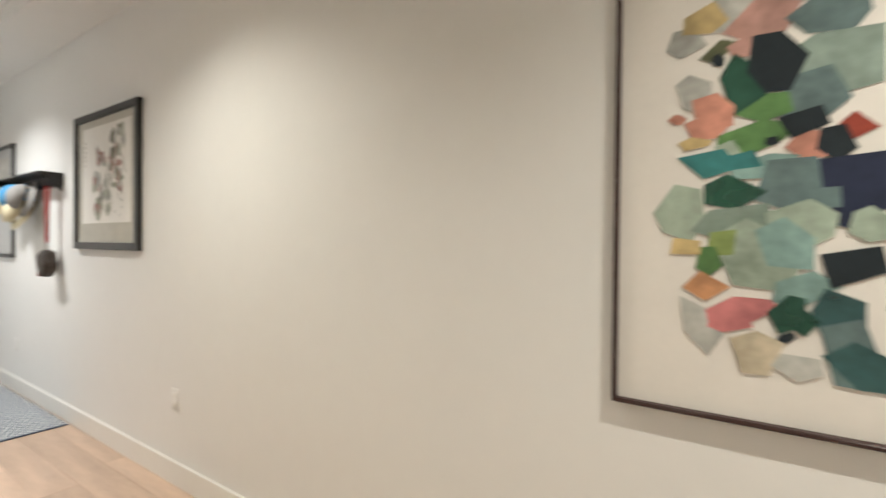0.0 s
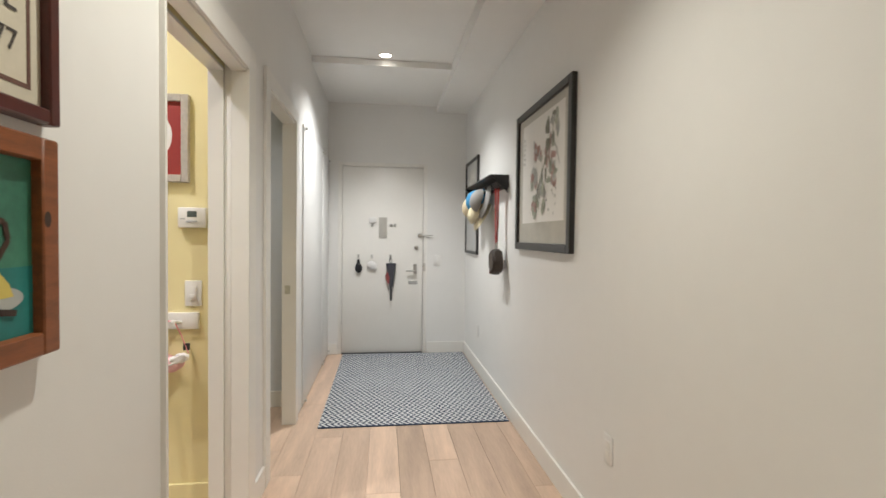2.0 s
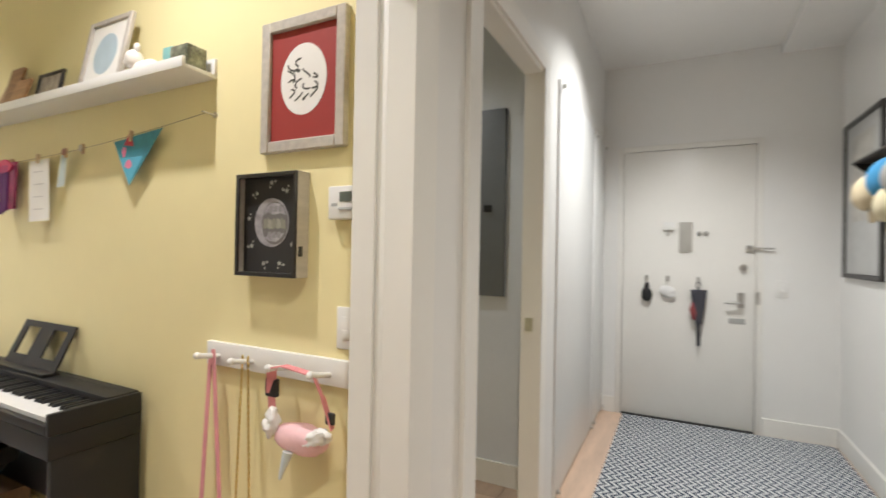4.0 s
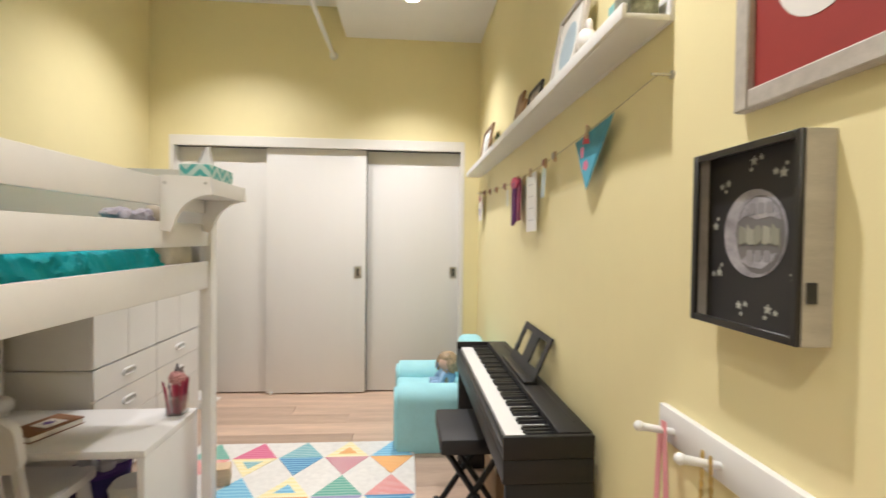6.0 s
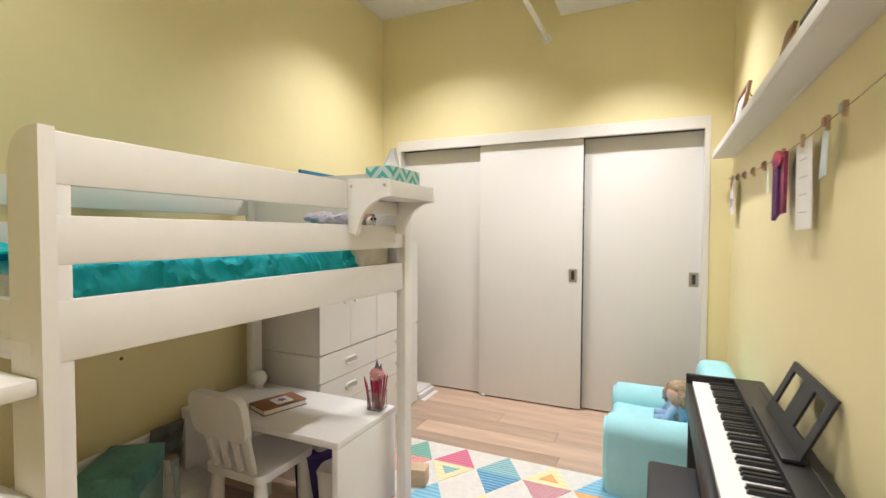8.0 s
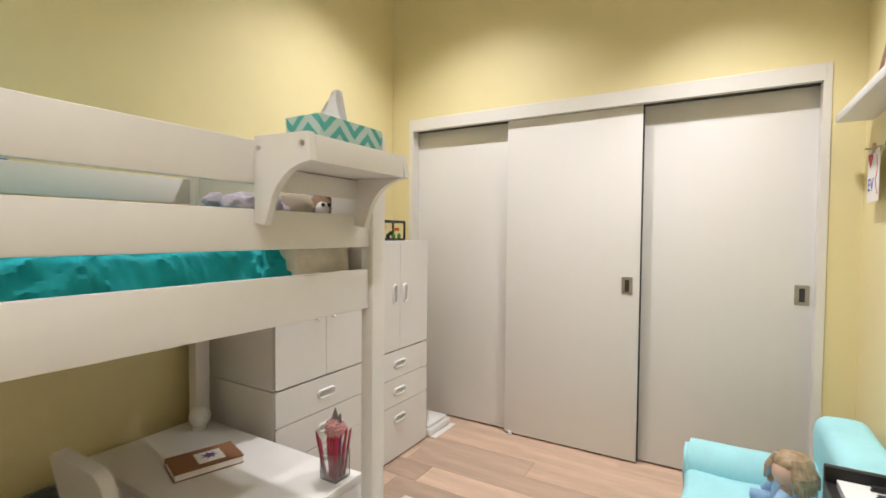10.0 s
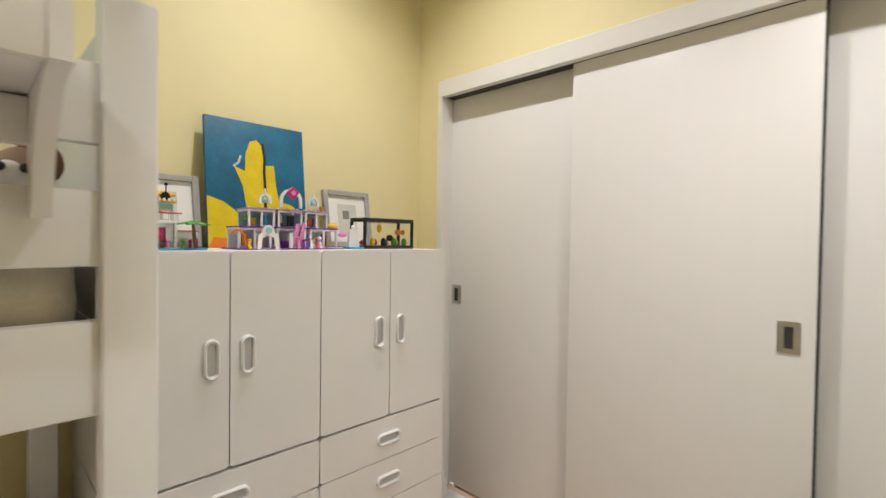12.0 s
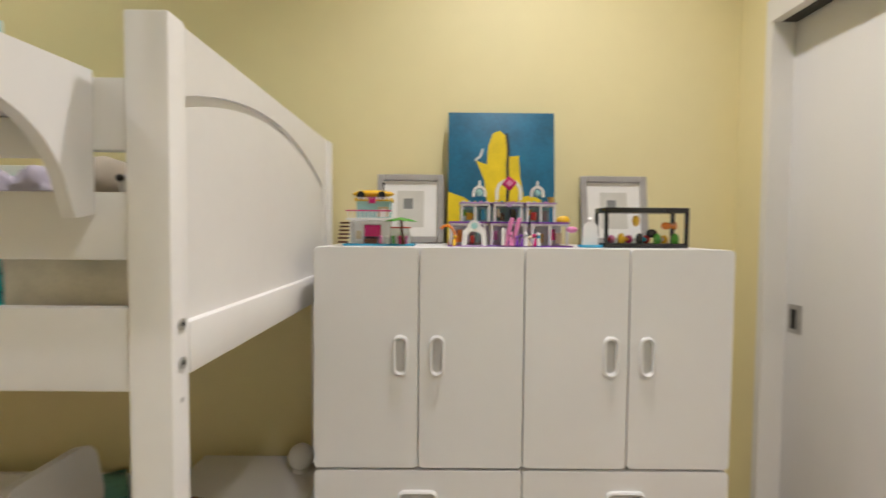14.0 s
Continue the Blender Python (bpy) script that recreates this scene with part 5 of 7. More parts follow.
# ---- on the cabinets ----
CT = 1.2835
lean_e = Matrix.Translation((-0.567, -2.853, CT)) @ Matrix.Rotation(radians(6), 4, "Y") @ ON_EAST
canvas = thing("painted_canvas", "child's canvas of a yellow figure on blue leaning on the wall", "painting", lean_e.translation)
part("canvas_board", moved(box(bmesh.new(), 0, 0.40, 0, 0.50, -0.018, 0, 0.002), lean_e), material("blue acrylic paint", (0.005, 0.13, 0.24), 0.5, vary=0.22, scale=9, bump=0.3, bump_scale=60), canvas)
M_SUN = material("yellow acrylic paint", (0.78, 0.58, 0.01), 0.5, vary=0.1, scale=14)
part("paint_patch", flat([(0.0, 0.0), (0.16, 0.0), (0.15, 0.10), (0.10, 0.145), (0.06, 0.175), (0.0, 0.195)], lean_e, 0.001), M_SUN, canvas, "yellow painted ground")
part("paint_patch", flat([(0.15, 0.12), (0.135, 0.24), (0.105, 0.315), (0.145, 0.30), (0.15, 0.37), (0.168, 0.42), (0.195, 0.43), (0.217, 0.41), (0.225, 0.33), (0.265, 0.335), (0.27, 0.25), (0.285, 0.17), (0.24, 0.10)], lean_e, 0.0012), M_SUN, canvas, "yellow painted figure")
part("paint_patch", flat(blob(0.31, 0.15, 0.05, 0.035, random.Random(8)), lean_e, 0.001), M_SUN, canvas)
part("paint_patch", flat([(0.0, 0.0), (0.17, 0.0), (0.14, 0.03), (0.02, 0.04)], lean_e, 0.0016), plain("orange acrylic", (0.72, 0.20, 0.02)), canvas, "orange painted foot")
part("paint_line", stroke([(0.219, 0.42), (0.226, 0.36), (0.222, 0.30), (0.224, 0.22), (0.221, 0.14)], lean_e, 0.011, 0.0014), plain("black acrylic", (0.015, 0.015, 0.015)), canvas, "black painted line")
part("paint_line", stroke([(0.10, 0.315), (0.12, 0.33), (0.13, 0.36)], lean_e, 0.008, 0.0014), plain("white acrylic", (0.6, 0.66, 0.68)), canvas, "white brush mark")
for y in (-2.585, -3.358):
    fm = Matrix.Translation((-0.535, y, CT)) @ Matrix.Rotation(radians(9), 4, "Y") @ ON_EAST
    p = picture("standing_picture", "grey framed small print standing on the cabinets", fm, 0.252, 0.262, 0.024, 0.022, M_FRAME_GREY, M_PAPER, "frames on the cabinets")
    part("print", flat(rect(0.075, 0.177, 0.06, 0.20), fm, 0.001, 0.0108), plain("cream print", (0.60, 0.58, 0.52)), p)
    part("print_mark", flat(rect(0.10, 0.135, 0.13, 0.17), fm, 0.0008, 0.012), plain("grey ink", (0.20, 0.20, 0.19)), p)

BRICK = {k: material("glossy toy " + k, c, 0.25, vary=0.03) for k, c in dict(white=(0.80, 0.79, 0.77), aqua=(0.35, 0.62, 0.62), yellow=(0.80, 0.48, 0.03), brown=(0.10, 0.035, 0.02), magenta=(0.55, 0.02, 0.16), sky=(0.05, 0.36, 0.58), violet=(0.18, 0.05, 0.34), pink=(0.74, 0.24, 0.48), green=(0.08, 0.36, 0.04), black=(0.015, 0.015, 0.015), grey=(0.36, 0.35, 0.36), gold=(0.62, 0.42, 0.10), tan=(0.60, 0.50, 0.34), red=(0.5, 0.03, 0.03), orange=(0.75, 0.22, 0.03), lilac=(0.42, 0.28, 0.52)).items()}


def bricks(parent, x, specs):
    """Toy bricks: name, colour, y from and to (falling), z from and to, and depth from and to behind x."""
    for name, colour, y0, y1, z0, z1, d0, d1 in specs:
        part(name, box(bmesh.new(), x + d0, x + d1, y0, y1, CT + z0, CT + z1, 0.0008, 1), BRICK[colour], parent, smooth=False)


house = thing("toy_beach_house", "toy brick beach house with surfboard roof and palm", "toy house", (-0.78, -2.63, CT))
bricks(house, -0.85, [("base_plate", "sky", -2.745, -2.525, 0.0, 0.006, -0.02, 0.13), ("wall", "white", -2.665, -2.545, 0.006, 0.078, 0.085, 0.10), ("wall", "white", -2.552, -2.544, 0.006, 0.078, 0.0, 0.10), ("wall", "white", -2.668, -2.660, 0.006, 0.078, 0.0, 0.10),
    ("front_wall", "white", -2.585, -2.552, 0.006, 0.078, 0.012, 0.02), ("front_wall", "white", -2.660, -2.640, 0.006, 0.078, 0.012, 0.02), ("lintel", "white", -2.640, -2.585, 0.066, 0.078, 0.012, 0.02), ("crate", "tan", -2.578, -2.562, 0.02, 0.046, 0.008, 0.012),
    ("door", "magenta", -2.638, -2.588, 0.028, 0.064, 0.014, 0.018), ("balcony_floor", "white", -2.675, -2.535, 0.078, 0.086, -0.015, 0.11), ("railing", "magenta", -2.675, -2.535, 0.106, 0.110, -0.015, -0.010), ("upper_wall", "aqua", -2.665, -2.56, 0.086, 0.140, 0.03, 0.10), ("window", "tan", -2.660, -2.628, 0.09, 0.122, 0.026, 0.03), ("window_glass", "white", -2.654, -2.634, 0.09, 0.116, 0.024, 0.026),
    ("eave", "yellow", -2.672, -2.555, 0.140, 0.150, 0.02, 0.105), ("low_wall", "white", -2.73, -2.67, 0.006, 0.055, 0.02, 0.035), ("low_wall_cap", "red", -2.732, -2.668, 0.055, 0.059, 0.018, 0.037), ("bench", "brown", -2.63, -2.59, 0.006, 0.022, -0.01, 0.008), ("heart", "magenta", -2.622, -2.600, 0.132, 0.152, 0.014, 0.02)])
for k in range(8):
    bricks(house, -0.85, [("crenel", "white", -2.568 - 0.013 * k - 0.007, -2.568 - 0.013 * k, 0.144, 0.152, 0.014, 0.02)])
for k in range(11):
    bricks(house, -0.85, [("baluster", "white", -2.540 - 0.0125 * k - 0.003, -2.540 - 0.0125 * k, 0.086, 0.106, -0.014, -0.011)])
for k in range(6):
    bricks(house, -0.85, [("stair_step", "brown", -2.54, -2.51 + 0.001 * k, 0.008 + 0.012 * k, 0.014 + 0.012 * k, -0.02 + 0.012 * k, 0.0 + 0.012 * k)])
part("surfboard", ball(bmesh.new(), (-0.80, -2.61, CT + 0.164), 0.03, 0.068, 0.012), BRICK["yellow"], house)
for y in (-2.575, -2.64):
    part("wheel", rod(bmesh.new(), (-0.835, y, CT + 0.158), (-0.825, y, CT + 0.158), 0.012, n=14), BRICK["black"], house)
part("lamp_post", ball(rod(bmesh.new(), (-0.82, -2.645, CT + 0.15), (-0.82, -2.645, CT + 0.19), 0.002, n=6), (-0.82, -2.645, CT + 0.194), 0.005), BRICK["black"], house)
part("palm_trunk", rod(bmesh.new(), (-0.868, -2.712, CT + 0.006), (-0.866, -2.704, CT + 0.078), 0.006, 0.004, 8), BRICK["brown"], house)
for k in range(7):
    a = k * math.tau / 7
    part("palm_leaf", moved(ball(bmesh.new(), (0.022, 0, 0), 0.030, 0.011, 0.003, 8, 6), Matrix.Translation((-0.866, -2.704, CT + 0.086)) @ Matrix.Rotation(a, 4, "Z") @ Matrix.Rotation(radians(12), 4, "Y")), BRICK["green"], house)
for k, c in enumerate(("pink", "white", "green", "magenta", "pink")):
    part("figure", ball(rod(bmesh.new(), (-0.855, -2.64 - 0.02 * k, CT + 0.006), (-0.855, -2.64 - 0.02 * k, CT + 0.022), 0.005, 0.004, 8), (-0.855, -2.64 - 0.02 * k, CT + 0.027), 0.0055), BRICK[c], house)

mall = thing("toy_shopping_centre", "toy brick shopping centre with arches and pink slides", "toy building", (-0.78, -3.04, CT))
MY = -3.04
bricks(mall, -0.84, [("base_plate", "violet", MY - 0.198, MY + 0.192, 0.0, 0.004, -0.02, 0.14), ("back_wall", "white", MY - 0.19, MY + 0.185, 0.004, 0.070, 0.10, 0.106), ("back_wall", "aqua", MY - 0.150, MY + 0.150, 0.080, 0.135, 0.10, 0.106)])
for a, b in ((-0.190, -0.072), (-0.060, 0.058), (0.070, 0.185)):
    bricks(mall, -0.84, [("floor_band", "white", MY + a, MY + b, 0.066, 0.073, 0.012, 0.11), ("floor_trim", "violet", MY + a - 0.003, MY + b + 0.003, 0.073, 0.078, 0.008, 0.11)])
for a, b in ((-0.150, -0.058), (-0.046, 0.046), (0.058, 0.150)):
    bricks(mall, -0.84, [("roof_band", "white", MY + a, MY + b, 0.128, 0.135, 0.018, 0.11), ("roof_trim", "lilac", MY + a - 0.003, MY + b + 0.003, 0.135, 0.140, 0.014, 0.11)])
    for k in range(5):
        y = MY + a + (b - a) * (k + 0.5) / 5
        part("roof_stud", rod(bmesh.new(), (-0.80, y, CT + 0.140), (-0.80, y, CT + 0.145), 0.004, n=8), BRICK[("white", "pink", "gold", "aqua", "white")[k]], mall)
for k, y in enumerate((-0.187, -0.132, -0.078, -0.054, 0.052, 0.076, 0.130, 0.182)):
    bricks(mall, -0.84, [("pillar", "white", MY + y - 0.004, MY + y + 0.004, 0.004, 0.066, 0.012, 0.020)])
for k, y in enumerate((-0.147, -0.104, -0.061, -0.043, 0.043, 0.061, 0.104, 0.147)):
    bricks(mall, -0.84, [("pillar", "white", MY + y - 0.0035, MY + y + 0.0035, 0.078, 0.128, 0.018, 0.025)])
for k, (y, z, w, h, c) in enumerate(((-0.165, 0.01, 0.018, 0.034, "tan"), (-0.150, 0.02, 0.012, 0.036, "magenta"), (-0.110, 0.012, 0.020, 0.030, "gold"), (-0.092, 0.03, 0.010, 0.026, "sky"), (-0.030, 0.008, 0.018, 0.044, "grey"), (0.004, 0.006, 0.026, 0.024, "violet"), (0.034, 0.02, 0.012, 0.030, "pink"),
        (0.092, 0.012, 0.016, 0.034, "aqua"), (0.112, 0.008, 0.014, 0.026, "red"), (0.152, 0.012, 0.018, 0.040, "orange"), (0.168, 0.02, 0.010, 0.026, "sky"), (-0.128, 0.084, 0.016, 0.032, "grey"), (-0.084, 0.084, 0.018, 0.026, "red"), (-0.074, 0.100, 0.010, 0.018, "gold"), (-0.022, 0.082, 0.020, 0.038, "black"), (0.014, 0.084, 0.014, 0.024, "brown"), (0.030, 0.092, 0.010, 0.028, "tan"), (0.078, 0.084, 0.014, 0.034, "sky"), (0.120, 0.084, 0.022, 0.024, "yellow"), (0.136, 0.098, 0.010, 0.020, "green"))):
    bricks(mall, -0.84, [("shop_display", c, MY + y - w / 2, MY + y + w / 2, z, z + h, 0.03 + 0.012 * (k % 4), 0.045 + 0.012 * (k % 4))])


def brick_arch(y, x, z, r, thick, colour):
    """A flat half ring on two short legs."""
    ring = arc(y, CT + z, r, r, 0, 180, 12) + arc(y, CT + z, r - thick, r - thick, 180, 0, 12)
    part("arch", slab(bmesh.new(), ring, "x", x, x + 0.008), BRICK[colour], mall)
    for side in (-1, 1):
        part("arch_leg", boxes((x, x + 0.008, y + side * (r - thick / 2) - thick / 2, y + side * (r - thick / 2) + thick / 2, CT + z - r * 0.6, CT + z)), BRICK[colour], mall, smooth=False)


brick_arch(MY, -0.828, 0.172, 0.042, 0.010, "white")
for y in (0.092, -0.092):
    brick_arch(MY + y, -0.822, 0.170, 0.022, 0.008, "white")
    part("roof_globe", ball(bmesh.new(), (-0.812, MY + y, CT + 0.170), 0.012), BRICK["aqua"], mall)
    part("roof_finial", rod(bmesh.new(), (-0.818, MY + y, CT + 0.192), (-0.818, MY + y, CT + 0.208), 0.005, 0.003, 8), BRICK["white"], mall)
part("sign_gem", moved(box(bmesh.new(), -0.006, 0.006, -0.017, 0.017, -0.017, 0.017, 0.003, 1), Matrix.Translation((-0.836, MY, CT + 0.198)) @ Matrix.Rotation(radians(38), 4, "X")), BRICK["magenta"], mall)
part("sign_heart", moved(box(bmesh.new(), -0.003, 0.003, -0.008, 0.008, -0.008, 0.008, 0.002, 1), Matrix.Translation((-0.843, MY, CT + 0.198)) @ Matrix.Rotation(radians(45), 4, "X")), BRICK["pink"], mall)
part("sign_star", rod(bmesh.new(), (-0.842, MY, CT + 0.132), (-0.836, MY, CT + 0.132), 0.009, n=10), BRICK["lilac"], mall)
part("roof_vase", rod(bmesh.new(), (-0.80, MY - 0.140, CT + 0.140), (-0.80, MY - 0.140, CT + 0.158), 0.008, 0.012, 12), BRICK["gold"], mall)
for k in range(2):
    part("slide", moved(box(bmesh.new(), -0.005, 0.005, -0.006, 0.006, -0.045, 0.045, 0.002, 1), Matrix.Translation((-0.865, MY + 0.004 - 0.022 * k, CT + 0.046)) @ Matrix.Rotation(radians(14), 4, "X")), BRICK["pink"], mall)
KY = MY + 0.112
ring = [(KY - 0.038, CT + 0.004), (KY - 0.034, CT + 0.05), (KY - 0.022, CT + 0.055)] + arc(KY, CT + 0.060, 0.020, 0.022, 180, 0, 10) + [(KY + 0.022, CT + 0.055), (KY + 0.034, CT + 0.05), (KY + 0.038, CT + 0.004), (KY + 0.024, CT + 0.004)] + arc(KY, CT + 0.034, 0.022, 0.012, 0, 180, 8) + [(KY - 0.024, CT + 0.004)]
part("entrance_arch", slab(bmesh.new(), ring, "x", -0.89, -0.882), BRICK["white"], mall)
part("entrance_sign", rod(bmesh.new(), (-0.893, KY, CT + 0.064), (-0.889, KY, CT + 0.064), 0.010, n=12), BRICK["aqua"], mall)
bricks(mall, -0.84, [("entrance_base", "lilac", KY - 0.042, KY + 0.042, 0.0, 0.004, -0.052, -0.02), ("statue", "white", MY + 0.014, MY + 0.026, 0.005, 0.058, -0.03, -0.018)])
rng = random.Random(9)
for k in range(10):
    c = ("violet", "violet", "white", "tan", "magenta", "white", "yellow", "lilac", "pink", "sky")[k]
    y = MY - 0.02 - 0.013 * k if k < 6 else -2.87 - 0.085 * (k - 6)
    part("figure", ball(rod(bmesh.new(), (-0.885, y, CT + 0.004), (-0.878, y + rng.uniform(-0.006, 0.006), CT + 0.022 + 0.005 * (k % 3)), 0.006, 0.004, 8), (-0.878, y, CT + 0.03 + 0.005 * (k % 3)), 0.006), BRICK[c], mall)
part("flower_arc", sweep(bmesh.new(), [(-0.84, -2.845 + 0.03 * math.cos(k * math.pi / 10), CT + 0.01 + 0.055 * math.sin(k * math.pi / 10)) for k in range(3, 11)], 0.004, 6), BRICK["orange"], mall)
part("parasol", ball(bmesh.new(), (-0.82, -3.215, CT + 0.085), 0.012, 0.022, 0.014), BRICK["yellow"], mall)
part("blossom", ball(bmesh.new(), (-0.86, -3.232, CT + 0.055), 0.014, 0.018, 0.010), BRICK["pink"], mall)

arch_toy = thing("toy_arch", "small white toy arch on a blue base", "toy", (-0.84, -3.29, CT))
part("arch_base", boxes((-0.87, -0.82, -3.325, -3.262, CT, CT + 0.008), bevel=0.001), BRICK["sky"], arch_toy)
part("arch_body", slab(bmesh.new(), [(-3.318, CT + 0.008), (-3.27, CT + 0.008), (-3.272, CT + 0.05)] + arc(-3.294, CT + 0.055, 0.022, 0.026, 0, 180, 10) + [(-3.316, CT + 0.05)], "x", -0.85, -0.835), BRICK["white"], arch_toy)
part("arch_knob", ball(bmesh.new(), (-0.843, -3.294, CT + 0.085), 0.009), BRICK["white"], arch_toy)

TX0, TX1, TY0, TY1, TZ = -0.86, -0.76, -3.595, -3.335, 0.125
tank = thing("toy_aquarium", "toy aquarium with black frame and coloured fish", "toy aquarium", ((TX0 + TX1) / 2, (TY0 + TY1) / 2, CT))
part("tank_base", boxes((TX0, TX1, TY0, TY1, CT, CT + 0.014), bevel=0.001), BRICK["black"], tank)
part("tank_lid", boxes((TX0, TX1, TY0, TY1, CT + TZ - 0.016, CT + TZ), bevel=0.001), BRICK["black"], tank)
for x in (TX0, TX1 - 0.010):
    for y in (TY0, TY1 - 0.010):
        part("tank_post", boxes((x, x + 0.010, y, y + 0.010, CT + 0.014, CT + TZ - 0.016)), BRICK["black"], tank, smooth=False)
for k, c in enumerate(("red", "pink", "yellow", "orange", "magenta", "black", "sky", "red", "green", "tan", "yellow", "green")):
    part("coral", moved(ball(bmesh.new(), (0, 0, 0), 0.010, 0.013, 0.008 + 0.006 * (k % 3), 8, 6), Matrix.Translation((-0.81 + 0.02 * math.sin(k * 2.1), -3.36 - 0.019 * k, CT + 0.026))), BRICK[c], tank)
part("fish", ball(rod(bmesh.new(), (-0.815, -3.545, CT + 0.07), (-0.815, -3.575, CT + 0.07), 0.002, 0.012, 8), (-0.815, -3.545, CT + 0.07), 0.008, 0.016, 0.012), BRICK["orange"], tank)
part("fish", ball(bmesh.new(), (-0.80, -3.455, CT + 0.085), 0.006, 0.012, 0.018), BRICK["yellow"], tank)
part("fish", ball(bmesh.new(), (-0.815, -3.50, CT + 0.045), 0.008, 0.018, 0.014), BRICK["black"], tank)

# ---- floor corner by the closet ----
scale_ = thing("step_stool", "folded white plastic step stool between cabinet and closet", "step stool", (-0.84, -3.80, 0))
part("stool_top", boxes((-0.98, -0.62, -3.94, -3.70, 0.045, 0.068), bevel=0.008), M_CHAIR, scale_)
part("stool_leg", moved(boxes((-0.012, 0.012, -0.10, 0.10, 0, 0.15), bevel=0.006), Matrix.Translation((-0.80, -3.80, 0.06)) @ Matrix.Rotation(radians(20), 4, "Y")), M_CHAIR, scale_)
part("stool_base", boxes((-1.0, -0.60, -3.95, -3.69, 0.0, 0.045), bevel=0.004), M_LAMINATE, scale_)
solid("white_mat", boxes((-1.04, -1.003, -3.955, -3.69, 0.0, 0.006)), M_PAPER, "thin white mat on the floor by the closet", "mat", (-1.02, -3.82, 0))

# ---- pipe ----
pipe = thing("ceiling_pipe", "white painted sprinkler pipe below the ceiling", "pipe", (-1.93, -2.2, 2.835))
part("pipe_run", rod(bmesh.new(), (-1.93, C, 2.835), (-1.93, L - 0.155, 2.835), 0.017, n=14), M_CEILING, pipe)
part("collar", rod(bmesh.new(), (-1.93, C, 2.835), (-1.93, C + 0.012, 2.835), 0.034, n=18), M_CEILING, pipe)

# ---- entrance door ----
DF = D - 0.004
door = thing("door_1", "white painted steel entrance door, closed, with hooks and locks", "door", (D, 0.41, 0), kind="structure")
part("door_leaf", boxes((D - 0.05, DF, DOOR_Y0, DOOR_Y1, 0.012, DOOR_Z), bevel=0.003), M_TRIM, door)
part("door_jamb", boxes((D - 0.1, D + 0.006, DOOR_Y0 - 0.045, DOOR_Y0 - 0.004, 0, DOOR_Z + 0.045), (D - 0.1, D + 0.006, DOOR_Y1 + 0.004, DOOR_Y1 + 0.045, 0, DOOR_Z + 0.045), (D - 0.1, D + 0.006, DOOR_Y0 - 0.004, DOOR_Y1 + 0.004, DOOR_Z + 0.004, DOOR_Z + 0.045), bevel=0.002), M_TRIM, door)
# near-black sheet behind the leaf paints the shade in the gaps round it
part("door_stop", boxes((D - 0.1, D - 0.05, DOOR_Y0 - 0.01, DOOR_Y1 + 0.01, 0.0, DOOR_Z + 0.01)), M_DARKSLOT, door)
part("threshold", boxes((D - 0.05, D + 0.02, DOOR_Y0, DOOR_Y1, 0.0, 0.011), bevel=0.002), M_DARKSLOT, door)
for z in (1.87, 1.08, 0.27):
    part("hinge", rod(bmesh.new(), (D + 0.008, DOOR_Y0 - 0.002, z - 0.05), (D + 0.008, DOOR_Y0 - 0.002, z + 0.05), 0.007), M_TRIM, door)
part("peephole_cover", boxes((DF, DF + 0.012, 0.365, 0.455, 1.30, 1.53), bevel=0.004), plain("beige plate", (0.42, 0.40, 0.36), 0.4), door, "beige cover plate")
part("door_sensor", boxes((DF, DF + 0.02, 0.255, 0.335, 1.47, 1.53), bevel=0.004), M_LAMINATE, door, "white box")
for y in (0.29, 0.50, 0.545):
    part("stud", ball(bmesh.new(), (DF + 0.008, y, 1.445), 0.012, 0.016, 0.018), M_STEEL, door)
part("deadbolt", rod(rod(bmesh.new(), (DF, 0.785, 1.195), (DF + 0.02, 0.785, 1.195), 0.024, n=18), (DF + 0.02, 0.785, 1.185), (DF + 0.034, 0.785, 1.205), 0.008), M_STEEL, door, "steel deadbolt turn")
lever = part("lever_plate", boxes((DF, DF + 0.012, 0.755, 0.795, 0.90, 1.01), bevel=0.003), M_STEEL, door, "steel lever handle")
part("lever", rod(rod(bmesh.new(), (DF, 0.775, 0.935), (DF + 0.05, 0.775, 0.935), 0.011), (DF + 0.05, 0.78, 0.935), (DF + 0.05, 0.67, 0.935), 0.009), M_STEEL, lever)
part("lock_plate", boxes((DF, DF + 0.004, 0.70, 0.80, 0.78, 0.82), bevel=0.001), plain("grey plate", (0.40, 0.39, 0.37)), door)
part("swing_bar", rod(boxes((DF, DF + 0.02, 0.80, 0.85, 1.315, 1.355), bevel=0.003), (DF + 0.025, 0.84, 1.335), (DF + 0.03, 0.97, 1.335), 0.007), M_STEEL, door, "steel swing bar lock")
part("strike", boxes((D + 0.006, D + 0.009, DOOR_Y1 + 0.004, DOOR_Y1 + 0.03, 0.93, 1.02)), M_STEEL, door)
for k, y in enumerate((0.14, 0.29, 0.50)):
    h = part("coat_hook", rod(boxes((DF, DF + 0.006, y - 0.012, y + 0.012, 1.07, 1.115), bevel=0.002), (DF + 0.004, y, 1.075), (DF + 0.03, y, 1.085), 0.005), M_STEEL, door, "small hook")
bm = ball(ball(bmesh.new(), (DF + 0.03, 0.145, 0.965), 0.025, 0.04, 0.055), (DF + 0.03, 0.145, 1.03), 0.012, 0.018, 0.03)
solid("black_pouch", lumpy(bm, 0.006, 20), plain("black cloth", (0.015, 0.015, 0.017), 0.9), "small black pouch hanging on the entrance door", "pouch", (DF + 0.03, 0.145, 1.06))
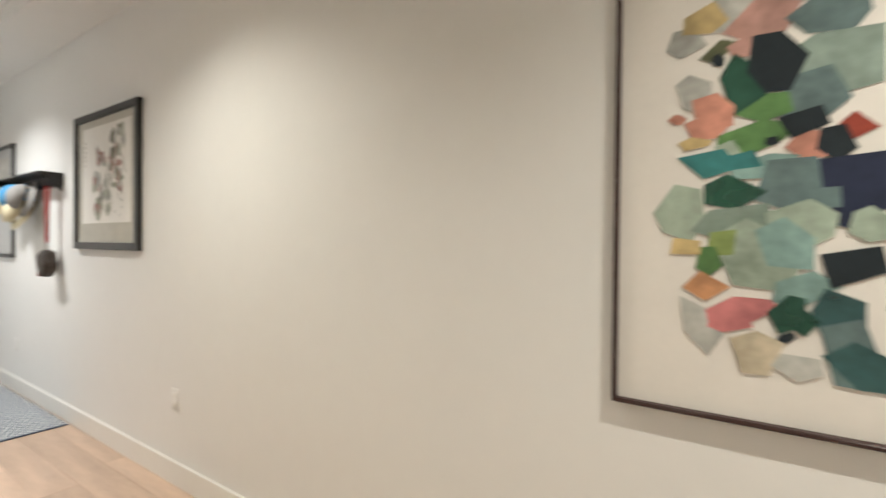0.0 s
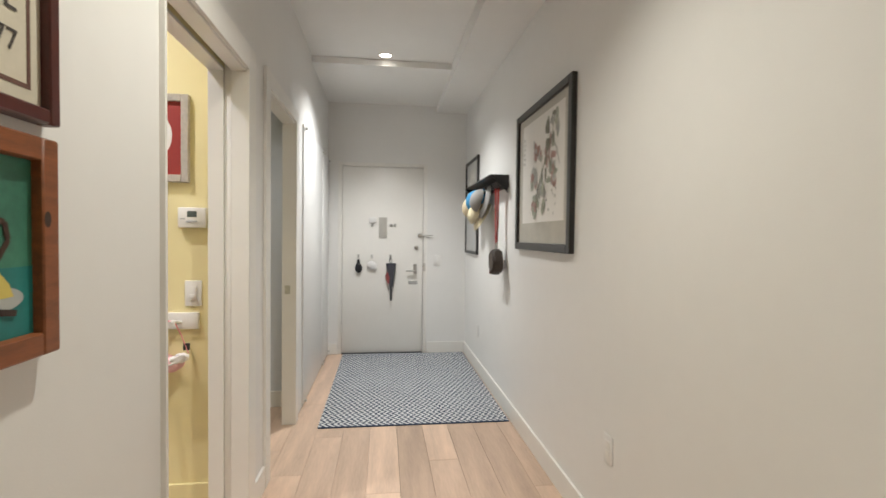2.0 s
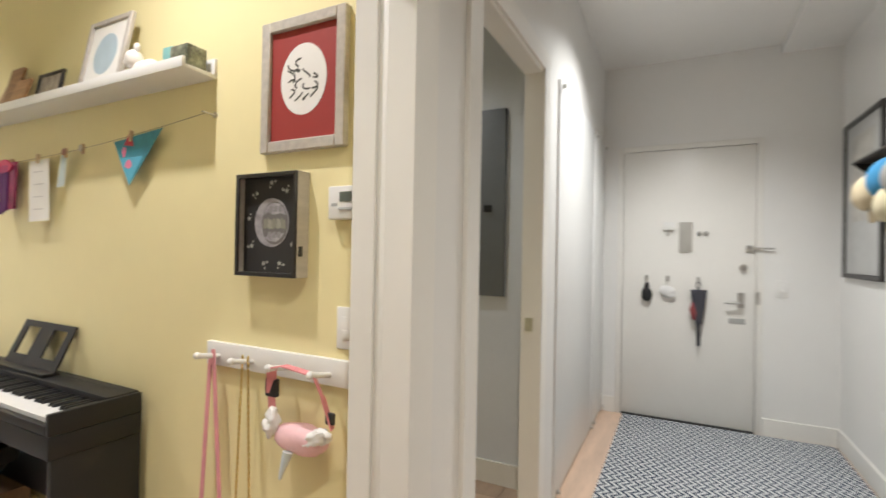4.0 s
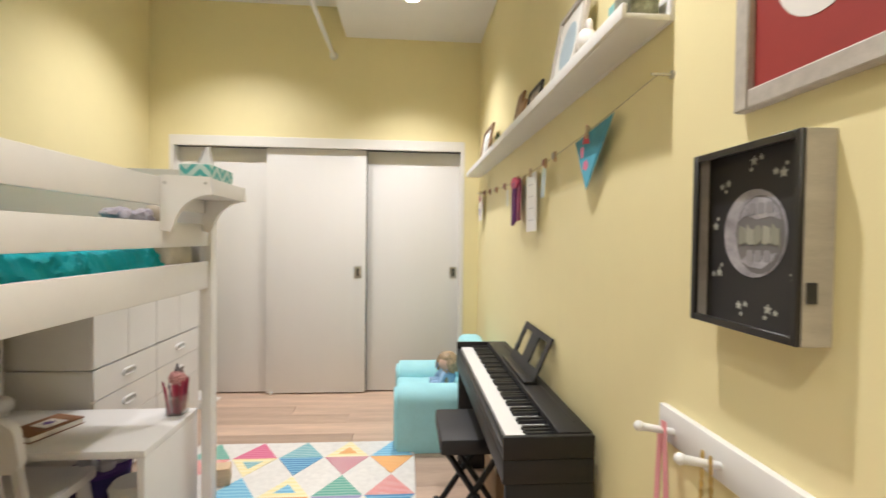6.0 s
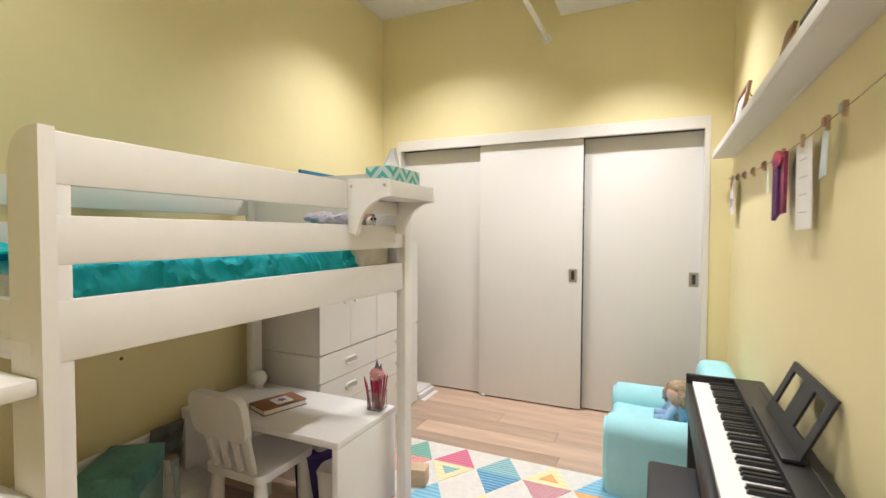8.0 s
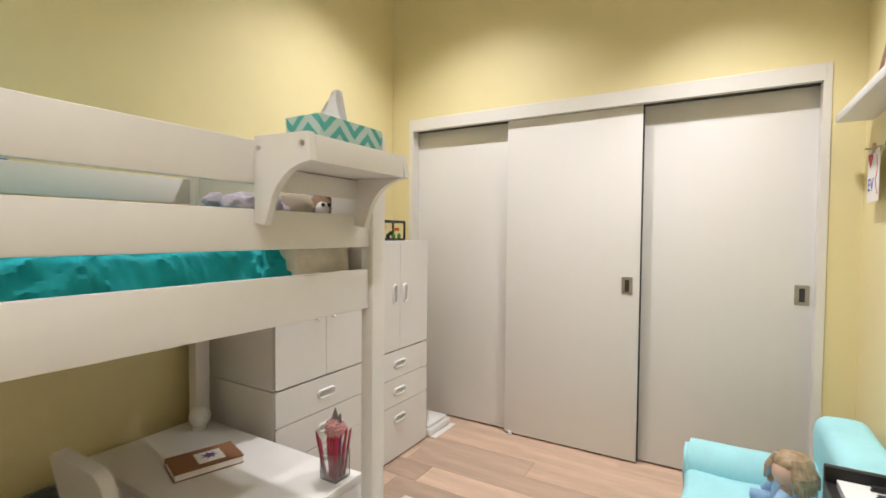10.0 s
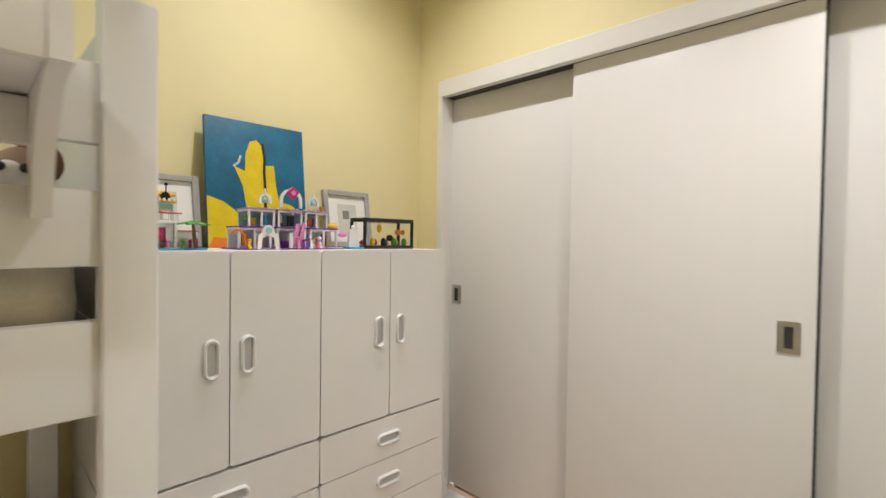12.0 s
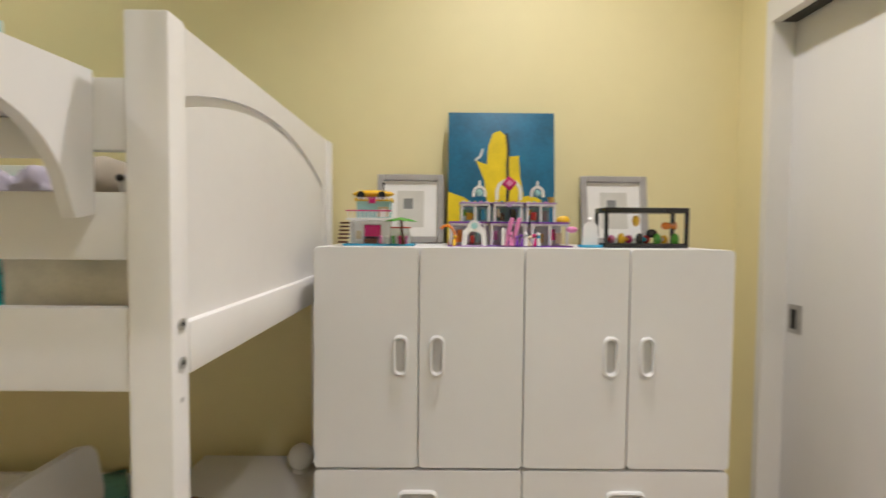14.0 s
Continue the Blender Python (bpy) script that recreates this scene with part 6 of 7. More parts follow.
bm = ball(ball(bmesh.new(), (DF + 0.025, 0.29, 1.00), 0.02, 0.055, 0.04), (DF + 0.022, 0.31, 0.97), 0.018, 0.04, 0.03)
solid("white_mask", lumpy(bm, 0.006, 20), plain("white cloth", (0.72, 0.71, 0.70), 0.9), "folded white cloth mask hanging on the entrance door", "face mask", (DF + 0.025, 0.29, 1.06))
umb = thing("umbrella", "folded dark umbrella hanging on the entrance door", "umbrella", (DF + 0.03, 0.50, 1.05))
part("canopy", lumpy(rod(bmesh.new(), (DF + 0.04, 0.505, 0.76), (DF + 0.04, 0.50, 1.02), 0.025, 0.058, 14), 0.012, 18), plain("charcoal cloth", (0.06, 0.06, 0.075), 0.8), umb)
part("canopy_panel", lumpy(ball(bmesh.new(), (DF + 0.05, 0.475, 0.87), 0.02, 0.03, 0.08), 0.006, 20), plain("dusty red cloth", (0.28, 0.06, 0.06), 0.8), umb)
part("shaft", rod(bmesh.new(), (DF + 0.04, 0.505, 0.60), (DF + 0.04, 0.502, 0.78), 0.012, 0.016, 10), plain("dark grey shaft", (0.05, 0.05, 0.055)), umb)
part("loop", sweep(bmesh.new(), [(DF + 0.03, 0.50 + 0.015 * math.cos(k), 1.05 + 0.03 * math.sin(k)) for k in range(7)], 0.003, 6), plain("charcoal cloth", (0.06, 0.06, 0.075), 0.8), umb)
rocker("light_switch", "white rocker light switch beside the entrance door", Matrix.Translation((D, 1.02, 1.05)) @ ON_WEST)


def outlet(m):
    o = thing("wall_outlet", "white electrical outlet plate low on the wall", "outlet", m.translation, "wall plates")
    part("plate", moved(box(bmesh.new(), -0.036, 0.036, -0.058, 0.058, 0, 0.006, 0.003), m), M_LAMINATE, o)
    for v in (-0.022, 0.022):
        part("socket", moved(box(bmesh.new(), -0.016, 0.016, v - 0.014, v + 0.014, 0.0062, 0.008, 0.002), m), M_TRIM, o)


outlet(Matrix.Translation((-2.64, N, 0.456)) @ ON_NORTH)
outlet(Matrix.Translation((-5.35, N, 0.40)) @ ON_NORTH)

# ---- entrance rug: woven herringbone ----
mat_e = thing("entrance_rug", "blue and white herringbone woven rug at the entrance door", "rug", (-5.05, 0.65, 0))
RUGM = material("blue herringbone weave", (0.20, 0.26, 0.34), 0.9, bump=0.4, bump_scale=200)
nt = RUGM.node_tree
tc, sp = nt.nodes.new("ShaderNodeTexCoord"), nt.nodes.new("ShaderNodeSeparateXYZ")
nt.links.new(tc.outputs["Object"], sp.inputs[0])
pp, ad, mu, fr, gt = [nt.nodes.new("ShaderNodeMath") for _ in range(5)]
pp.operation, mu.operation, fr.operation, gt.operation = "PINGPONG", "MULTIPLY", "FRACT", "GREATER_THAN"
pp.inputs[1].default_value, mu.inputs[1].default_value, gt.inputs[1].default_value = 0.040, 23.5, 0.5
nt.links.new(sp.outputs[0], pp.inputs[0])
nt.links.new(pp.outputs[0], ad.inputs[0])
nt.links.new(sp.outputs[1], ad.inputs[1])
nt.links.new(ad.outputs[0], mu.inputs[0])
nt.links.new(mu.outputs[0], fr.inputs[0])
nt.links.new(fr.outputs[0], gt.inputs[0])
mx = nt.nodes.new("ShaderNodeMix")
mx.data_type = "RGBA"
mx.inputs[6].default_value, mx.inputs[7].default_value = (0.028, 0.042, 0.075, 1), (0.58, 0.60, 0.61, 1)
nt.links.new(gt.outputs[0], mx.inputs[0])
nt.links.new(mx.outputs[2], nt.nodes["Principled BSDF"].inputs["Base Color"])
part("rug_field", boxes((D + 0.03, -4.085, -0.02, 1.325, 0.0, 0.008), bevel=0.002), RUGM, mat_e)
part("rug_edge", boxes((-4.085, -4.075, -0.02, 1.325, 0.0, 0.009), bevel=0.002), plain("navy binding", (0.03, 0.05, 0.10), 0.9), mat_e)

# ---- glass boards on the south wall ----
M_GLASSBOARD = material("white back-painted glass", (0.76, 0.76, 0.75), 0.3, vary=0.01)
for x0, x1 in ((-5.56, -4.48), (-6.09, -5.60)):
    g = thing("glass_board", "white back-painted glass board on steel standoffs", "glass board", ((x0 + x1) / 2, L + 0.03, 1.0), "glass boards")
    part("pane", boxes((x0, x1, L + 0.0005, L + 0.012, 0.02, 2.16), bevel=0.001), M_GLASSBOARD, g)
    for x in (x0 + 0.03, x1 - 0.03):
        for z in (0.05, 2.13):
            part("standoff", rod(rod(bmesh.new(), (x, L, z), (x, L + 0.012, z), 0.008), (x, L + 0.018, z), (x, L + 0.036, z), 0.011, n=14), M_STEEL, g, "steel standoff")
# electric panel and strike in the side room
ep = thing("fuse_panel", "grey steel fuse panel with a latch on the side room wall", "fuse panel", (SX, -0.6, 1.5))
part("panel_door", boxes((SX, SX + 0.03, -0.82, -0.483, 1.03, 2.06), bevel=0.004), plain("grey steel paint", (0.14, 0.15, 0.16), 0.5), ep)
part("latch", boxes((SX + 0.03, SX + 0.045, -0.60, -0.555, 1.49, 1.53), bevel=0.003), M_BLACK, ep)
solid("strike_plate", boxes((SIDE_A + 0.014, SIDE_A + 0.017, L - 0.06, L - 0.025, 0.915, 0.975)), M_STEEL, "steel strike plate on the door jamb", "strike plate", (SIDE_A + 0.015, L - 0.04, 0.945))

# ---- pictures in the hall ----
NM = Matrix.Translation((-3.985, N, 1.248)) @ ON_NORTH
botany = picture("botanical_painting", "ink painting of red fruit and leaves in a black frame", NM, 0.955, 0.892, 0.045, 0.03, M_FRAME_BLACK, plain("beige mat board", (0.50, 0.48, 0.42)))
part("paper", flat(rect(0.12, 0.84, 0.17, 0.80), NM, 0.001, 0.0138), M_PAPER, botany)
rng = random.Random(14)
TONES = [material("wash " + n, c, 0.8, vary=0.3, scale=25) for n, c in (("sage", (0.40, 0.42, 0.34)), ("rose", (0.42, 0.27, 0.24)), ("grey", (0.50, 0.50, 0.47)), ("umber", (0.26, 0.25, 0.20)))]
layer = 0
for u, v, ru, rv, mix_ in ((0.66, 0.70, 0.10, 0.07, (0, 2, 3)), (0.60, 0.55, 0.11, 0.09, (1, 0, 1, 3)), (0.68, 0.44, 0.08, 0.08, (0, 2, 1)), (0.40, 0.60, 0.06, 0.06, (1, 2)), (0.36, 0.44, 0.06, 0.05, (1, 0, 2)), (0.38, 0.30, 0.06, 0.07, (1, 3, 0)), (0.50, 0.36, 0.05, 0.10, (2, 0))):
    for k in range(13):
        pts = blob(u + rng.gauss(0, ru * 0.5), v + rng.gauss(0, rv * 0.5), rng.uniform(0.012, 0.040), rng.uniform(0.018, 0.048), rng, 9, 0.3)
        part("brush_wash", flat(pts, NM, 0.00002, 0.0150 + 0.00004 * layer), TONES[mix_[k % len(mix_)]], botany, smooth=False)
        layer += 1
for k in range(22):
    u, v = rng.uniform(0.28, 0.74), rng.uniform(0.21, 0.40)
    part("ink_speck", flat(blob(u, v, 0.006, 0.010, rng, 6, 0.3), NM, 0.00002, 0.0150 + 0.00004 * (layer + k)), TONES[2 + k % 2], botany, smooth=False)
part("brush_line", stroke([(0.70, 0.76), (0.66, 0.64), (0.60, 0.57), (0.50, 0.46), (0.44, 0.36), (0.40, 0.22)], NM, 0.006, 0.0192), TONES[3], botany)
part("brush_line", stroke([(0.66, 0.64), (0.74, 0.56), (0.78, 0.47)], NM, 0.005, 0.0192), TONES[3], botany)
for k in range(6):
    part("ink_mark", flat(rect(0.15, 0.165, 0.70 - 0.03 * k, 0.715 - 0.03 * k), NM, 0.0004, 0.0149), TONES[3], botany, smooth=False)
MM = Matrix.Translation((-6.03, N, 1.15)) @ ON_NORTH
tall = picture("tall_picture", "tall narrow picture in a black frame near the door", MM, 0.66, 0.985, 0.03, 0.025, M_FRAME_BLACK, plain("pale grey mat", (0.46, 0.46, 0.45)))
part("print", flat(rect(0.14, 0.52, 0.35, 0.88), MM, 0.001, 0.012), material("faded print", (0.52, 0.50, 0.46), 0.6, vary=0.2, scale=9), tall)
AM = Matrix.Translation((-0.36, N, 0.905)) @ ON_NORTH
art = picture("abstract_painting", "large abstract painting of green and coral shards, dark frame", AM, 1.15, 1.45, 0.011, 0.035, material("dark red-brown frame", (0.035, 0.012, 0.010), 0.4), material("warm white canvas", (0.72, 0.68, 0.63), 0.8, vary=0.03))
SHADES = dict(black=(0.008, 0.016, 0.022), navy=(0.012, 0.018, 0.045), forest=(0.020, 0.085, 0.055), moss=(0.16, 0.17, 0.09), slate=(0.15, 0.22, 0.22), sage=(0.24, 0.31, 0.26), sagepale=(0.38, 0.46, 0.37), mistgreen=(0.28, 0.36, 0.31), leaf=(0.13, 0.27, 0.09), olive=(0.28, 0.36, 0.12),
              teal=(0.045, 0.22, 0.22), tealdeep=(0.045, 0.12, 0.12), aqua=(0.27, 0.42, 0.39), coral=(0.66, 0.30, 0.22), blush=(0.58, 0.33, 0.28), rust=(0.36, 0.06, 0.035), pink=(0.68, 0.24, 0.24), orange=(0.72, 0.36, 0.18), ochre=(0.66, 0.50, 0.24), sand=(0.66, 0.57, 0.42), mist=(0.56, 0.56, 0.52))
SHARD_RNG = random.Random(31)
SHARD_LAYERS = []


def wash(tone):
    """Watercolour that lets the layer beneath show through, pooled unevenly."""
    name = "watercolour " + tone
    if name in MATS:
        return MATS[name]
    m = material(name, SHADES[tone], 0.85, vary=0.28, scale=5)
    nt = m.node_tree
    pool, span = nt.nodes.new("ShaderNodeTexNoise"), nt.nodes.new("ShaderNodeMapRange")
    pool.inputs["Scale"].default_value = 9
    nt.links.new(nt.nodes["Texture Coordinate"].outputs["Object"], pool.inputs["Vector"])
    nt.links.new(pool.outputs[0], span.inputs[0])
    span.inputs[1].default_value, span.inputs[2].default_value, span.inputs[3].default_value, span.inputs[4].default_value = 0.3, 0.7, 0.66, 0.98
    if tone not in ("black", "navy"):
        nt.links.new(span.outputs[0], nt.nodes["Principled BSDF"].inputs["Alpha"])
    return m


def shard(tone, u, v, a, b, turn):
    """One cut-paper patch of colour: an uneven polygon of half sizes a and b, turned by some degrees."""
    SHARD_LAYERS.append(tone)
    n = SHARD_RNG.choice((4, 5, 5, 6))
    c, d = math.cos(radians(turn)), math.sin(radians(turn))
    start, line = SHARD_RNG.uniform(0, 1), []
    for k in range(n):
        q = (k + start + SHARD_RNG.uniform(-0.22, 0.22)) * math.tau / n
        r = SHARD_RNG.uniform(0.92, 1.36)
        line.append((u + r * (a * math.cos(q) * c - b * math.sin(q) * d), v + r * (a * math.cos(q) * d + b * math.sin(q) * c)))
    part("shard", flat(line, AM, 0.00002, 0.0156 + 0.00004 * len(SHARD_LAYERS)), wash(tone), art, smooth=False)


for k in range(34):
    shard(("slate", "tealdeep", "black", "sagepale", "aqua", "forest", "coral", "navy", "mistgreen")[k % 9], SHARD_RNG.uniform(0.58, 1.0), SHARD_RNG.uniform(0.2, 1.2), 0.08, 0.07, SHARD_RNG.uniform(0, 90))
for k in range(14):
    shard(("blush", "slate", "sagepale", "leaf", "black", "mist", "aqua")[k % 7], SHARD_RNG.uniform(0.26, 0.58), SHARD_RNG.uniform(0.98, 1.22), 0.07, 0.06, SHARD_RNG.uniform(0, 90))
shard("mist", 0.257, 0.936, 0.071, 0.045, 0)
shard("mist", 0.157, 0.885, 0.040, 0.030, -20)
shard("ochre", 0.190, 0.928, 0.045, 0.035, 8)
shard("blush", 0.311, 0.903, 0.068, 0.050, 20)
shard("slate", 0.427, 0.885, 0.069, 0.035, -5)
shard("mistgreen", 0.438, 0.783, 0.077, 0.070, 10)
shard("slate", 0.402, 0.726, 0.071, 0.053, -15)
shard("moss", 0.223, 0.852, 0.038, 0.019, 38)
shard("blush", 0.285, 0.853, 0.034, 0.029, -15)
shard("leaf", 0.316, 0.709, 0.052, 0.035, -12)
shard("forest", 0.273, 0.767, 0.038, 0.057, 10)
shard("black", 0.331, 0.812, 0.053, 0.064, 0)
shard("black", 0.225, 0.832, 0.013, 0.015, 10)
shard("mist", 0.182, 0.760, 0.039, 0.044, 0)
shard("coral", 0.218, 0.717, 0.045, 0.037, -25)
shard("coral", 0.204, 0.680, 0.047, 0.029, 0)
shard("coral", 0.144, 0.705, 0.019, 0.013, 0)
shard("ochre", 0.179, 0.645, 0.039, 0.015, 0)
shard("leaf", 0.299, 0.643, 0.066, 0.039, 14)
shard("sagepale", 0.251, 0.623, 0.033, 0.019, 10)
shard("coral", 0.403, 0.622, 0.051, 0.039, 10)
shard("rust", 0.468, 0.649, 0.030, 0.034, -10)
shard("black", 0.379, 0.666, 0.043, 0.032, 18)
shard("black", 0.331, 0.633, 0.013, 0.010, 0)
shard("black", 0.438, 0.620, 0.027, 0.040, 25)
shard("navy", 0.476, 0.525, 0.065, 0.074, 10)
shard("black", 0.417, 0.452, 0.027, 0.021, -20)
shard("aqua", 0.310, 0.578, 0.068, 0.028, 8)
shard("teal", 0.206, 0.597, 0.054, 0.034, -6)
shard("teal", 0.273, 0.596, 0.049, 0.019, 6)
shard("slate", 0.362, 0.546, 0.055, 0.068, 0)
shard("slate", 0.405, 0.505, 0.056, 0.027, 15)
shard("forest", 0.254, 0.523, 0.058, 0.041, 6)
shard("sagepale", 0.155, 0.479, 0.052, 0.066, 0)
shard("sage", 0.264, 0.458, 0.076, 0.041, 6)
shard("sagepale", 0.387, 0.446, 0.058, 0.054, 20)
shard("sagepale", 0.302, 0.378, 0.079, 0.076, -8)
shard("aqua", 0.360, 0.400, 0.051, 0.061, 25)
shard("olive", 0.237, 0.407, 0.036, 0.037, 10)
shard("leaf", 0.209, 0.369, 0.029, 0.033, 0)
shard("ochre", 0.158, 0.395, 0.034, 0.027, 0)
shard("orange", 0.212, 0.310, 0.043, 0.035, -8)
shard("aqua", 0.393, 0.312, 0.062, 0.033, 20)
shard("mist", 0.194, 0.219, 0.036, 0.058, 25)
shard("pink", 0.280, 0.253, 0.069, 0.029, 20)
shard("pink", 0.254, 0.238, 0.039, 0.031, 0)
shard("black", 0.479, 0.365, 0.050, 0.052, -5)
shard("sagepale", 0.495, 0.445, 0.034, 0.034, 0)
shard("tealdeep", 0.452, 0.269, 0.049, 0.048, 15)
shard("forest", 0.362, 0.256, 0.031, 0.040, -20)
shard("forest", 0.394, 0.240, 0.026, 0.026, 10)
shard("black", 0.363, 0.202, 0.020, 0.011, 25)
shard("slate", 0.472, 0.187, 0.074, 0.075, -20)
shard("tealdeep", 0.490, 0.160, 0.056, 0.039, -25)
shard("sand", 0.311, 0.162, 0.046, 0.050, 0)
shard("mist", 0.383, 0.144, 0.041, 0.028, 0)

# ---- pictures on the south wall ----
GM = Matrix.Translation((-1.322, L, 1.113)) @ ON_SOUTH
still = picture("still_life_painting", "still life of a brown jug and lemons in a wooden frame", GM, 0.43, 0.375, 0.040, 0.034, material("orange-brown pine frame", (0.24, 0.075, 0.022), 0.45, vary=0.2, scale=9, stretch=(1, 6, 6)), material("green oil paint", (0.05, 0.20, 0.13), 0.5, vary=0.25, scale=7))
part("table_paint", flat(rect(0.04, 0.39, 0.04, 0.155), GM, 0.0006, 0.0152), material("teal oil paint", (0.015, 0.17, 0.16), 0.5, vary=0.2, scale=7), still)
jx = 0.43 - 0.175
part("jug_paint", flat(arc(jx, 0.175, 0.062, 0.062, 200, 340, 10) + [(jx + 0.052, 0.205), (jx + 0.036, 0.245), (jx + 0.018, 0.262), (jx + 0.012, 0.277), (jx - 0.012, 0.277), (jx - 0.018, 0.262), (jx - 0.036, 0.245), (jx - 0.052, 0.205)], GM, 0.0006, 0.016), material("brown glaze paint", (0.075, 0.032, 0.014), 0.4, vary=0.5, scale=12), still)
part("jug_handle", stroke([(jx + 0.045, 0.235), (jx + 0.075, 0.228), (jx + 0.082, 0.20), (jx + 0.058, 0.165)], GM, 0.010, 0.0164), plain("brown shadow paint", (0.05, 0.022, 0.012)), still)
part("plate_paint", flat(ellipse(0.43 - 0.148, 0.105, 0.085, 0.024), GM, 0.0006, 0.0168), plain("grey-white paint", (0.42, 0.44, 0.42)), still)
part("lemon_paint", flat(ellipse(0.43 - 0.167, 0.138, 0.031, 0.031), GM, 0.0006, 0.0176), plain("lemon paint", (0.62, 0.50, 0.12)), still)
part("lemon_paint", flat([(0.43 - 0.142, 0.105), (0.43 - 0.085, 0.108), (0.43 - 0.095, 0.13), (0.43 - 0.115, 0.15), (0.43 - 0.135, 0.13)], GM, 0.0006, 0.0176), plain("lemon paint", (0.62, 0.50, 0.12)), still)
part("knife_paint", flat([(0.43 - 0.16, 0.10), (0.43 - 0.08, 0.085), (0.43 - 0.082, 0.075), (0.43 - 0.162, 0.088)], GM, 0.0006, 0.0184), plain("dark brown paint", (0.03, 0.015, 0.01)), still)
part("frame_knot", flat(ellipse(0.40, 0.235, 0.008, 0.014), GM, 0.0006, 0.0338), plain("dark brown paint", (0.03, 0.015, 0.01)), still)
KM = Matrix.Translation((-1.335, L, 1.515)) @ ON_SOUTH
sign = picture("lettered_sign", "cream lettered sign in a dark red wooden frame", KM, 0.43, 0.44, 0.026, 0.03, material("mahogany frame", (0.075, 0.012, 0.008), 0.35, vary=0.15, scale=8), plain("cream board", (0.60, 0.55, 0.44)))
INK = plain("brown black ink", (0.05, 0.04, 0.035))
BRN = plain("dark brown rule", (0.12, 0.055, 0.04))
for x0, x1, y0, y1 in ((0.05, 0.38, 0.052, 0.06), (0.372, 0.38, 0.06, 0.39)):
    part("rule", flat(rect(x0, x1, y0, y1), KM, 0.0006, 0.0137), BRN, sign, smooth=False)
for text, size, v in (("Keel", 0.06, 0.242), ("DOVE", 0.062, 0.170), ("7th,1977", 0.05, 0.105)):
    lettering(text, size, KM @ Matrix.Translation((0.352, v, 0.0146)), INK, sign, "RIGHT")

# ---- coat rack ----
rack = thing("coat_rack", "black steel coat rack with hooks on the hall wall", "coat rack", (-4.8, N - 0.07, 1.79))
part("rack_shelf", boxes((-5.38, -4.27, N - 0.145, N, 1.788, 1.796), bevel=0.001), M_FRAME_BLACK, rack)
part("rack_back", boxes((-5.38, -4.27, N - 0.006, N, 1.70, 1.788)), M_FRAME_BLACK, rack)
for k in range(6):
    x = -5.30 + 0.2 * k
    part("rack_hook", sweep(bmesh.new(), [(x, N - 0.006, 1.72), (x, N - 0.05, 1.705), (x, N - 0.075, 1.72), (x, N - 0.085, 1.745)], 0.005, 8), M_FRAME_BLACK, rack)
for x in (-5.375, -4.275):
    part("rack_bracket", slab(bmesh.new(), [(N - 0.145, 1.788), (N - 0.006, 1.788), (N - 0.006, 1.66)], "x", x - 0.004, x + 0.004), M_FRAME_BLACK, rack)


def cap(x, z, colour, brim, tilt):
    """A cap or sun hat hung by its crown."""
    h = thing("hat", "hat hanging from the coat rack", "hat", (x, N - 0.10, z), "hats on the rack")
    m = Matrix.Translation((x, N - 0.13, z)) @ Matrix.Rotation(radians(tilt), 4, "X")
    bm = ball(bmesh.new(), (0, 0, 0), 0.10, 0.10, 0.085, 20, 12)
    bmesh.ops.delete(bm, geom=[v for v in bm.verts if v.co.z < -0.02], context="VERTS")
    part("crown", moved(bm, m), plain("hat " + colour[0], colour[1], 0.9), h)
    bm = bmesh.new()
    rings = [[bm.verts.new((r * math.cos(k * math.tau / 24), r * math.sin(k * math.tau / 24), zz)) for k in range(24)] for r, zz in ((0.095, -0.018), (0.095 + brim, -0.045), (0.094 + brim, -0.051), (0.093, -0.024))]
    for a, b in zip(rings, rings[1:]):
        for k in range(24):
            bm.faces.new((a[k], a[(k + 1) % 24], b[(k + 1) % 24], b[k]))
    part("brim", moved(bm, m), plain("hat " + colour[0], colour[1], 0.9), h)


cap(-5.10, 1.60, ("straw", (0.58, 0.48, 0.32)), 0.05, 70)
cap(-4.90, 1.64, ("blue", (0.04, 0.22, 0.42)), 0.03, 80)
cap(-4.72, 1.63, ("grey", (0.28, 0.27, 0.26)), 0.05, 75)
cap(-4.80, 1.52, ("cream", (0.60, 0.53, 0.36)), 0.04, 60)
leash = thing("dog_leash", "red woven leash hanging from the coat rack", "leash", (-4.36, N - 0.08, 1.5))
for dx, dy in ((-0.02, 0.0), (0.02, 0.012)):
    part("strap", moved(boxes((-0.016, 0.016, -0.0015, 0.0015, -0.42, 0.0)), Matrix.Translation((-4.36 + dx, N - 0.075 + dy, 1.70)) @ Matrix.Rotation(radians(3 if dx > 0 else -3), 4, "Y")), plain("red webbing", (0.36, 0.035, 0.03), 0.85), leash)
part("clasp", rod(rod(bmesh.new(), (-4.37, N - 0.07, 1.30), (-4.37, N - 0.07, 1.22), 0.008), (-4.33, N - 0.07, 1.29), (-4.33, N - 0.07, 1.20), 0.006), M_STEEL, leash)
sack = thing("leather_pouch", "dark brown leather pouch hanging beneath the leash", "pouch", (-4.33, N - 0.07, 1.15))
bm = slab(bmesh.new(), [(-4.44, 1.19), (-4.37, 1.235), (-4.30, 1.235), (-4.25, 1.13), (-4.27, 1.08), (-4.34, 1.03), (-4.42, 1.09)], "y", N - 0.115, N - 0.035)
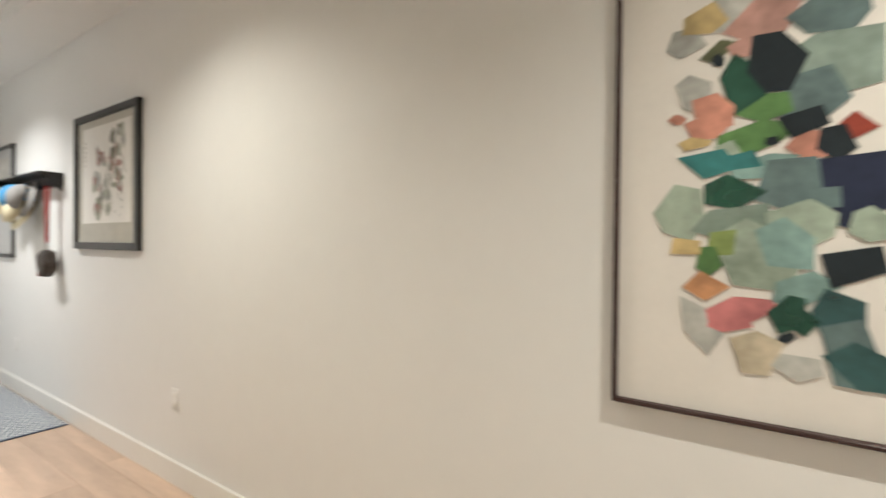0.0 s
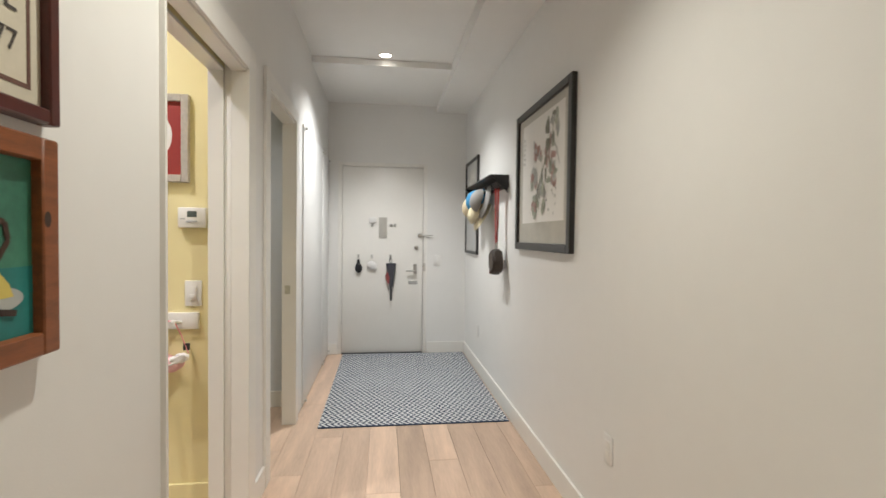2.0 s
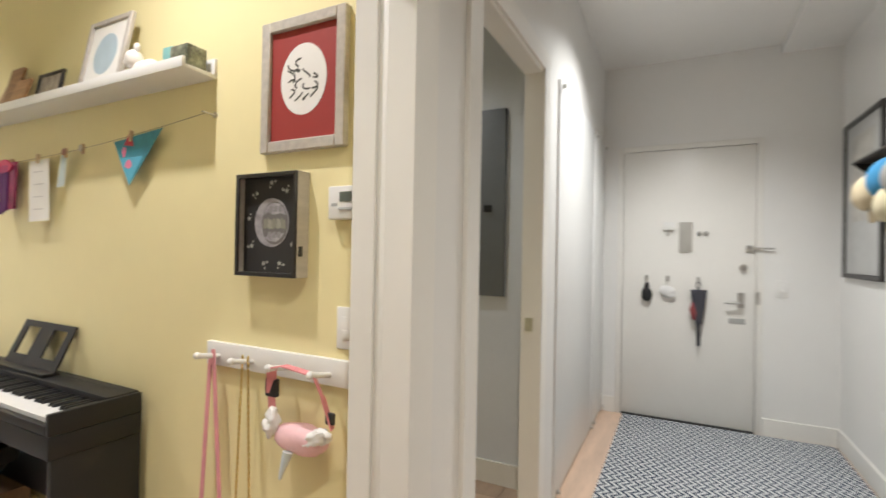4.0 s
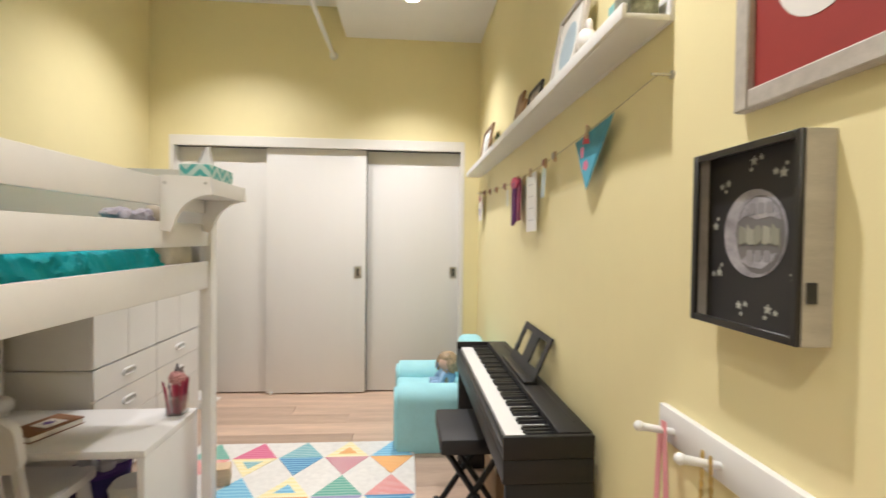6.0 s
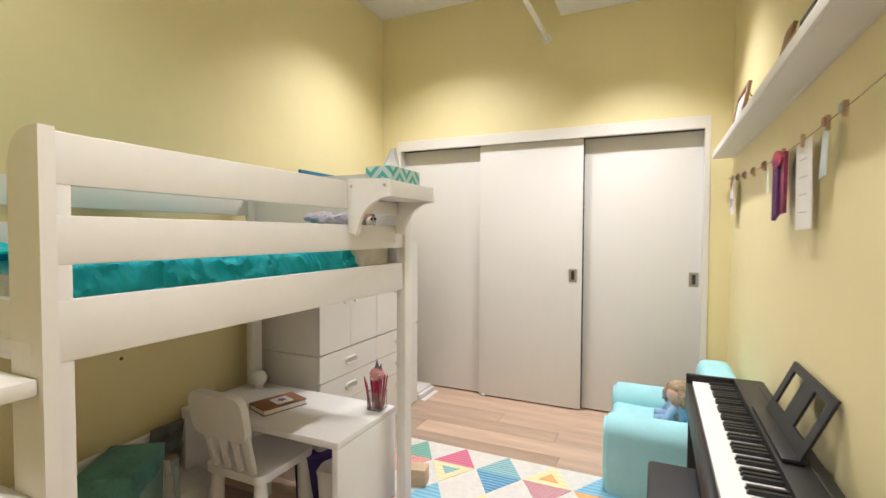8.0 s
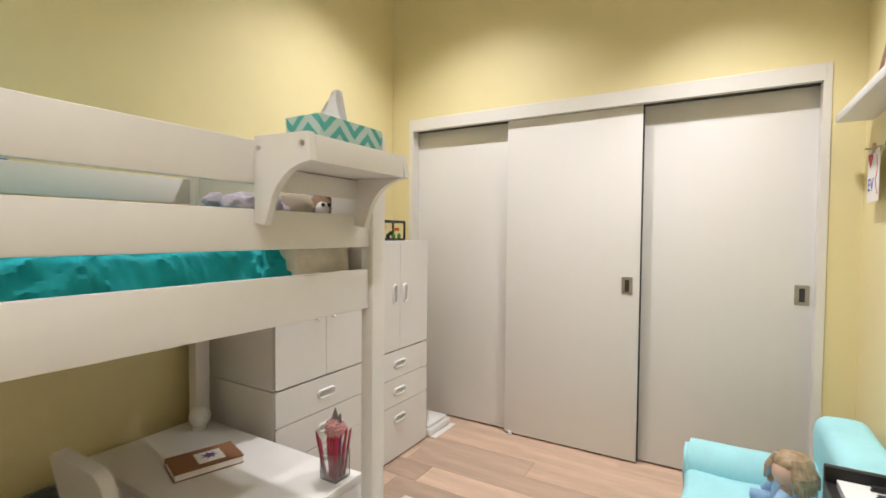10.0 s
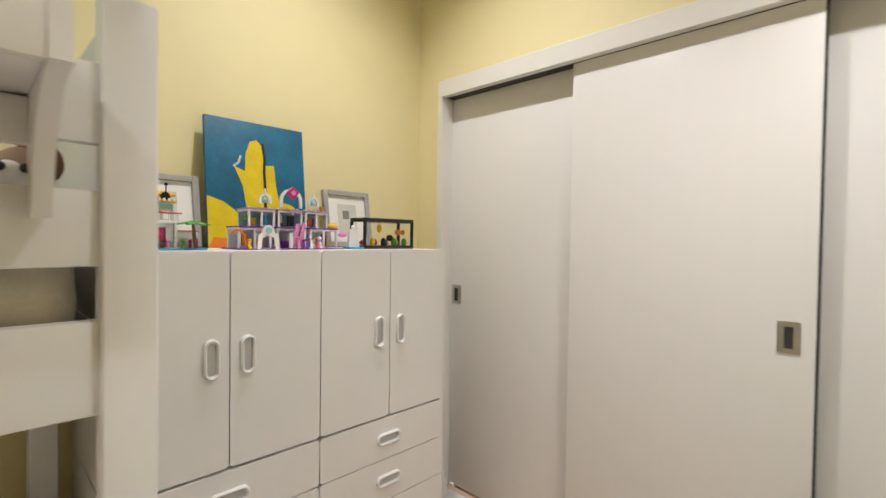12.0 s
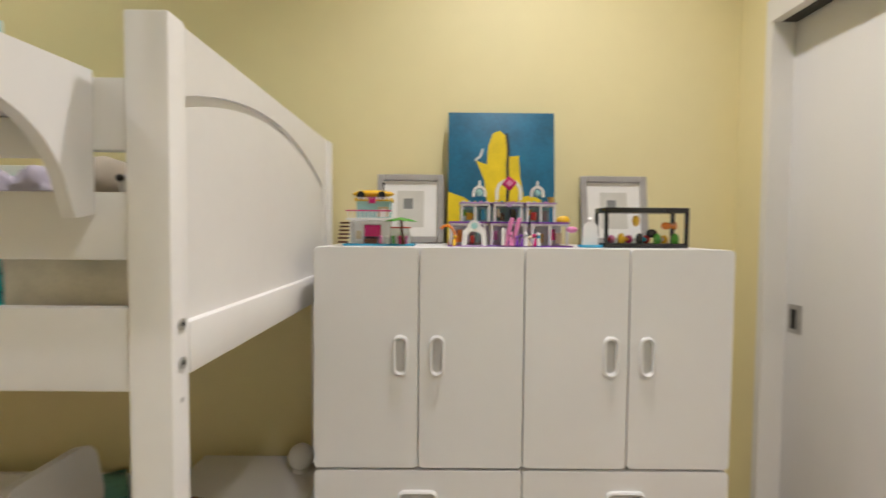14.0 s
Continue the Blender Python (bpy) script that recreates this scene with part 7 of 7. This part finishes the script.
bmesh.ops.bevel(bm, geom=bm.edges[:], offset=0.015, segments=3, affect="EDGES")
part("pouch_body", lumpy(bm, 0.006, 12), plain("dark brown leather", (0.05, 0.036, 0.028), 0.6), sack)
part("pouch_tassel", rod(bmesh.new(), (-4.42, N - 0.09, 1.16), (-4.43, N - 0.09, 1.04), 0.008, 0.018, 8), plain("red brown cloth", (0.16, 0.045, 0.035), 0.9), sack)

# ---- downlights ----
# The last one, in the side room, is an assumed fixture out of view.
for x, y, z in ROOM_LAMPS + HALL_LAMPS + [UNSEEN_SIDE_LAMP]:
    d = thing("downlight", "round white recessed ceiling downlight", "downlight", (x, y, z), "recessed downlights")
    bm = bmesh.new()
    ring = [[bm.verts.new((x + r * math.cos(k * math.tau / 24), y + r * math.sin(k * math.tau / 24), z + h)) for k in range(24)] for r, h in ((0.062, 0.0), (0.060, -0.006), (0.047, -0.006), (0.045, 0.0))]
    for a, b in zip(ring, ring[1:]):
        for k in range(24):
            bm.faces.new((a[k], a[(k + 1) % 24], b[(k + 1) % 24], b[k]))
    part("ring", bm, M_TRIM, d)
    part("diffuser", rod(bmesh.new(), (x, y, z - 0.003), (x, y, z - 0.001), 0.045, n=24), M_LAMP, d, "glowing lamp disc")

# ---- floor planks ----
def planks(x0, x1, y0, y1, seed):
    rng = random.Random(seed)
    made = {}
    y = y0
    while y < y1 - 0.005:
        w = min(0.178, y1 - y)
        x = x0 - rng.uniform(0, 1.4)
        while x < x1:
            length = rng.choice((1.1, 1.5, 1.9))
            a, b = max(x, x0), min(x + length, x1)
            if b - a > 0.02:
                key = (round(b - a, 3), round(w, 3))
                if key not in made:
                    bm = box(bmesh.new(), 0.0007, b - a - 0.0007, 0.0006, w - 0.0006, -0.012, 0.0, 0.0012, 1)
                    made[key] = mesh_of("plank", bm, M_OAK)
                p = new("plank", made[key])
                p.parent, p.location = floor, (a, y, 0)
            x += length
        y += w


planks(D, EAST, L, N, 3)
planks(SX, OPEN_B + 0.3, L - 0.155, L, 4)
planks(W, E, C - 0.1, L - 0.155, 5)
planks(SX, W - 0.12, SY, L - 0.155, 6)
